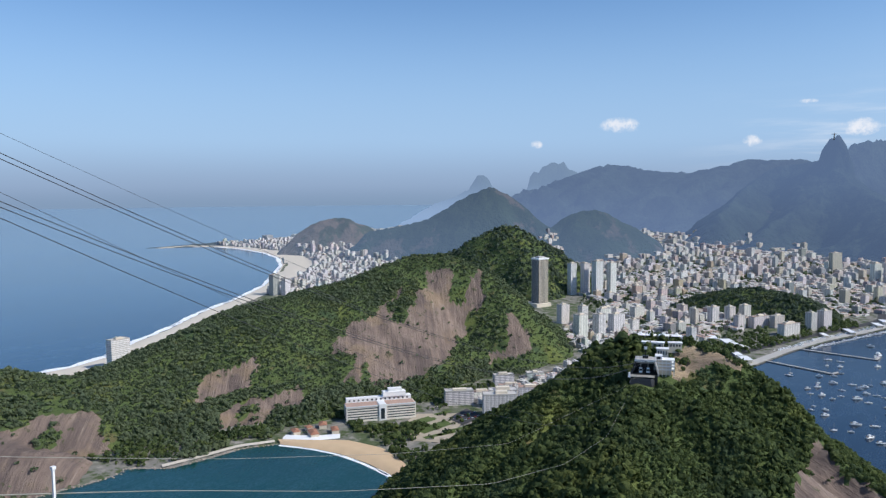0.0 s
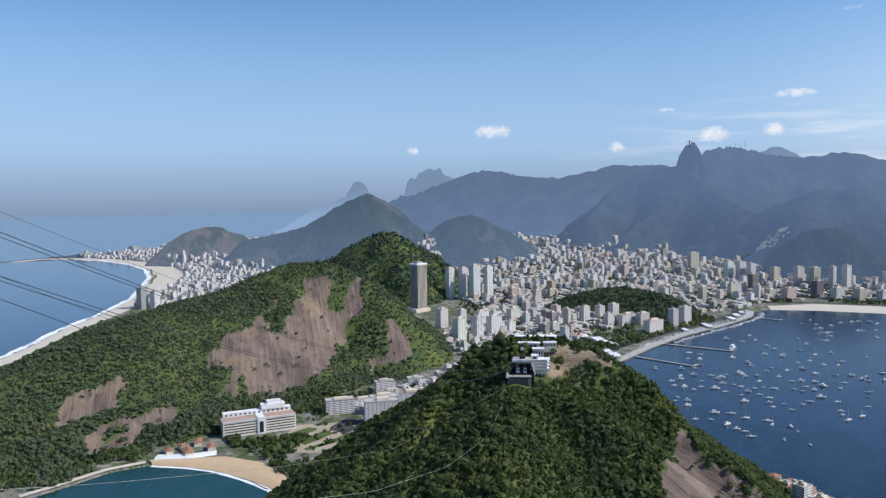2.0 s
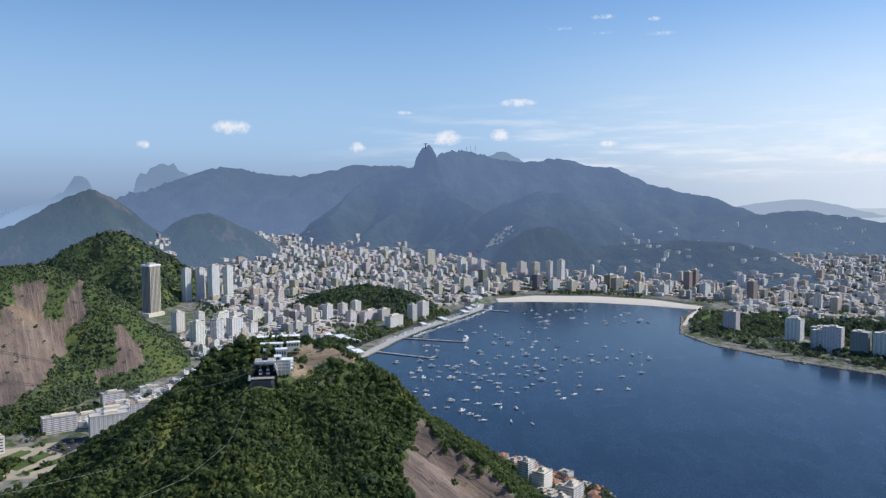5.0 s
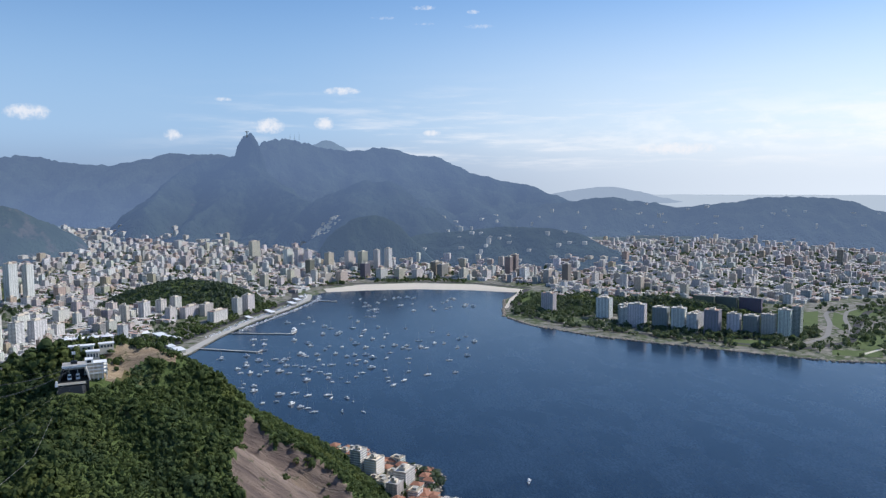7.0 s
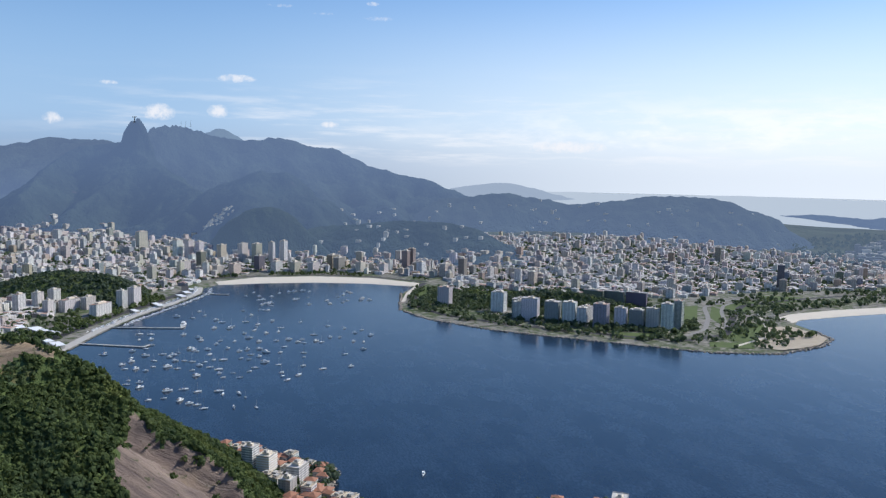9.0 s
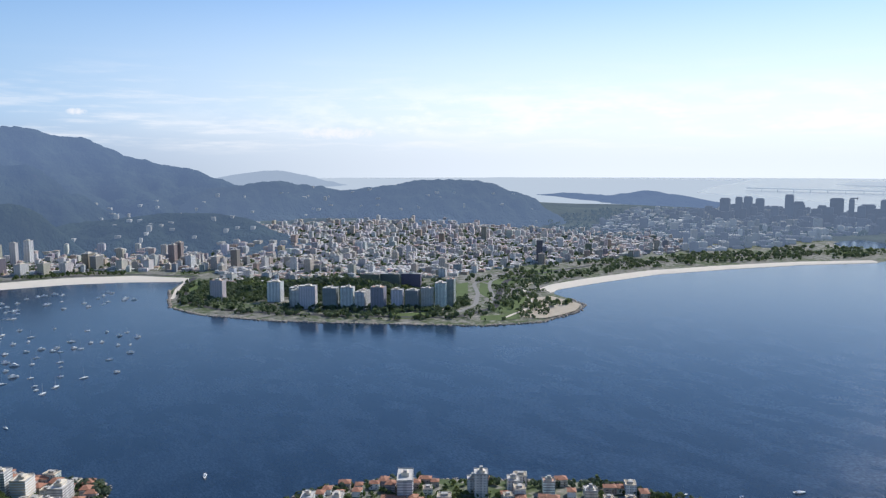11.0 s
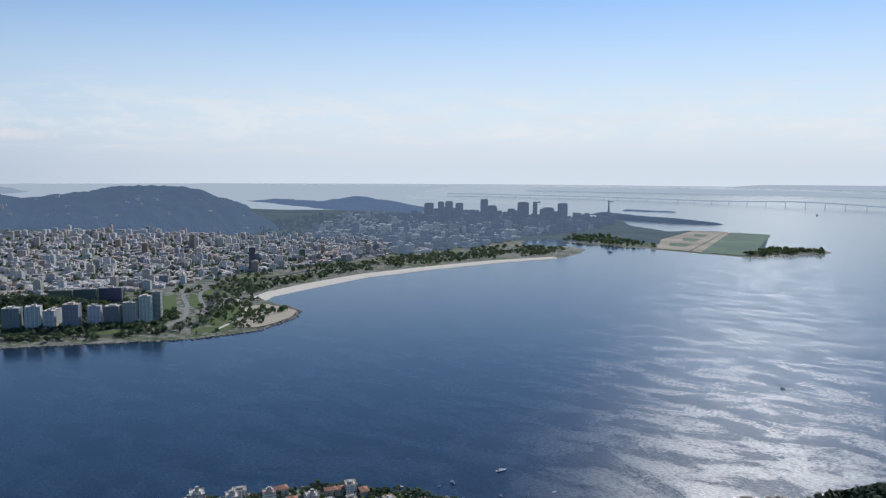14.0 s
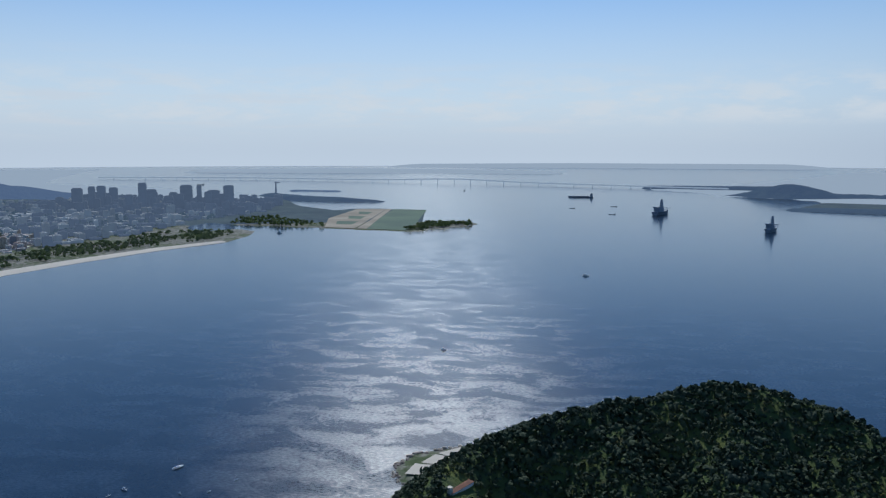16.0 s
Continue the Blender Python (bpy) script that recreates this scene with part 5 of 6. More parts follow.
for x, y, w, h in ((-2698, -997, 20, 117), (-2725, -956, 20, 117), (-2713, -905, 25, 128), (-2801, -880, 21, 116)):
    block(x, y, w * 1.4, w, h, -28, "white", "slim white residential tower with a shaded side", "residential_tower", "four white towers", bands=0)
for x, y, w, d, h in ((-1945, -694, 30, 24, 59), (-1985, -656, 26, 24, 58), (-2022, -620, 40, 22, 56), (-2150, -760, 24, 20, 50), (-2170, -705, 38, 18, 44),
                      (-2215, -680, 22, 20, 40), (-2250, -720, 36, 20, 36), (-2120, -810, 30, 22, 55), (-2290, -640, 40, 22, 38), (-2080, -590, 26, 18, 34)):
    block(x, y, w, d, h, -28, "white", "white apartment block with rows of balconies behind the wooded hill", group="blocks behind the wooded hill")
for x, y, w, d, h in ((-2366, -387, 24, 20, 45), (-2402, -351, 28, 20, 47), (-2310, -300, 60, 20, 32), (-2330, -255, 40, 18, 34), (-2232, -215, 62, 22, 30),
                      (-2322, -168, 24, 20, 50), (-2362, -138, 34, 22, 52), (-2270, -345, 30, 18, 28)):
    block(x, y, w, d, h, -32, "city", "pale apartment block near the harbour", group="blocks near the harbour")
block(-1112, -1468, 44, 22, 66, -8, "white", "striped white hotel tower at the beach's end", "hotel_tower", bands=16)
block(-2190, -1985, 30, 24, 78, -8, "grey", "tall grey and white tower beside the ocean beach", "hotel_tower", bands=0)
block(-2215, -1950, 26, 24, 62, -8, "white", "white tower beside the ocean beach", "hotel_tower")

# the point's row of tall blocks, facing the bay
POINT_ROW = [(-2166, 737, 44, 60), (-2050, 863, 46, 54), (-1900, 893, 52, 62), (-1858, 940, 44, 60), (-1828, 975, 40, 56), (-1818, 1022, 26, 44),
             (-1772, 1038, 42, 58), (-1752, 1085, 36, 54), (-1728, 1118, 40, 52), (-1710, 1154, 38, 58), (-1697, 1190, 34, 66), (-1700, 1226, 24, 74),
             (-1990, 900, 40, 42), (-1945, 880, 34, 46), (-1800, 1000, 30, 48)]
for x, y, w, h in POINT_ROW:
    block(x, y, w * 0.86, 20 + (x * 7 + y) % 13, h + (x * 3 + y) % 7 - 3, 46 + (x % 9) - 4, ("city", "white", "grey", "city")[int(x + y) % 4], "tall pale apartment block shaded towards the bay", group="blocks on the bay point", bands=0)
for i, (x, y) in enumerate(((-2083, 1191), (-2052, 1244), (-2017, 1301))):
    block(x, y, 62, 18, 46, 44, "tower", "long dark slab block behind the woods", group="dark slabs")

# taller blocks along the bay beach road and in the quarter behind the park
for x, y, w, h, m in ((-3122, 61, 26, 76, "tower"), (-3071, 277, 34, 62, "tower"), (-3400, 410, 26, 90, "city"), (-3053, 588, 50, 52, "brown"),
                      (-3030, 860, 30, 78, "brown"), (-3050, 890, 26, 84, "brown"), (-2900, 885, 40, 46, "white"), (-2800, 952, 60, 50, "city2"),
                      (-2775, 1014, 34, 72, "brown"), (-3007, 781, 28, 44, "white"), (-3360, 235, 40, 84, "city"), (-3345, 292, 40, 84, "city2"), (-3335, 352, 18, 90, "city"), (-3400, 150, 34, 76, "city2"), (-3560, -27, 38, 84, "white"), (-3550, 19, 30, 82, "city"), (-3540, 62, 28, 78, "white"), (-3880, -190, 52, 92, "city2"), (-3100, 571, 48, 58, "brown"),
                      (-3020, 2380, 34, 70, "brown"), (-2980, 2095, 40, 54, "brown"), (-2543, 1143, 16, 56, "white"), (-2500, 1180, 40, 52, "city2"),
                      (-2250, 2050, 44, 88, "tower"), (-2262, 2335, 34, 56, "tower"), (-2420, 2930, 46, 44, "tower"), (-2600, 1230, 30, 50, "city2"),
                      (-2990, 120, 40, 36, "city2"), (-3005, 180, 44, 40, "city2"), (-3040, 340, 46, 42, "city"), (-3035, 410, 40, 40, "city2"),
                      (-3020, 480, 46, 38, "city"), (-2985, 660, 40, 40, "city2"), (-2930, 740, 36, 38, "city"), (-3090, 0, 40, 44, "city2")):
    block(x, y, w, 24, h, -42, m, "tall block standing out of the city", "city_tower", "tall city blocks")


# long institute by the cove
def institute():
    b = thing("institute_building", -1082, -744, 4, 135, "long white institute with faded pink-brown roof terraces", "building")
    part("front_wing", cuboid(-62, -6, -14, 14, -4, 25), "warm", b)
    part("front_wing", cuboid(6, 58, -14, 14, -4, 25), "warm", b)
    part("entrance_block", cuboid(-6, 6, -16, 14, -4, 27), "paint", b, "white entrance block")
    part("portal", cuboid(-3.2, 3.2, -16.4, -15.9, 2, 20), "glass", b)
    part("rear_wing", cuboid(-58, 56, 14, 26, -4, 32), "paint", b)
    part("top_block", cuboid(6, 46, 12, 26, 32, 40), "paint", b)
    part("top_block", cuboid(16, 40, 15, 25, 40, 45), "paint", b)
    for x0, x1 in ((-61, -7), (7, 57)):
        part("roof_terrace", cuboid(x0, x1, -13, 13.6, 25, 25.3), "terrace", b, "faded pink-brown terrace")
        for k in range(5):
            part("window_band", cuboid(x0 + 1, x1 - 1, -14.25, -13.9, 2.7 + k * 4.4, 4.3 + k * 4.4), "glass", b)
        part("cornice", cuboid(x0 - 1.2, x1 + 1.2, -14.8, -14.0, 24.2, 26.0), "paint", b)
    for k in range(5):
        part("window_band", cuboid(-62.25, -61.9, -12, 12, 2.7 + k * 4.4, 4.3 + k * 4.4), "glass", b)
    for k in range(14):
        part("window", cuboid(-54 + k * 7.8, -51 + k * 7.8, 13.6, 14.4, 27.2, 29.8), "dark", b)


institute()
for x, y, w, d, h, a, lab in ((-1222, -668, 52, 20, 26, 40, "white school block with flat roof"), (-1262, -640, 40, 16, 18, 40, "low white school wing"),
                              (-1190, -570, 58, 24, 40, 35, "large white block shaded on its side"), (-1245, -590, 50, 22, 32, 35, "white block with flat roofs"),
                              (-1300, -560, 44, 20, 28, 30, "white block with flat roofs"), (-1385, -655, 40, 18, 22, 42, "white block under the rock face"),
                              (-1440, -610, 36, 16, 20, 36, "white block under the rock face"), (-1340, -620, 46, 14, 16, 38, "low white roofed wing"),
                              (-1600, -500, 46, 18, 22, 25, "white block between hills"), (-1690, -470, 40, 18, 26, 20, "white block between hills"),
                              (-1520, -540, 36, 16, 18, 30, "white block between hills")):
    block(x, y, w, d, h, a + 88, "white", lab, "school_block", tank=False)


def house(x, y, w, d, h, angle, roof="tile", wall="cream", label="small house with a red tiled roof", group="", z=None):
    z = ground_at(x, y) if z is None else z
    b = thing("house", x, y, z, angle, label, "house", group)
    part("wall", centred(w, d, -5, h), wall, b)
    if roof == "flat":
        part("parapet", ring_wall(w + 0.4, d + 0.4, h - 0.4, h + 0.9), "cream", b)
        part("roof_house", cuboid(-w * 0.2, w * 0.25, -d * 0.2, d * 0.2, h, h + 2.8), "concrete", b)
        part("roof", centred(w - 0.2, d - 0.2, h - 0.2, h + 0.1), "gravel", b)
    else:
        part("roof", hip_roof(w, d, h, min(w, d) * 0.28), roof, b, "red clay tile roof" if roof == "tile" else "")
    for sgn in (-1, 1):
        for k in range(max(1, int(h / 3.3))):
            for u in (-0.24, 0.24):
                part("window", cuboid(u * w - 0.7, u * w + 0.7, sgn * d / 2 - 0.12, sgn * d / 2 + 0.12, 1.1 + k * 3.2, 2.5 + k * 3.2), "glass", b)
    return b


ribbon("club_terrace", [(-909, -815), (-918, -790), (-934, -762), (-957, -738)], [(-926, -822), (-936, -796), (-950, -772), (-972, -748)], 1.2, 5.4, M["paint"],
       "white walled terrace above the cove beach", "terrace", 5.0)
for x, y, w, d, a in ((-948, -784, 30, 13, 50), (-940, -814, 20, 11, 55), (-978, -764, 22, 11, 45), (-990, -798, 20, 12, 40), (-966, -808, 14, 10, 60)):
    house(x, y, w, d, 6.5, a, label="white beach club house with red roof", group="beach club")
for x, y, w, d, h, a in ((-1010, -556, 22, 13, 14, 20), (-1030, -530, 16, 12, 12, 20), (-985, -540, 14, 10, 8, 25), (-1050, -510, 18, 12, 10, 15)):
    house(x, y, w, d, h, a, label="white house with orange tiled roof by the square", group="houses by the square")

# the peninsula's streets
KIT = []
for i, (w, d, h, roof, wall, lab) in enumerate(((12, 10, 7, "tile", "paint", "white house with a red tiled hip roof"), (15, 10, 8, "tile", "city2", "beige house with a red tiled roof"),
                                                (11, 11, 10, "flat", "white", "pale flat-roofed house on the peninsula"), (14, 12, 9, "tile", "city2", "weathered old house with a tiled roof"),
                                                (16, 13, 14, "flat", "white", "white flat-roofed walk-up block on a narrow street"), (10, 9, 6.5, "tile", "concrete", "grey rendered house with a red roof"))):
    KIT.append(house(-900 + i, 100, w, d, h, 0, roof, wall, lab, "houses on the peninsula"))
PENINSULA = [[(-1120, 40), (-1086, 92), (-1020, 146), (-985, 176), (-920, 158), (-860, 200), (-800, 200), (-760, 120), (-840, 60), (-940, 20), (-1040, 0)],
             [(-815, 330), (-812, 395), (-790, 470), (-718, 572), (-640, 672), (-545, 715), (-430, 740), (-430, 640), (-560, 560), (-640, 460), (-700, 340), (-740, 280)]]
used_first = [False] * len(KIT)
r = random.Random(5)
spots = []
for poly in PENINSULA:
    p = np.array(poly)
    xs, ys = jitter_grid(p[:, 0].min(), p[:, 0].max(), p[:, 1].min(), p[:, 1].max(), 13.5, np.random.default_rng(31))
    ok = inside(xs, ys, poly) & (shore(xs, ys) > 13) & (URCA.height(xs, ys) < 6)
    free = list(zip(xs[ok], ys[ok]))
    r.shuffle(free)
    spots += free[:125]
BIG = [(-1001, 78, 18, 16, 33, "white narrow apartment tower on the peninsula", "white"), (-992, 98, 22, 18, 27, "cream apartment block on the peninsula", "cream"),
       (-966, 134, 28, 18, 19, "white flat-roofed block on the peninsula", "city"), (-925, 116, 18, 16, 19, "grey block on the peninsula", "city2"),
       (-742, 468, 36, 18, 26, "large white apartment block by the bay", "city"), (-692, 542, 18, 16, 29, "white round-cornered tower by the bay", "city"),
       (-706, 541, 12, 14, 17, "white block with a blue wall", "white"), (-678, 580, 18, 14, 16, "white block by the bay", "white"),
       (-652, 613, 14, 14, 15, "white block by the bay", "white"), (-765, 390, 24, 12, 12, "low white block by the bay", "white"),
       (-783, 362, 20, 14, 14, "white villa with arched front by the bay", "white"), (-610, 640, 16, 14, 12, "pink block by the bay", "city2")]
for x, y, w, d, h, lab, m in BIG:
    block(x, y, w, d, h, -35, m, lab, group="blocks on the peninsula", bands=int(h / 3.2) if m == "cream" else 0)
for x, y in spots:
    if min(math.hypot(x - q[0], y - q[1]) for q in BIG) < 20:
        continue
    k = r.randrange(len(KIT))
    m = pose(x * S, y * S, ground_at(x, y) * S, 0, 0, -38 + r.choice((0, 90)) + r.uniform(-8, 8))
    if not used_first[k]:
        used_first[k] = True
        KIT[k].matrix_world = m
    else:
        copy_thing(KIT[k], m)
scatter_trees("point_fig_trees", [(-1045, 130), (-1023, 155), (-1000, 180), (-960, 190), (-930, 180), (-925, 158), (-965, 160), (-1000, 150), (-1030, 125)], 8.0, 6.5,
              "big dark trees at the peninsula's shore", 0.95, 61, 2, mat="hazed_dark_leaf")
scatter_trees("bay_shore_trees", [(-818, 340), (-822, 400), (-796, 488), (-722, 580), (-640, 682), (-545, 728), (-430, 758), (-430, 735), (-545, 705), (-640, 650), (-712, 560), (-786, 470), (-805, 395)], 8.0, 5.2,
              "dark trees along the peninsula's bay shore", 0.7, 62, 2, mat="hazed_dark_leaf")
scatter_trees("peninsula_trees", [(-1130, 30), (-1086, 100), (-985, 190), (-905, 172), (-860, 215), (-815, 330), (-812, 400), (-720, 580), (-640, 685), (-430, 760), (-430, 640),
                                  (-640, 460), (-740, 280), (-760, 120), (-940, 20)], 11, 4.4, "street and shore trees of the peninsula", 0.7, 33, 3)


# cable car station on the near hill
def prism(low, high, z0, z1):
    """A block between two four-cornered outlines."""
    bm = bmesh.new()
    v = [bm.verts.new((x, y, z0)) for x, y in low] + [bm.verts.new((x, y, z1)) for x, y in high]
    for f in ((3, 2, 1, 0), (4, 5, 6, 7), (0, 1, 5, 4), (1, 2, 6, 5), (2, 3, 7, 6), (3, 0, 4, 7)):
        bm.faces.new([v[i] for i in f])
    return bm


def hill_station():
    """The open dock faces the summit: a hollow between splayed cheeks under a pale roof edge, its shade put in as dark
    surfaces.
    """
    b = thing("cable_car_station", -830, -222, 194.5, 104, "dark open cable car dock framed in pale concrete", "station")
    b.matrix_world = b.matrix_world @ Matrix.Scale(1.02, 4)
    part("dock_floor", cuboid(-15, 13, -13, 10, -12, 0.4), "dark", b, "dock floor with dark painted shade")
    part("rear_wall", cuboid(-11, 11, 8.5, 10, 0.4, 14.2), "dark", b)
    for sgn in (-1, 1):
        part("cheek_wall", prism([(sgn * 13.4, -11), (sgn * 14.8, -11), (sgn * 12.8, 9), (sgn * 11.4, 9)], [(sgn * 8.6, -7), (sgn * 10.0, -7), (sgn * 10.0, 9), (sgn * 8.6, 9)], 0.4, 14.2),
             "dark" if sgn < 0 else "concrete", b, "splayed concrete side of the dock")
    part("roof", cuboid(-10.6, 10.6, -8.2, 10.4, 14.2, 15.6), "concrete", b, "pale grey roof slab")
    part("roof_edge", cuboid(-11, 11, -8.7, -8.2, 13.6, 15.9), "paint", b)
    part("dock_rim", cuboid(-16, 10, -14.6, -13, -1.6, 0.5, 0.4), "cream", b, "pale rim of the cabin dock")
    part("rim_end", cuboid(-17.5, -14.5, -15, -10, -2.4, 2.4, 0.7), "paint", b)
    part("footing", cuboid(-16, 7, -17, -14.2, -8, -4.2, 1.4), "stone", b)
    part("dock_apron", prism([(-15, -20), (8, -20), (11, -12), (-15, -12)], [(-15, -16), (6, -16), (10, -12), (-15, -12)], -16, -3.2), "dark", b, "dark sloping apron below the dock")
    for x in (-4.6, 3.0):
        c = part("docked_cabin", cuboid(x - 1.9, x + 1.9, -7.2, -3.0, 1.6, 6.6, 0.4), "paint", b, "white docked cabin")
        part("cabin_window", cuboid(x - 1.5, x + 1.5, -7.12, -6.7, 3.6, 5.4), "glass", c)
        part("hanger", cuboid(x - 0.3, x + 0.3, -5.4, -4.8, 6.5, 11.5), "concrete", c)
    part("cable_beam", cuboid(-9, 9, -5.8, -4.6, 11.4, 12.6), "concrete", b)
    part("mast", centred(0.9, 0.9, 15.4, 29), "dark", b)
    part("mast_head", centred(3.4, 2.4, 25.5, 28), "paint", b)
    part("sheave_house", cuboid(-3, 3, -1, 4, 15.5, 18.4), "dark", b)


def frame_building():
    """Open white three-storey frame beside the dock."""
    b = thing("terrace_building", -848, -206, 197, 104, "white open-framed three-storey building beside the cable car dock", "building")
    w, d = 22, 14
    part("core", centred(w * 0.7, d * 0.6, -6, 10), "cream", b)
    for k in range(4):
        part("floor_slab", centred(w, d, k * 3.6 - 0.3, k * 3.6 + 0.3), "paint", b)
        if k < 3:
            part("railing", ring_wall(w, d, k * 3.6 + 0.3, k * 3.6 + 1.2, 0.15), "paint", b)
    for i in range(6):
        for sy in (-1, 1):
            x = -w / 2 + 0.6 + i * (w - 1.2) / 5
            part("column", cuboid(x - 0.3, x + 0.3, sy * (d / 2 - 0.4) - 0.3, sy * (d / 2 - 0.4) + 0.3, -7, 11), "paint", b)
    part("roof_room", cuboid(-w / 2 + 1, -2, -d / 2 + 1, d / 2 - 1, 11.1, 15), "paint", b, "white roof room")
    part("dark_opening", cuboid(-w / 2 + 3, -4, -d / 2 + 0.8, -d / 2 + 1.2, 11.6, 14.2), "glass", b)


frame_building()
hill_station()


def white_pavilion(x, y, z, w, d, h, a, label):
    b = thing("pavilion", x, y, z, a, label, "pavilion", "hilltop pavilions")
    part("wall", centred(w * 0.9, d * 0.9, -6, h), "cream", b)
    part("roof", centred(w, d, h, h + 0.8), "paint", b, "white flat roof")
    for k in range(4):
        part("opening", cuboid(-w * 0.36 + k * w * 0.2, -w * 0.26 + k * w * 0.2, -d * 0.45 - 0.1, -d * 0.45 + 0.2, h * 0.25, h * 0.75), "glass", b)


white_pavilion(-868, -213, 207, 14, 10, 8, 104, "small white hilltop pavilion")
white_pavilion(-884, -228, 213, 26, 10, 5, 100, "long low white terrace building")
white_pavilion(-893, -205, 213, 16, 9, 5, 110, "white kiosk among the trees")


def tent(x, y, z, w, a):
    b = thing("tent_roof", x, y, z, a, "white peaked tent roof on the hilltop", "tent", "hilltop tents")
    bm = bmesh.new()
    base = [bm.verts.new((sx * w / 2, sy * w / 2, 3.5)) for sx, sy in ((-1, -1), (1, -1), (1, 1), (-1, 1))]
    mid = [bm.verts.new((sx * w / 5, sy * w / 5, 4.6)) for sx, sy in ((-1, -1), (1, -1), (1, 1), (-1, 1))]
    top = bm.verts.new((0, 0, 7.5))
    for i in range(4):
        j = (i + 1) % 4
        bm.faces.new((base[i], base[j], mid[j], mid[i]))
        bm.faces.new((mid[i], mid[j], top))
    part("membrane", bm, "paint", b)
    for sx, sy in ((-1, -1), (1, -1), (1, 1), (-1, 1)):
        part("pole", cuboid(sx * w / 2 - 0.15, sx * w / 2 + 0.15, sy * w / 2 - 0.15, sy * w / 2 + 0.15, -4, 3.6), "paint", b)


for x, y in ((-905, -236), (-909, -222), (-913, -208), (-902, -248)):
    tent(x, y, 219, 12, 100)

# cables from the summit down to the hilltop station
STATION_END = (-838, -223, 208)
for sx, sy, sz, dx, sag, rad in ((-100, -169, 403.6, 0, 25, 0.1), (-100, -169, 402.3, 1.2, 25, 0.1), (-99.5, -169, 393.0, 3.0, 30, 0.1), (-99.5, -169, 391.7, 4.2, 30, 0.1),
                                 (-100, -168.6, 407.9, 0.6, 20, 0.045), (-34.5, -58.6, 393.0, 3.6, 40, 0.035), (-34.5, -58.6, 395.0, 2.0, 38, 0.02)):
    a, b = np.array((sx, sy, sz)), np.array(STATION_END) + (0, dx, 0)
    u = np.linspace(-0.14, 1, 60)[:, None]
    line = a + (b - a) * u
    line[:, 2] -= 4 * sag * (u * (1 - u))[:, 0]
    tube("cable", line, rad, "cable", "taut steel cable strung between summit and hill", "cable")
for pts, rad in (([(-18, -70, 374), (-40, -80, 365), (-97, -115, 339), (-182, -141, 304), (-341, -168, 247), (-505, -191, 201), (-648, -206, 178), (-797, -229, 180), (-836, -226, 196)], 0.10),
                 ([(-20, -75, 377), (-45, -89, 366), (-104, -108, 344), (-192, -127, 315), (-363, -169, 261), (-561, -212, 218), (-767, -229, 190), (-836, -224, 198)], 0.05)):
    tube("slack_rope", smooth_line(smooth_line(pts, 9.0), 6.0), rad, "rope", "slack pale steel rope sagging down to the hill", "cable")
post = thing("post", -22.3, -34.6, 376, 0, "white painted post on the summit slope", "post")
part("shaft", centred(0.11, 0.11, 0, 5.6), "paint", post)
part("cap", centred(0.2, 0.2, 5.6, 5.75), "paint", post)
part("footing", centred(1.2, 1.2, -9, 0.1), "concrete", post)


# statue on the mountain: one plain shape with outstretched arms
def statue():
    bm = bmesh.new()
    box(bm, -6, 6, -6, 6, -14, 2, 1.5)
    box(bm, -3.6, 3.6, -3, 3, 2, 26, 0.9)
    box(bm, -15, 15, -1.7, 1.7, 22, 26, 0.3)
    box(bm, -1.9, 1.9, -1.8, 1.8, 26, 31, 0.4)
    bmesh.ops.scale(bm, vec=(S, S, S), verts=bm.verts)
    me = bpy.data.meshes.new("statue")
    bm.to_mesh(me)
    bm.free()
    me.materials.append(M["stone"])
    ob = new("statue", me)
    ob.matrix_world = pose(-5491 * S, -298 * S, (float(PEAK.height(-5491.0, -298.0)) + 6) * S, 0, 0, -90)
    tagged(ob, "grey stone statue on the mountain summit", "statue")


statue()
for x, y, h in ((-5880, 20, 34), (-5905, 55, 44), (-5840, -10, 26)):
    t = thing("antenna_mast", x, y, 704, 0, "thin mast on the mountain ridge", "mast", "ridge masts")
    part("mast", centred(2.2, 2.2, -8, h, 0.8), "dark", t)
    part("crossbar", centred(6, 1.0, h * 0.7, h * 0.7 + 1.5), "dark", t)


# boats
def hull(length, beam, height):
    bm = bmesh.new()
    rows = []
    for u in (0.0, 0.25, 0.55, 0.8, 0.95, 1.0):
        wide = beam / 2 * (0.85 + 0.15 * math.sin(u * math.pi)) * (1 - max(0, (u - 0.5) / 0.5) ** 2.2)
        x, sheer = (u - 0.5) * length, height * (0.85 + 0.35 * u * u)
        rows.append([bm.verts.new(c) for c in ((x, -wide, sheer), (x * 0.96, -wide * 0.6, -0.3), (x * 0.96, wide * 0.6, -0.3), (x, wide, sheer))])
    for a, b in zip(rows, rows[1:]):
        for i in range(4):
            j = (i + 1) % 4
            bm.faces.new((a[i], a[j], b[j], b[i]))
    bm.faces.new(rows[0])
    bm.faces.new(rows[-1][::-1])
    return bm


def sailing_boat(x, y, a, length=10.0):
    b = thing("sailing_boat", x, y, 0, a, "white moored sailing boat with bare mast", "boat", "boats moored in the bay")
    part("hull", hull(length, length * 0.3, 1.3), "paint", b)
    part("cabin", cuboid(-length * 0.2, length * 0.15, -length * 0.09, length * 0.09, 1.1, 2.1, 0.2), "paint", b)
    part("mast", centred(0.22, 0.22, 1, length * 1.2), "concrete", b)
    part("boom", cuboid(-length * 0.35, 0, -0.15, 0.15, 2.6, 2.95), "blue", b, "boom with furled blue sail")
    part("cockpit", cuboid(-length * 0.42, -length * 0.22, -length * 0.08, length * 0.08, 1.15, 1.3), "wood", b)
    return b


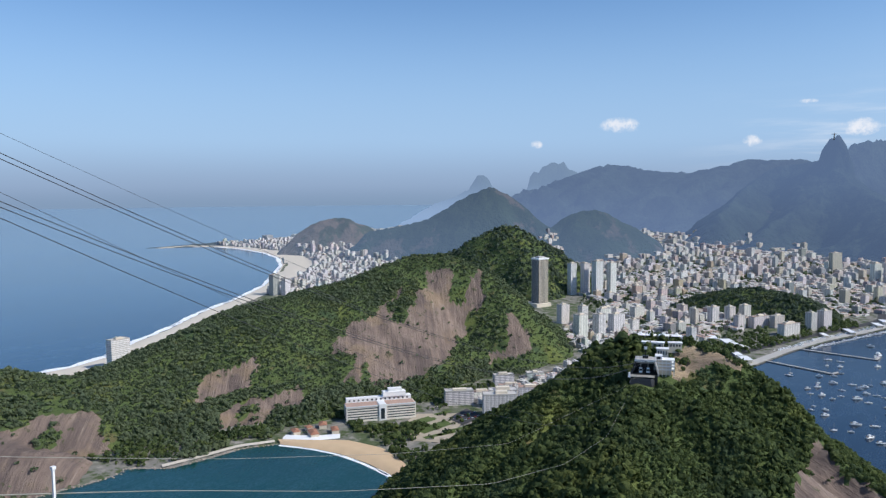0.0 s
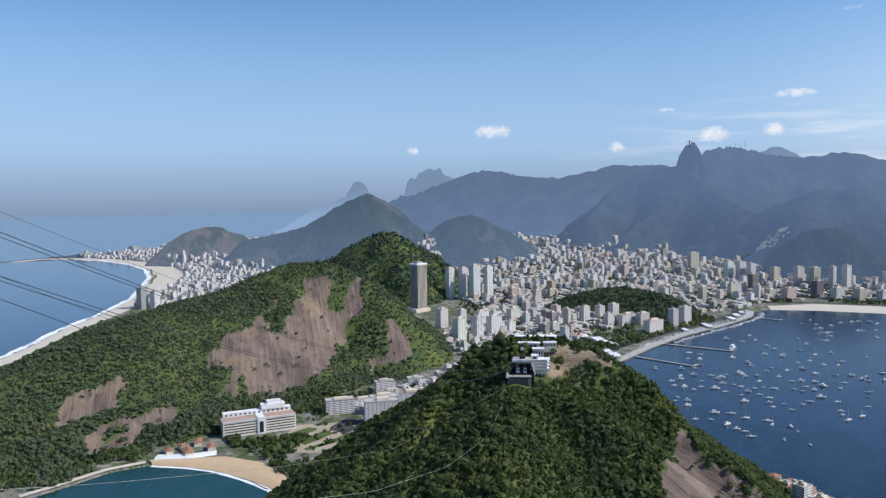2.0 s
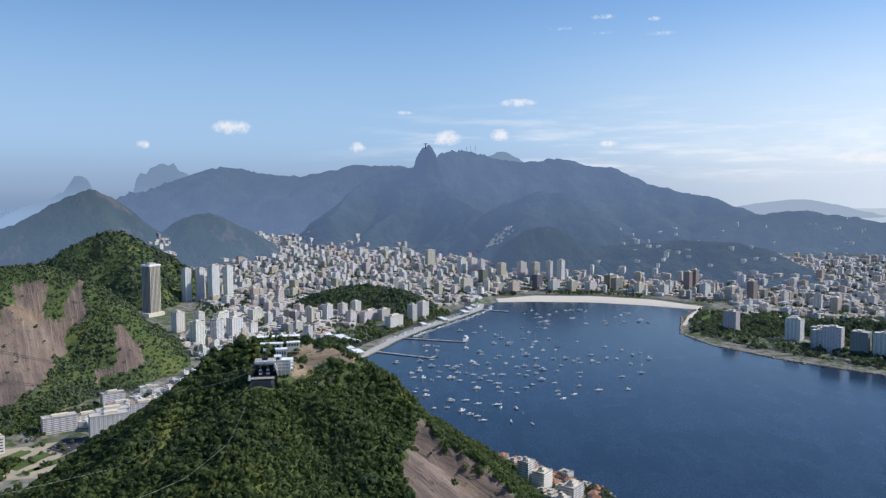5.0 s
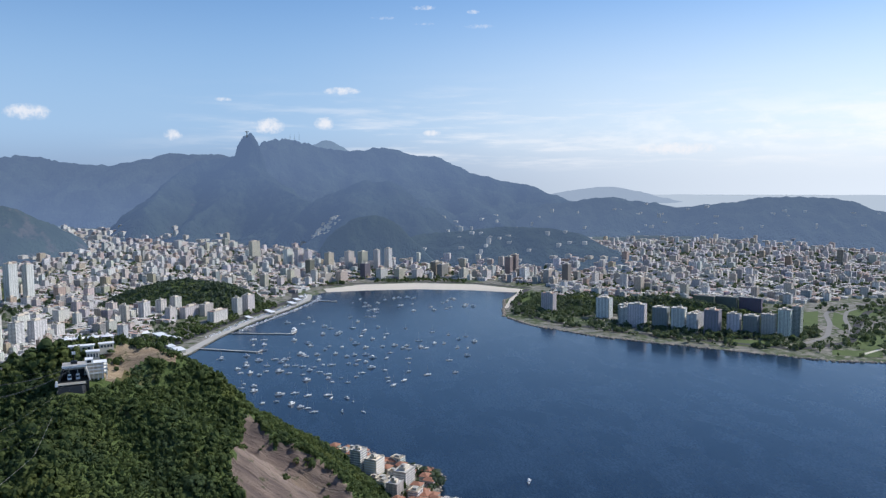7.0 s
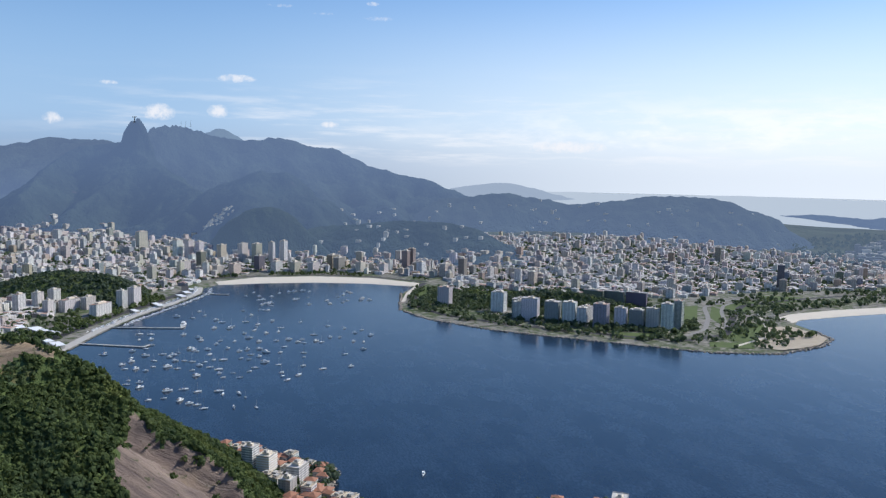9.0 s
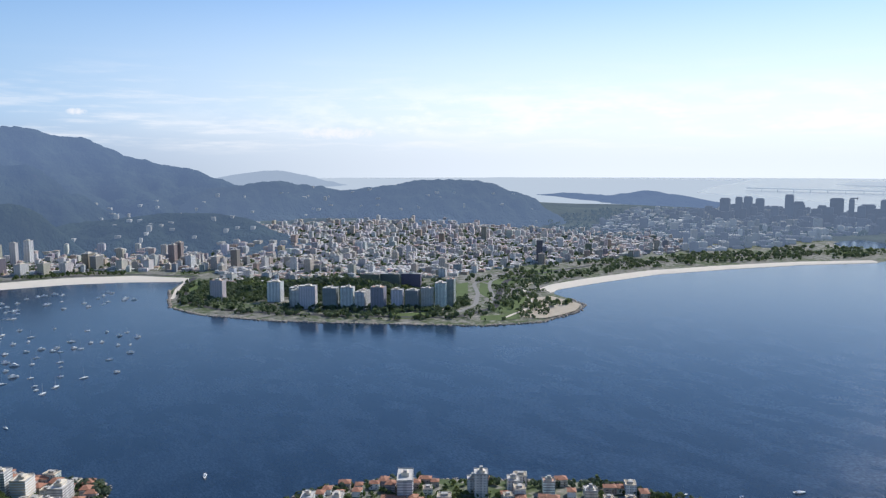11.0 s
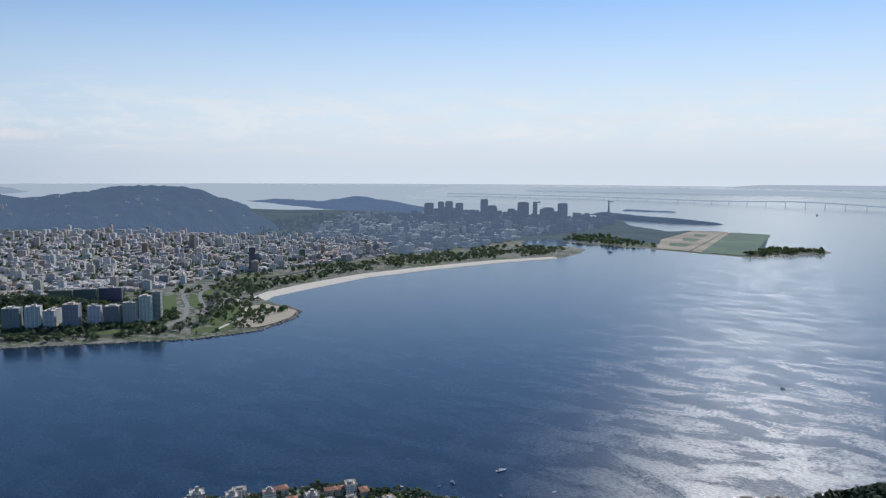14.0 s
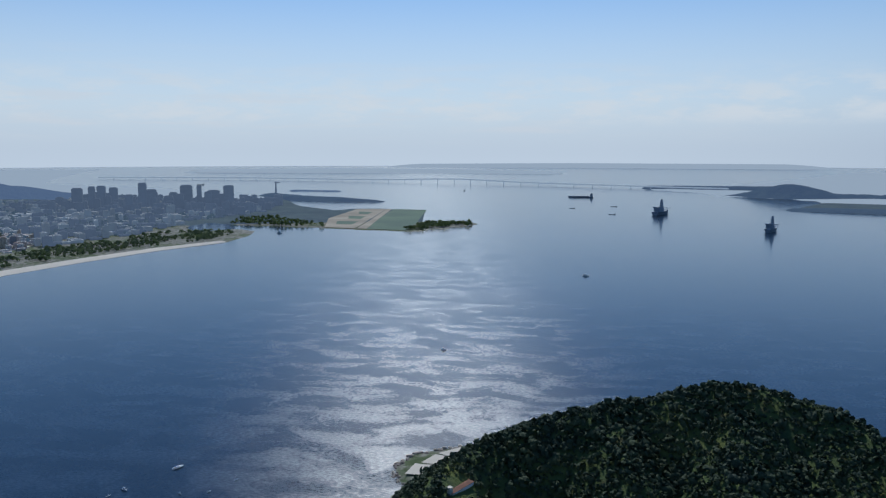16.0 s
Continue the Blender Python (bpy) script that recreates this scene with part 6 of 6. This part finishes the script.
def motor_boat(x, y, a, length=11.0, trim="blue"):
    b = thing("motor_boat", x, y, 0, a, "white moored motor boat with raised cabin", "boat", "boats moored in the bay")
    part("hull", hull(length, length * 0.34, 1.6), "paint", b)
    part("cabin", cuboid(-length * 0.28, length * 0.2, -length * 0.13, length * 0.13, 1.4, 3.3, 0.45), "paint", b)
    part("windscreen", cuboid(-length * 0.05, length * 0.2, -length * 0.125, length * 0.125, 2.2, 2.9, 0.1), "glass", b)
    part("bridge", cuboid(-length * 0.2, length * 0.05, -length * 0.1, length * 0.1, 3.3, 4.3, 0.2), "paint", b)
    part("canopy", cuboid(-length * 0.42, -length * 0.2, -length * 0.12, length * 0.12, 3.0, 3.2), trim, b)
    return b


MOORED_SOUTH = [(-1294, 111), (-1304, 75), (-1384, 89), (-1359, 98), (-1410, 55), (-1390, 61), (-1416, 19), (-1438, -4), (-1434, -32),
    (-1388, -37), (-1383, -62), (-1368, -10), (-1346, 5), (-1335, 17), (-1311, 27), (-1524, -102), (-1495, -104), (-1505, -82),
    (-1469, -80), (-1652, -122), (-1615, -114), (-1611, -94), (-1591, -75), (-1620, -62), (-1669, -62), (-1613, -35),
    (-1593, -16), (-1529, 19), (-1574, 12), (-1609, 26), (-1635, 37), (-1590, 46), (-1568, 62), (-1536, 61), (-1504, 67),
    (-1533, 87), (-1496, 97), (-1536, 118), (-1563, 132), (-1604, 155), (-1577, 180), (-1513, 178), (-1456, 183), (-1486, 177),
    (-1556, 227), (-1487, 208)]
MOORED_MIDDLE = [(-1631, 239), (-1670, 244), (-1522, 261), (-1528, 320), (-1636, 329), (-1672, 378), (-1748, 396), (-1816, 428),
    (-1759, 373), (-1811, 351), (-1882, 421), (-1768, 300), (-1766, 259), (-1782, 248), (-1805, 260), (-1853, 296),
    (-1784, 290), (-1813, 231), (-1807, 201), (-1738, 211), (-1685, 196), (-1695, 167), (-1659, 148), (-1729, 155),
    (-1639, 125), (-1679, 133), (-1652, 110), (-1754, 88), (-1719, 111), (-1731, 129), (-1646, 74), (-1651, 55), (-1701, 48),
    (-1753, 46), (-1753, 17), (-1767, 10), (-1740, 23), (-1879, 30), (-1851, 34), (-1802, 66), (-1837, 77), (-1824, 107),
    (-1852, 142), (-1807, 162), (-1900, 187), (-1942, 162)]
MOORED_NORTH = [(-1979, 169), (-2015, 178), (-2051, 217), (-1907, 135), (-1978, 105), (-2001, 111), (-2061, 91), (-2099, 77), (-1988, 68),
    (-2173, 50), (-2236, 38), (-2142, 18), (-2220, 155), (-2148, 171), (-2055, 150), (-2170, -22), (-1925, -4), (-1944, -78),
    (-1888, -76), (-1823, -71), (-1722, -81), (-1789, -83), (-1888, -102), (-1954, -104), (-1773, -110), (-1707, -108),
    (-1675, -106), (-1751, -165), (-1773, -165), (-1726, -47), (-1696, -33), (-1716, -25), (-1736, -15), (-1656, -3),
    (-1644, 12), (-1661, -21), (-2403, 227), (-2290, 414), (-1954, 229), (-1909, 218), (-2022, 288), (-1954, 348),
    (-1817, 329), (-1913, 383), (-1853, 397)]
first = [sailing_boat(-1294, 111, 20, 13), motor_boat(-1304, 75, 10, 11), motor_boat(-1384, 89, 30, 14, "wood"), sailing_boat(-1359, 98, 15, 9)]
r = random.Random(9)
afloat = (MOORED_SOUTH + MOORED_MIDDLE + MOORED_NORTH)[4:]
for i in range(34):
    afloat.append((r.uniform(-2560, -2180), r.uniform(180, 560)))
for x, y in afloat:
    m = pose(x * S, y * S, 0, 0, 0, 102 + r.gauss(0, 16)) @ Matrix.Scale(r.uniform(0.9, 1.4), 4)
    copy_thing(r.choice(first), m)
for x, y, k, s in ((-942, 295, 2, 1.0), (-557, 742, 0, 0.8), (-510, 790, 1, 0.8), (-480, 860, 0, 1.2), (-519, 772, 3, 0.6), (-441, 791, 1, 0.5), (-410, 802, 3, 0.6),
                   (-393, 838, 3, 0.6), (-530, 733, 3, 0.6), (48, 2457, 2, 1.5), (-1379, 3509, 2, 2.2), (-246, 1482, 1, 1.0), (-2042, -6, 2, 2.4)):
    copy_thing(first[k], pose(x * S, y * S, 0, 0, 0, 60 if k in (0, 3) else -20) @ Matrix.Scale(s, 4))
quay = smooth_line([(-2080, -150), (-2195, -102), (-2381, -8), (-2558, 64), (-2640, 74)], 8.5)
for i, (x, y) in enumerate(quay):
    copy_thing(first[(1, 2, 0, 1)[i % 4]], pose((x + r.uniform(-3, 10)) * S, (y + r.uniform(4, 14)) * S, 0, 0, 0, -60 + r.gauss(0, 15)) @ Matrix.Scale(r.uniform(0.8, 1.2), 4))


shore_rows = smooth_line([(-1990, -214), (-2200, -136), (-2385, -42), (-2560, 30), (-2680, 40)], 6.5)
for i, (x, y) in enumerate(shore_rows):
    copy_thing(first[(1, 2, 1)[i % 3]], pose((x + r.uniform(-6, 6)) * S, (y + r.uniform(-9, 3)) * S, 3.5 * S, 0, 0, -60 + r.gauss(0, 20)) @ Matrix.Scale(r.uniform(0.6, 1.0), 4))


# piers, quay and harbour sheds
def pier(x0, y0, x1, y1, hook):
    ln, a = math.hypot(x1 - x0, y1 - y0), math.degrees(math.atan2(y1 - y0, x1 - x0))
    b = thing("pier", x0, y0, 0, a, "long narrow stone pier in the harbour", "pier", "harbour piers")
    part("deck", cuboid(0, ln, -3, 3, 1.2, 2.2), "concrete", b)
    part("head", cuboid(ln - 6, ln, -3, hook, 1.2, 2.3), "concrete", b)
    for k in range(int(ln / 14)):
        part("pile", cuboid(4 + k * 14, 6 + k * 14, -2.4, 2.4, -3, 1.2), "stone", b)


pier(-2055, -190, -2002, -6, 26)
pier(-1880, -240, -1803, -84, 24)
pier(-2560, 52, -2520, 130, 10)
ribbon("quay", [(-1800, -246), (-1810, -242), (-2004, -188), (-2195, -117), (-2381, -22), (-2558, 50), (-2680, 58)],
       [(-1800, -262), (-1822, -262), (-2012, -208), (-2204, -138), (-2390, -44), (-2564, 26), (-2690, 30)], 2.6, 3.4, M["concrete"], "pale concrete quay of the harbour", "quay")
for x, y, w, d, h, a in ((-1835, -265, 46, 22, 8, 25), (-1880, -290, 34, 18, 7, 25), (-2010, -330, 70, 26, 9, 30), (-2060, -380, 60, 20, 9, 20), (-1985, -290, 40, 12, 6, 25),
                         (-2240, -130, 40, 14, 6, 22), (-2330, -75, 60, 16, 6, 22), (-2470, -10, 50, 18, 7, 20), (-2540, 5, 46, 18, 7, 15), (-2600, 20, 30, 14, 7, 10)):
    white_pavilion(x, y, ground_at(x, y), w, d, h, a, "low white harbour shed with flat roof")

# roads and lawns
def road(name, pts, width, z, mat, label, category="road"):
    p = smooth_line(pts, 15.0)
    ribbon(name, offset(p, width / 2), offset(p, -width / 2), z, z, M[mat], label, category, 15.0, cross=1)


road("bay_road", [(-1750, -330), (-1900, -300), (-2060, -236), (-2240, -160), (-2420, -70), (-2600, 0), (-2760, 0), (-2880, 60), (-2930, 250), (-2925, 470), (-2840, 670), (-2660, 830)], 22, 3.5, "asphalt",
     "dark asphalt avenue round the bay")
road("point_road", [(-2640, 820), (-2480, 730), (-2300, 680), (-2160, 650), (-2010, 690), (-1850, 810), (-1690, 980), (-1560, 1130), (-1600, 1300), (-1800, 1480), (-1960, 1640), (-2030, 1900), (-2060, 2200),
                    (-1990, 2560), (-1890, 2900), (-1760, 3250)], 20, 3.6, "asphalt", "asphalt parkway through the shore park")
road("park_path", [(-1480, 1230), (-1560, 1400), (-1720, 1520), (-1840, 1600), (-1900, 1760)], 9, 3.7, "pale_sand", "pale winding park path", "path")
road("park_road", [(-1575, 1112), (-1616, 1196), (-1669, 1287), (-1813, 1407), (-1966, 1507), (-2060, 1640), (-2090, 1850)], 13, 3.75, "lane", "pale concrete parkway lane")
road("park_road", [(-1690, 1370), (-1706, 1385), (-1874, 1499), (-1980, 1588), (-2070, 1760)], 11, 3.8, "lane", "pale concrete parkway lane")
PARK_LAWNS = [((-1982, 1444), (-2006, 1514), (-1776, 1294), (-1789, 1351)), ((-1981, 1547), (-1919, 1535), (-1811, 1409), (-1714, 1375)),
              ((-1691, 1041), (-1663, 1129), (-1628, 1002), (-1598, 1093)), ((-1539, 1202), (-1500, 1301), (-1494, 1167), (-1447, 1256)),
              ((-2122, 1853), (-2064, 1981), (-1978, 1765), (-1984, 1890))]
for k, (p0, p1, p2, p3) in enumerate(PARK_LAWNS):
    a, b = (p0, p2), (p1, p3)
    ribbon("lawn", a, b, 3.5 + k * 0.01, 3.5 + k * 0.01, M["grass"], "sunny green park lawn between the lanes", "lawn", 10.0)
ribbon("park_terrace", [(-1464, 1280), (-1419, 1306), (-1428, 1380), (-1448, 1452), (-1505, 1530)], [(-1549, 1344), (-1580, 1380), (-1620, 1420), (-1660, 1470), (-1650, 1550)], 3.6, 3.6,
       M["gravel"], "pale paved ground among the park trees", "terrace", 10.0)
ribbon("point_walk", [(-2255, 626), (-2426, 690), (-2545, 752), (-2625, 770)], [(-2262, 640), (-2430, 712), (-2560, 776), (-2640, 795)], 3.7, 3.7, M["pale_sand"], "pale shore walk round the point", "path", 8.0)
for pts in ([(-1500, 1280), (-1560, 1440), (-1650, 1520), (-1720, 1470), (-1600, 1260)], [(-1850, 1560), (-1960, 1720), (-2040, 1760), (-1990, 1560)],
            [(-2540, 790), (-2380, 700), (-2330, 740), (-2480, 820)], [(-1700, 1220), (-1780, 1340), (-1860, 1400), (-1840, 1280)]):
    half = len(pts) // 2
    ribbon("lawn", pts[:half + 1], [pts[0]] + pts[:half:-1] if len(pts) > 4 else [pts[0], pts[-1]], 3.45, 3.45, M["grass"], "bright green park lawn", "lawn", 10.0)
ribbon("square", [(-1000, -640), (-1060, -690), (-1130, -700)], [(-1020, -570), (-1090, -600), (-1180, -620)], 3.6, 3.6, M["gravel"], "pale gravel square before the institute", "square", 8.0)
ribbon("lawn", [(-1050, -655), (-1120, -640)], [(-1040, -632), (-1108, -618)], 3.9, 3.9, M["grass"], "clipped lawn strip in the square", "lawn", 5.0)
ribbon("lawn", [(-1075, -690), (-1126, -676)], [(-1064, -668), (-1116, -654)], 3.9, 3.9, M["grass"], "clipped lawn strip in the square", "lawn", 5.0)
for k, (x, y) in enumerate(((-1022, -618), (-1044, -606), (-1092, -672), (-1066, -604), (-1140, -668))):
    ribbon("lawn", [(x - 2, y - 8), (x - 34, y + 7)], [(x + 3, y + 1), (x - 29, y + 16)], 3.92, 3.92, M["grass"], "clipped lawn strip in the square", "lawn", 5.0)
scatter_trees("square_edge_trees", [(-1000, -640), (-1060, -690), (-1135, -702), (-1185, -622), (-1100, -598), (-1025, -566)], 13.0, 3.6, "small round trees dotted about the square", 0.4, 66)
ribbon("car_park", [(-1130, -640), (-1200, -640)], [(-1110, -600), (-1170, -590)], 4.1, 4.1, M["asphalt"], "dark asphalt yard between the school blocks", "yard", 8.0)


def car(x, y, a, mat):
    b = thing("parked_car", x, y, 4.15, a, "small parked car in the square", "car", "cars parked in the square")
    part("body", cuboid(-2.1, 2.1, -0.9, 0.9, 0.35, 0.95, 0.1), mat, b)
    part("cabin", cuboid(-1.2, 1.0, -0.8, 0.8, 0.95, 1.5, 0.25), "glass", b)
    for sx in (-1.3, 1.3):
        part("axle_wheels", cuboid(sx - 0.32, sx + 0.32, -0.92, 0.92, 0.0, 0.62, 0.1), "dark", b)
    return b


cars = [car(-1135, -632, 35, "paint"), car(-1142, -628, 35, "dark"), car(-1149, -624, 35, "red"), car(-1156, -620, 35, "blue")]
for i in range(34):
    copy_thing(cars[i % 4], pose((-1128 - (i % 17) * 3.6) * S, (-636 + (i % 17) * 1.3 + (i // 17) * 22) * S, 4.15 * S, 0, 0, 110 + r.gauss(0, 3)))

# surf on the beaches and rocks along the shores
ribbon("ocean_surf", offset(BEACH_OCEAN[:-2], 20), offset(BEACH_OCEAN[:-2], 0), 0.12, 0.35, M["foam"], "white surf breaking along the ocean beach", "surf", 9.0, 9.0)
ribbon("cove_surf", offset(BEACH_COVE, -7), offset(BEACH_COVE, -1), 0.12, 0.3, M["foam"], "white wash on the cove beach", "surf", 4.0, 3.0)


def rocks(name, line, pitch, size, label, seed, mat="stone", spread=6.0):
    g = np.random.default_rng(seed)
    p = along(line, pitch)
    x, y = p[:, 0] + g.normal(0, spread, len(p)), p[:, 1] + g.normal(0, spread, len(p))
    canopy(name, x, y, np.full(len(x), 0.4), size * g.uniform(0.5, 1.4, len(x)), BOULDERS, label, mat, "rocks")


rocks("cove_rocks", [(-560, -1000), (-590, -940), (-679, -918), (-710, -930), (-739, -878), (-788, -862), (-853, -847), (-893, -815)], 2.4, 1.5, "pale boulders at the foot of the rocky hill", 3, spread=2.2)
rocks("point_rocks", [(-2440, 680), (-2285, 632), (-2141, 593), (-1985, 630), (-1803, 750), (-1640, 925), (-1520, 1060), (-1450, 1140), (-1401, 1280), (-1440, 1450), (-1500, 1538), (-1589, 1572)],
      4.0, 3.6, "pale rubble sea wall round the point", 4, spread=3.0)
rocks("peninsula_rocks", [(-1140, 45), (-1094, 105), (-1015, 160), (-985, 190), (-920, 170), (-850, 220), (-815, 330), (-826, 390), (-800, 490), (-724, 585), (-640, 690), (-540, 735), (-420, 770)], 5.0, 2.2,
      "low rubble sea wall of the peninsula", 5, spread=2.0)
rocks("fort_rocks", [(-150, 800), (-195, 862), (-214, 905), (-195, 955), (-140, 985), (-60, 985), (120, 1010), (330, 1010)], 4.0, 3.0, "rocks along the fort shore", 6, spread=3.0)
ribbon("shore_walk", [(-735, -884), (-790, -866), (-853, -850), (-896, -818)], [(-741, -893), (-795, -876), (-859, -859), (-904, -826)], 2.6, 2.8, M["pale_sand"],
       "pale stone walk along the cove shore", "path", 5.0)

# courts at the fort
for pts in (((-194, 881), (-188, 914), (-162, 911), (-167, 879)), ((-181, 918), (-168, 947), (-148, 942), (-151, 913)), ((-165, 951), (-139, 977), (-133, 962), (-145, 941))):
    ribbon("sports_court", [pts[0], pts[1]], [pts[3], pts[2]], 3.9, 3.9, M["pale_sand"], "pale sports court on the fort shore", "court", 6.0, cross=2)
fort = thing("barracks", -114, 800, 21, 62, "narrow barracks with a red roof below the fort hill", "building")
part("wall", centred(40, 7, -4, 8), "paint", fort)
part("roof", hip_roof(40, 7, 8, 3), "tile", fort, "red tiled roof")
part("tower", cuboid(-22, -17, -2.5, 2.5, -4, 15), "cream", fort)

# airport, its ground materials with haze glow painted in
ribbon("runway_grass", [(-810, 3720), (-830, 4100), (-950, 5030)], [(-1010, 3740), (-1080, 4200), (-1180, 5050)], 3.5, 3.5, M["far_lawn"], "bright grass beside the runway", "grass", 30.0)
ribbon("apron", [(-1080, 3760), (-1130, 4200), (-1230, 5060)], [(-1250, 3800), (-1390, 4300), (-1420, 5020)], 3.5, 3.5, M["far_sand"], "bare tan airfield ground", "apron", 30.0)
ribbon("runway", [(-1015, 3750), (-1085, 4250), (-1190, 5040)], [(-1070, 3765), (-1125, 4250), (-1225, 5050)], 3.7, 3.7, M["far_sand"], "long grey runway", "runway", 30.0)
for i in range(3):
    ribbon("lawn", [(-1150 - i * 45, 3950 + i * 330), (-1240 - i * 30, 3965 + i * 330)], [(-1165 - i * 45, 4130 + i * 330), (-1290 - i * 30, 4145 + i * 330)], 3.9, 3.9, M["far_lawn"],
           "grass plot on the airfield under painted haze", "grass", 30.0)
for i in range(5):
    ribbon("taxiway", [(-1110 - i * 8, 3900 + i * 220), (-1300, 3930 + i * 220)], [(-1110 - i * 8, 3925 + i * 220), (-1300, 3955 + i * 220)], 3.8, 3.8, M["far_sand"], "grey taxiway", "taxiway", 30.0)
scatter_trees("island_trees", [(-830, 3720), (-750, 3750), (-690, 3860), (-530, 4000), (-510, 4110), (-570, 4210), (-780, 4080)], 20, 10, "trees and low walls on the naval island", 0.85, 41, 4)
scatter_trees("airport_trees", [(-1480, 3820), (-1250, 3790), (-1300, 3900), (-1500, 4100), (-1700, 4300), (-1900, 4200), (-1800, 3900)], 30, 11, "dark trees before the airport", 0.8, 42, 10)


# far downtown, islands and bridge with haze glow painted in, and ships
def downtown():
    spots = [(-3058, 4405, 60, 156), (-3007, 4479, 40, 163), (-2955, 4502, 50, 167), (-2889, 4531, 50, 156), (-2730, 4601, 50, 184), (-2690, 4640, 60, 140), (-2665, 4630, 39, 125), (-2484, 4709, 76, 167),
             (-2411, 4742, 31, 163), (-2329, 4778, 80, 132), (-2197, 4723, 66, 167), (-2751, 4478, 46, 115), (-2534, 4574, 57, 103), (-2009, 4491, 45, 47), (-2560, 4680, 50, 120), (-2260, 4750, 50, 110),
             (-2860, 4420, 44, 108), (-2920, 4400, 40, 92), (-2620, 4540, 38, 96), (-2450, 4560, 46, 118), (-2380, 4600, 36, 90), (-2300, 4640, 44, 128), (-2230, 4620, 34, 86), (-2140, 4560, 40, 72)]
    for x, y, w, h in spots:
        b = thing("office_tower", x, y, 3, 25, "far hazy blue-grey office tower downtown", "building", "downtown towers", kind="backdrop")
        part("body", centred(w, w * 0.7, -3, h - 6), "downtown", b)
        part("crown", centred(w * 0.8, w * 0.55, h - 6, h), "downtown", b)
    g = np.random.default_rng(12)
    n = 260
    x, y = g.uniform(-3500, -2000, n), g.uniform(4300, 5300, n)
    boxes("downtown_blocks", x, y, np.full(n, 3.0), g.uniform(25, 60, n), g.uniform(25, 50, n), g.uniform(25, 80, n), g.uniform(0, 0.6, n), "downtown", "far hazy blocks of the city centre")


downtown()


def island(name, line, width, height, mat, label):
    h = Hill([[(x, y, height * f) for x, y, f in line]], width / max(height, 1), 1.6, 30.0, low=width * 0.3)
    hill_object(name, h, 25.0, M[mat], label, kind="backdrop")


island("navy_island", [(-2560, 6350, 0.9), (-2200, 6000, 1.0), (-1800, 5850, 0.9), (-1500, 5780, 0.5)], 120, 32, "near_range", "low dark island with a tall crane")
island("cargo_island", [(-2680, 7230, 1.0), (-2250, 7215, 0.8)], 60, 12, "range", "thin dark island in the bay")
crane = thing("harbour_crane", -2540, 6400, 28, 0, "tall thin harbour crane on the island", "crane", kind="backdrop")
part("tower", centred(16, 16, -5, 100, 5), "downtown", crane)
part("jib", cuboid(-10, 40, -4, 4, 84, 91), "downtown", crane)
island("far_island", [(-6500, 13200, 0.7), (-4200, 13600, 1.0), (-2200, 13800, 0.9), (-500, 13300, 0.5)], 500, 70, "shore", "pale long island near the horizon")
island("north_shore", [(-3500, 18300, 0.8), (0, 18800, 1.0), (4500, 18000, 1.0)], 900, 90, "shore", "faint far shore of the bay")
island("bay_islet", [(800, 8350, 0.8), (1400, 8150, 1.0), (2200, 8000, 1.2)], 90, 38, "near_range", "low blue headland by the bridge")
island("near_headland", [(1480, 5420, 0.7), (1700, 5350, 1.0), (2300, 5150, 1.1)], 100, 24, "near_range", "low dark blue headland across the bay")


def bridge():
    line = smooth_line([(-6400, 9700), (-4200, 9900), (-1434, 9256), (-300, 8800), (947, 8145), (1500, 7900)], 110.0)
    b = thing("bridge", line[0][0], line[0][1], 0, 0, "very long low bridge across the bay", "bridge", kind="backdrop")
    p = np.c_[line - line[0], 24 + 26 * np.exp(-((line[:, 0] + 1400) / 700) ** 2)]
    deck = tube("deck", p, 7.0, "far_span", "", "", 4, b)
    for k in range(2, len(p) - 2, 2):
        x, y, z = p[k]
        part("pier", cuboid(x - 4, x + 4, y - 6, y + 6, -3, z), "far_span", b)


bridge()


def drill_ship(x, y, a, length):
    b = thing("drill_ship", x, y, 0, a, "dark drill ship with a tall derrick at anchor", "ship", "ships at anchor")
    part("hull", hull(length, length * 0.3, length * 0.14), "steel", b)
    part("deckhouse", cuboid(-length * 0.36, -length * 0.16, -length * 0.11, length * 0.11, length * 0.12, length * 0.27), "steel", b)
    part("derrick", centred(length * 0.14, length * 0.14, length * 0.12, length * 0.56, length * 0.045), "steel", b)
    part("helideck", cuboid(length * 0.3, length * 0.46, -length * 0.12, length * 0.12, length * 0.22, length * 0.24), "steel", b)
    for sx in (-0.06, 0.16):
        part("crane", cuboid(sx * length - 1.5, sx * length + 1.5, length * 0.08, length * 0.1, length * 0.1, length * 0.3), "steel", b)
    part("bridge_deck", cuboid(-length * 0.4, -length * 0.3, -length * 0.14, length * 0.14, length * 0.27, length * 0.3), "steel", b)


drill_ship(546, 4936, 55, 170)
drill_ship(969, 3987, 60, 140)


def cargo_ship(x, y, a, length):
    b = thing("cargo_ship", x, y, 0, a, "low dark cargo ship at anchor far out", "ship", "ships at anchor")
    part("hull", hull(length, length * 0.14, length * 0.055), "steel", b)
    part("deckhouse", cuboid(-length * 0.46, -length * 0.36, -length * 0.06, length * 0.06, length * 0.05, length * 0.15), "steel", b)
    part("funnel", cuboid(-length * 0.44, -length * 0.41, -length * 0.02, length * 0.02, length * 0.15, length * 0.19), "steel", b)
    part("hatch", cuboid(-length * 0.3, length * 0.3, -length * 0.05, length * 0.05, length * 0.05, length * 0.065), "steel", b)


for x, y, a, ln in ((72, 6606, 180, 210), (-1, 5366, 170, 40), (245, 4885, 160, 46), (290, 5579, 175, 46), (-1042, 7523, 90, 80), (-4200, 8300, 180, 90)):
    cargo_ship(x, y, a, ln)
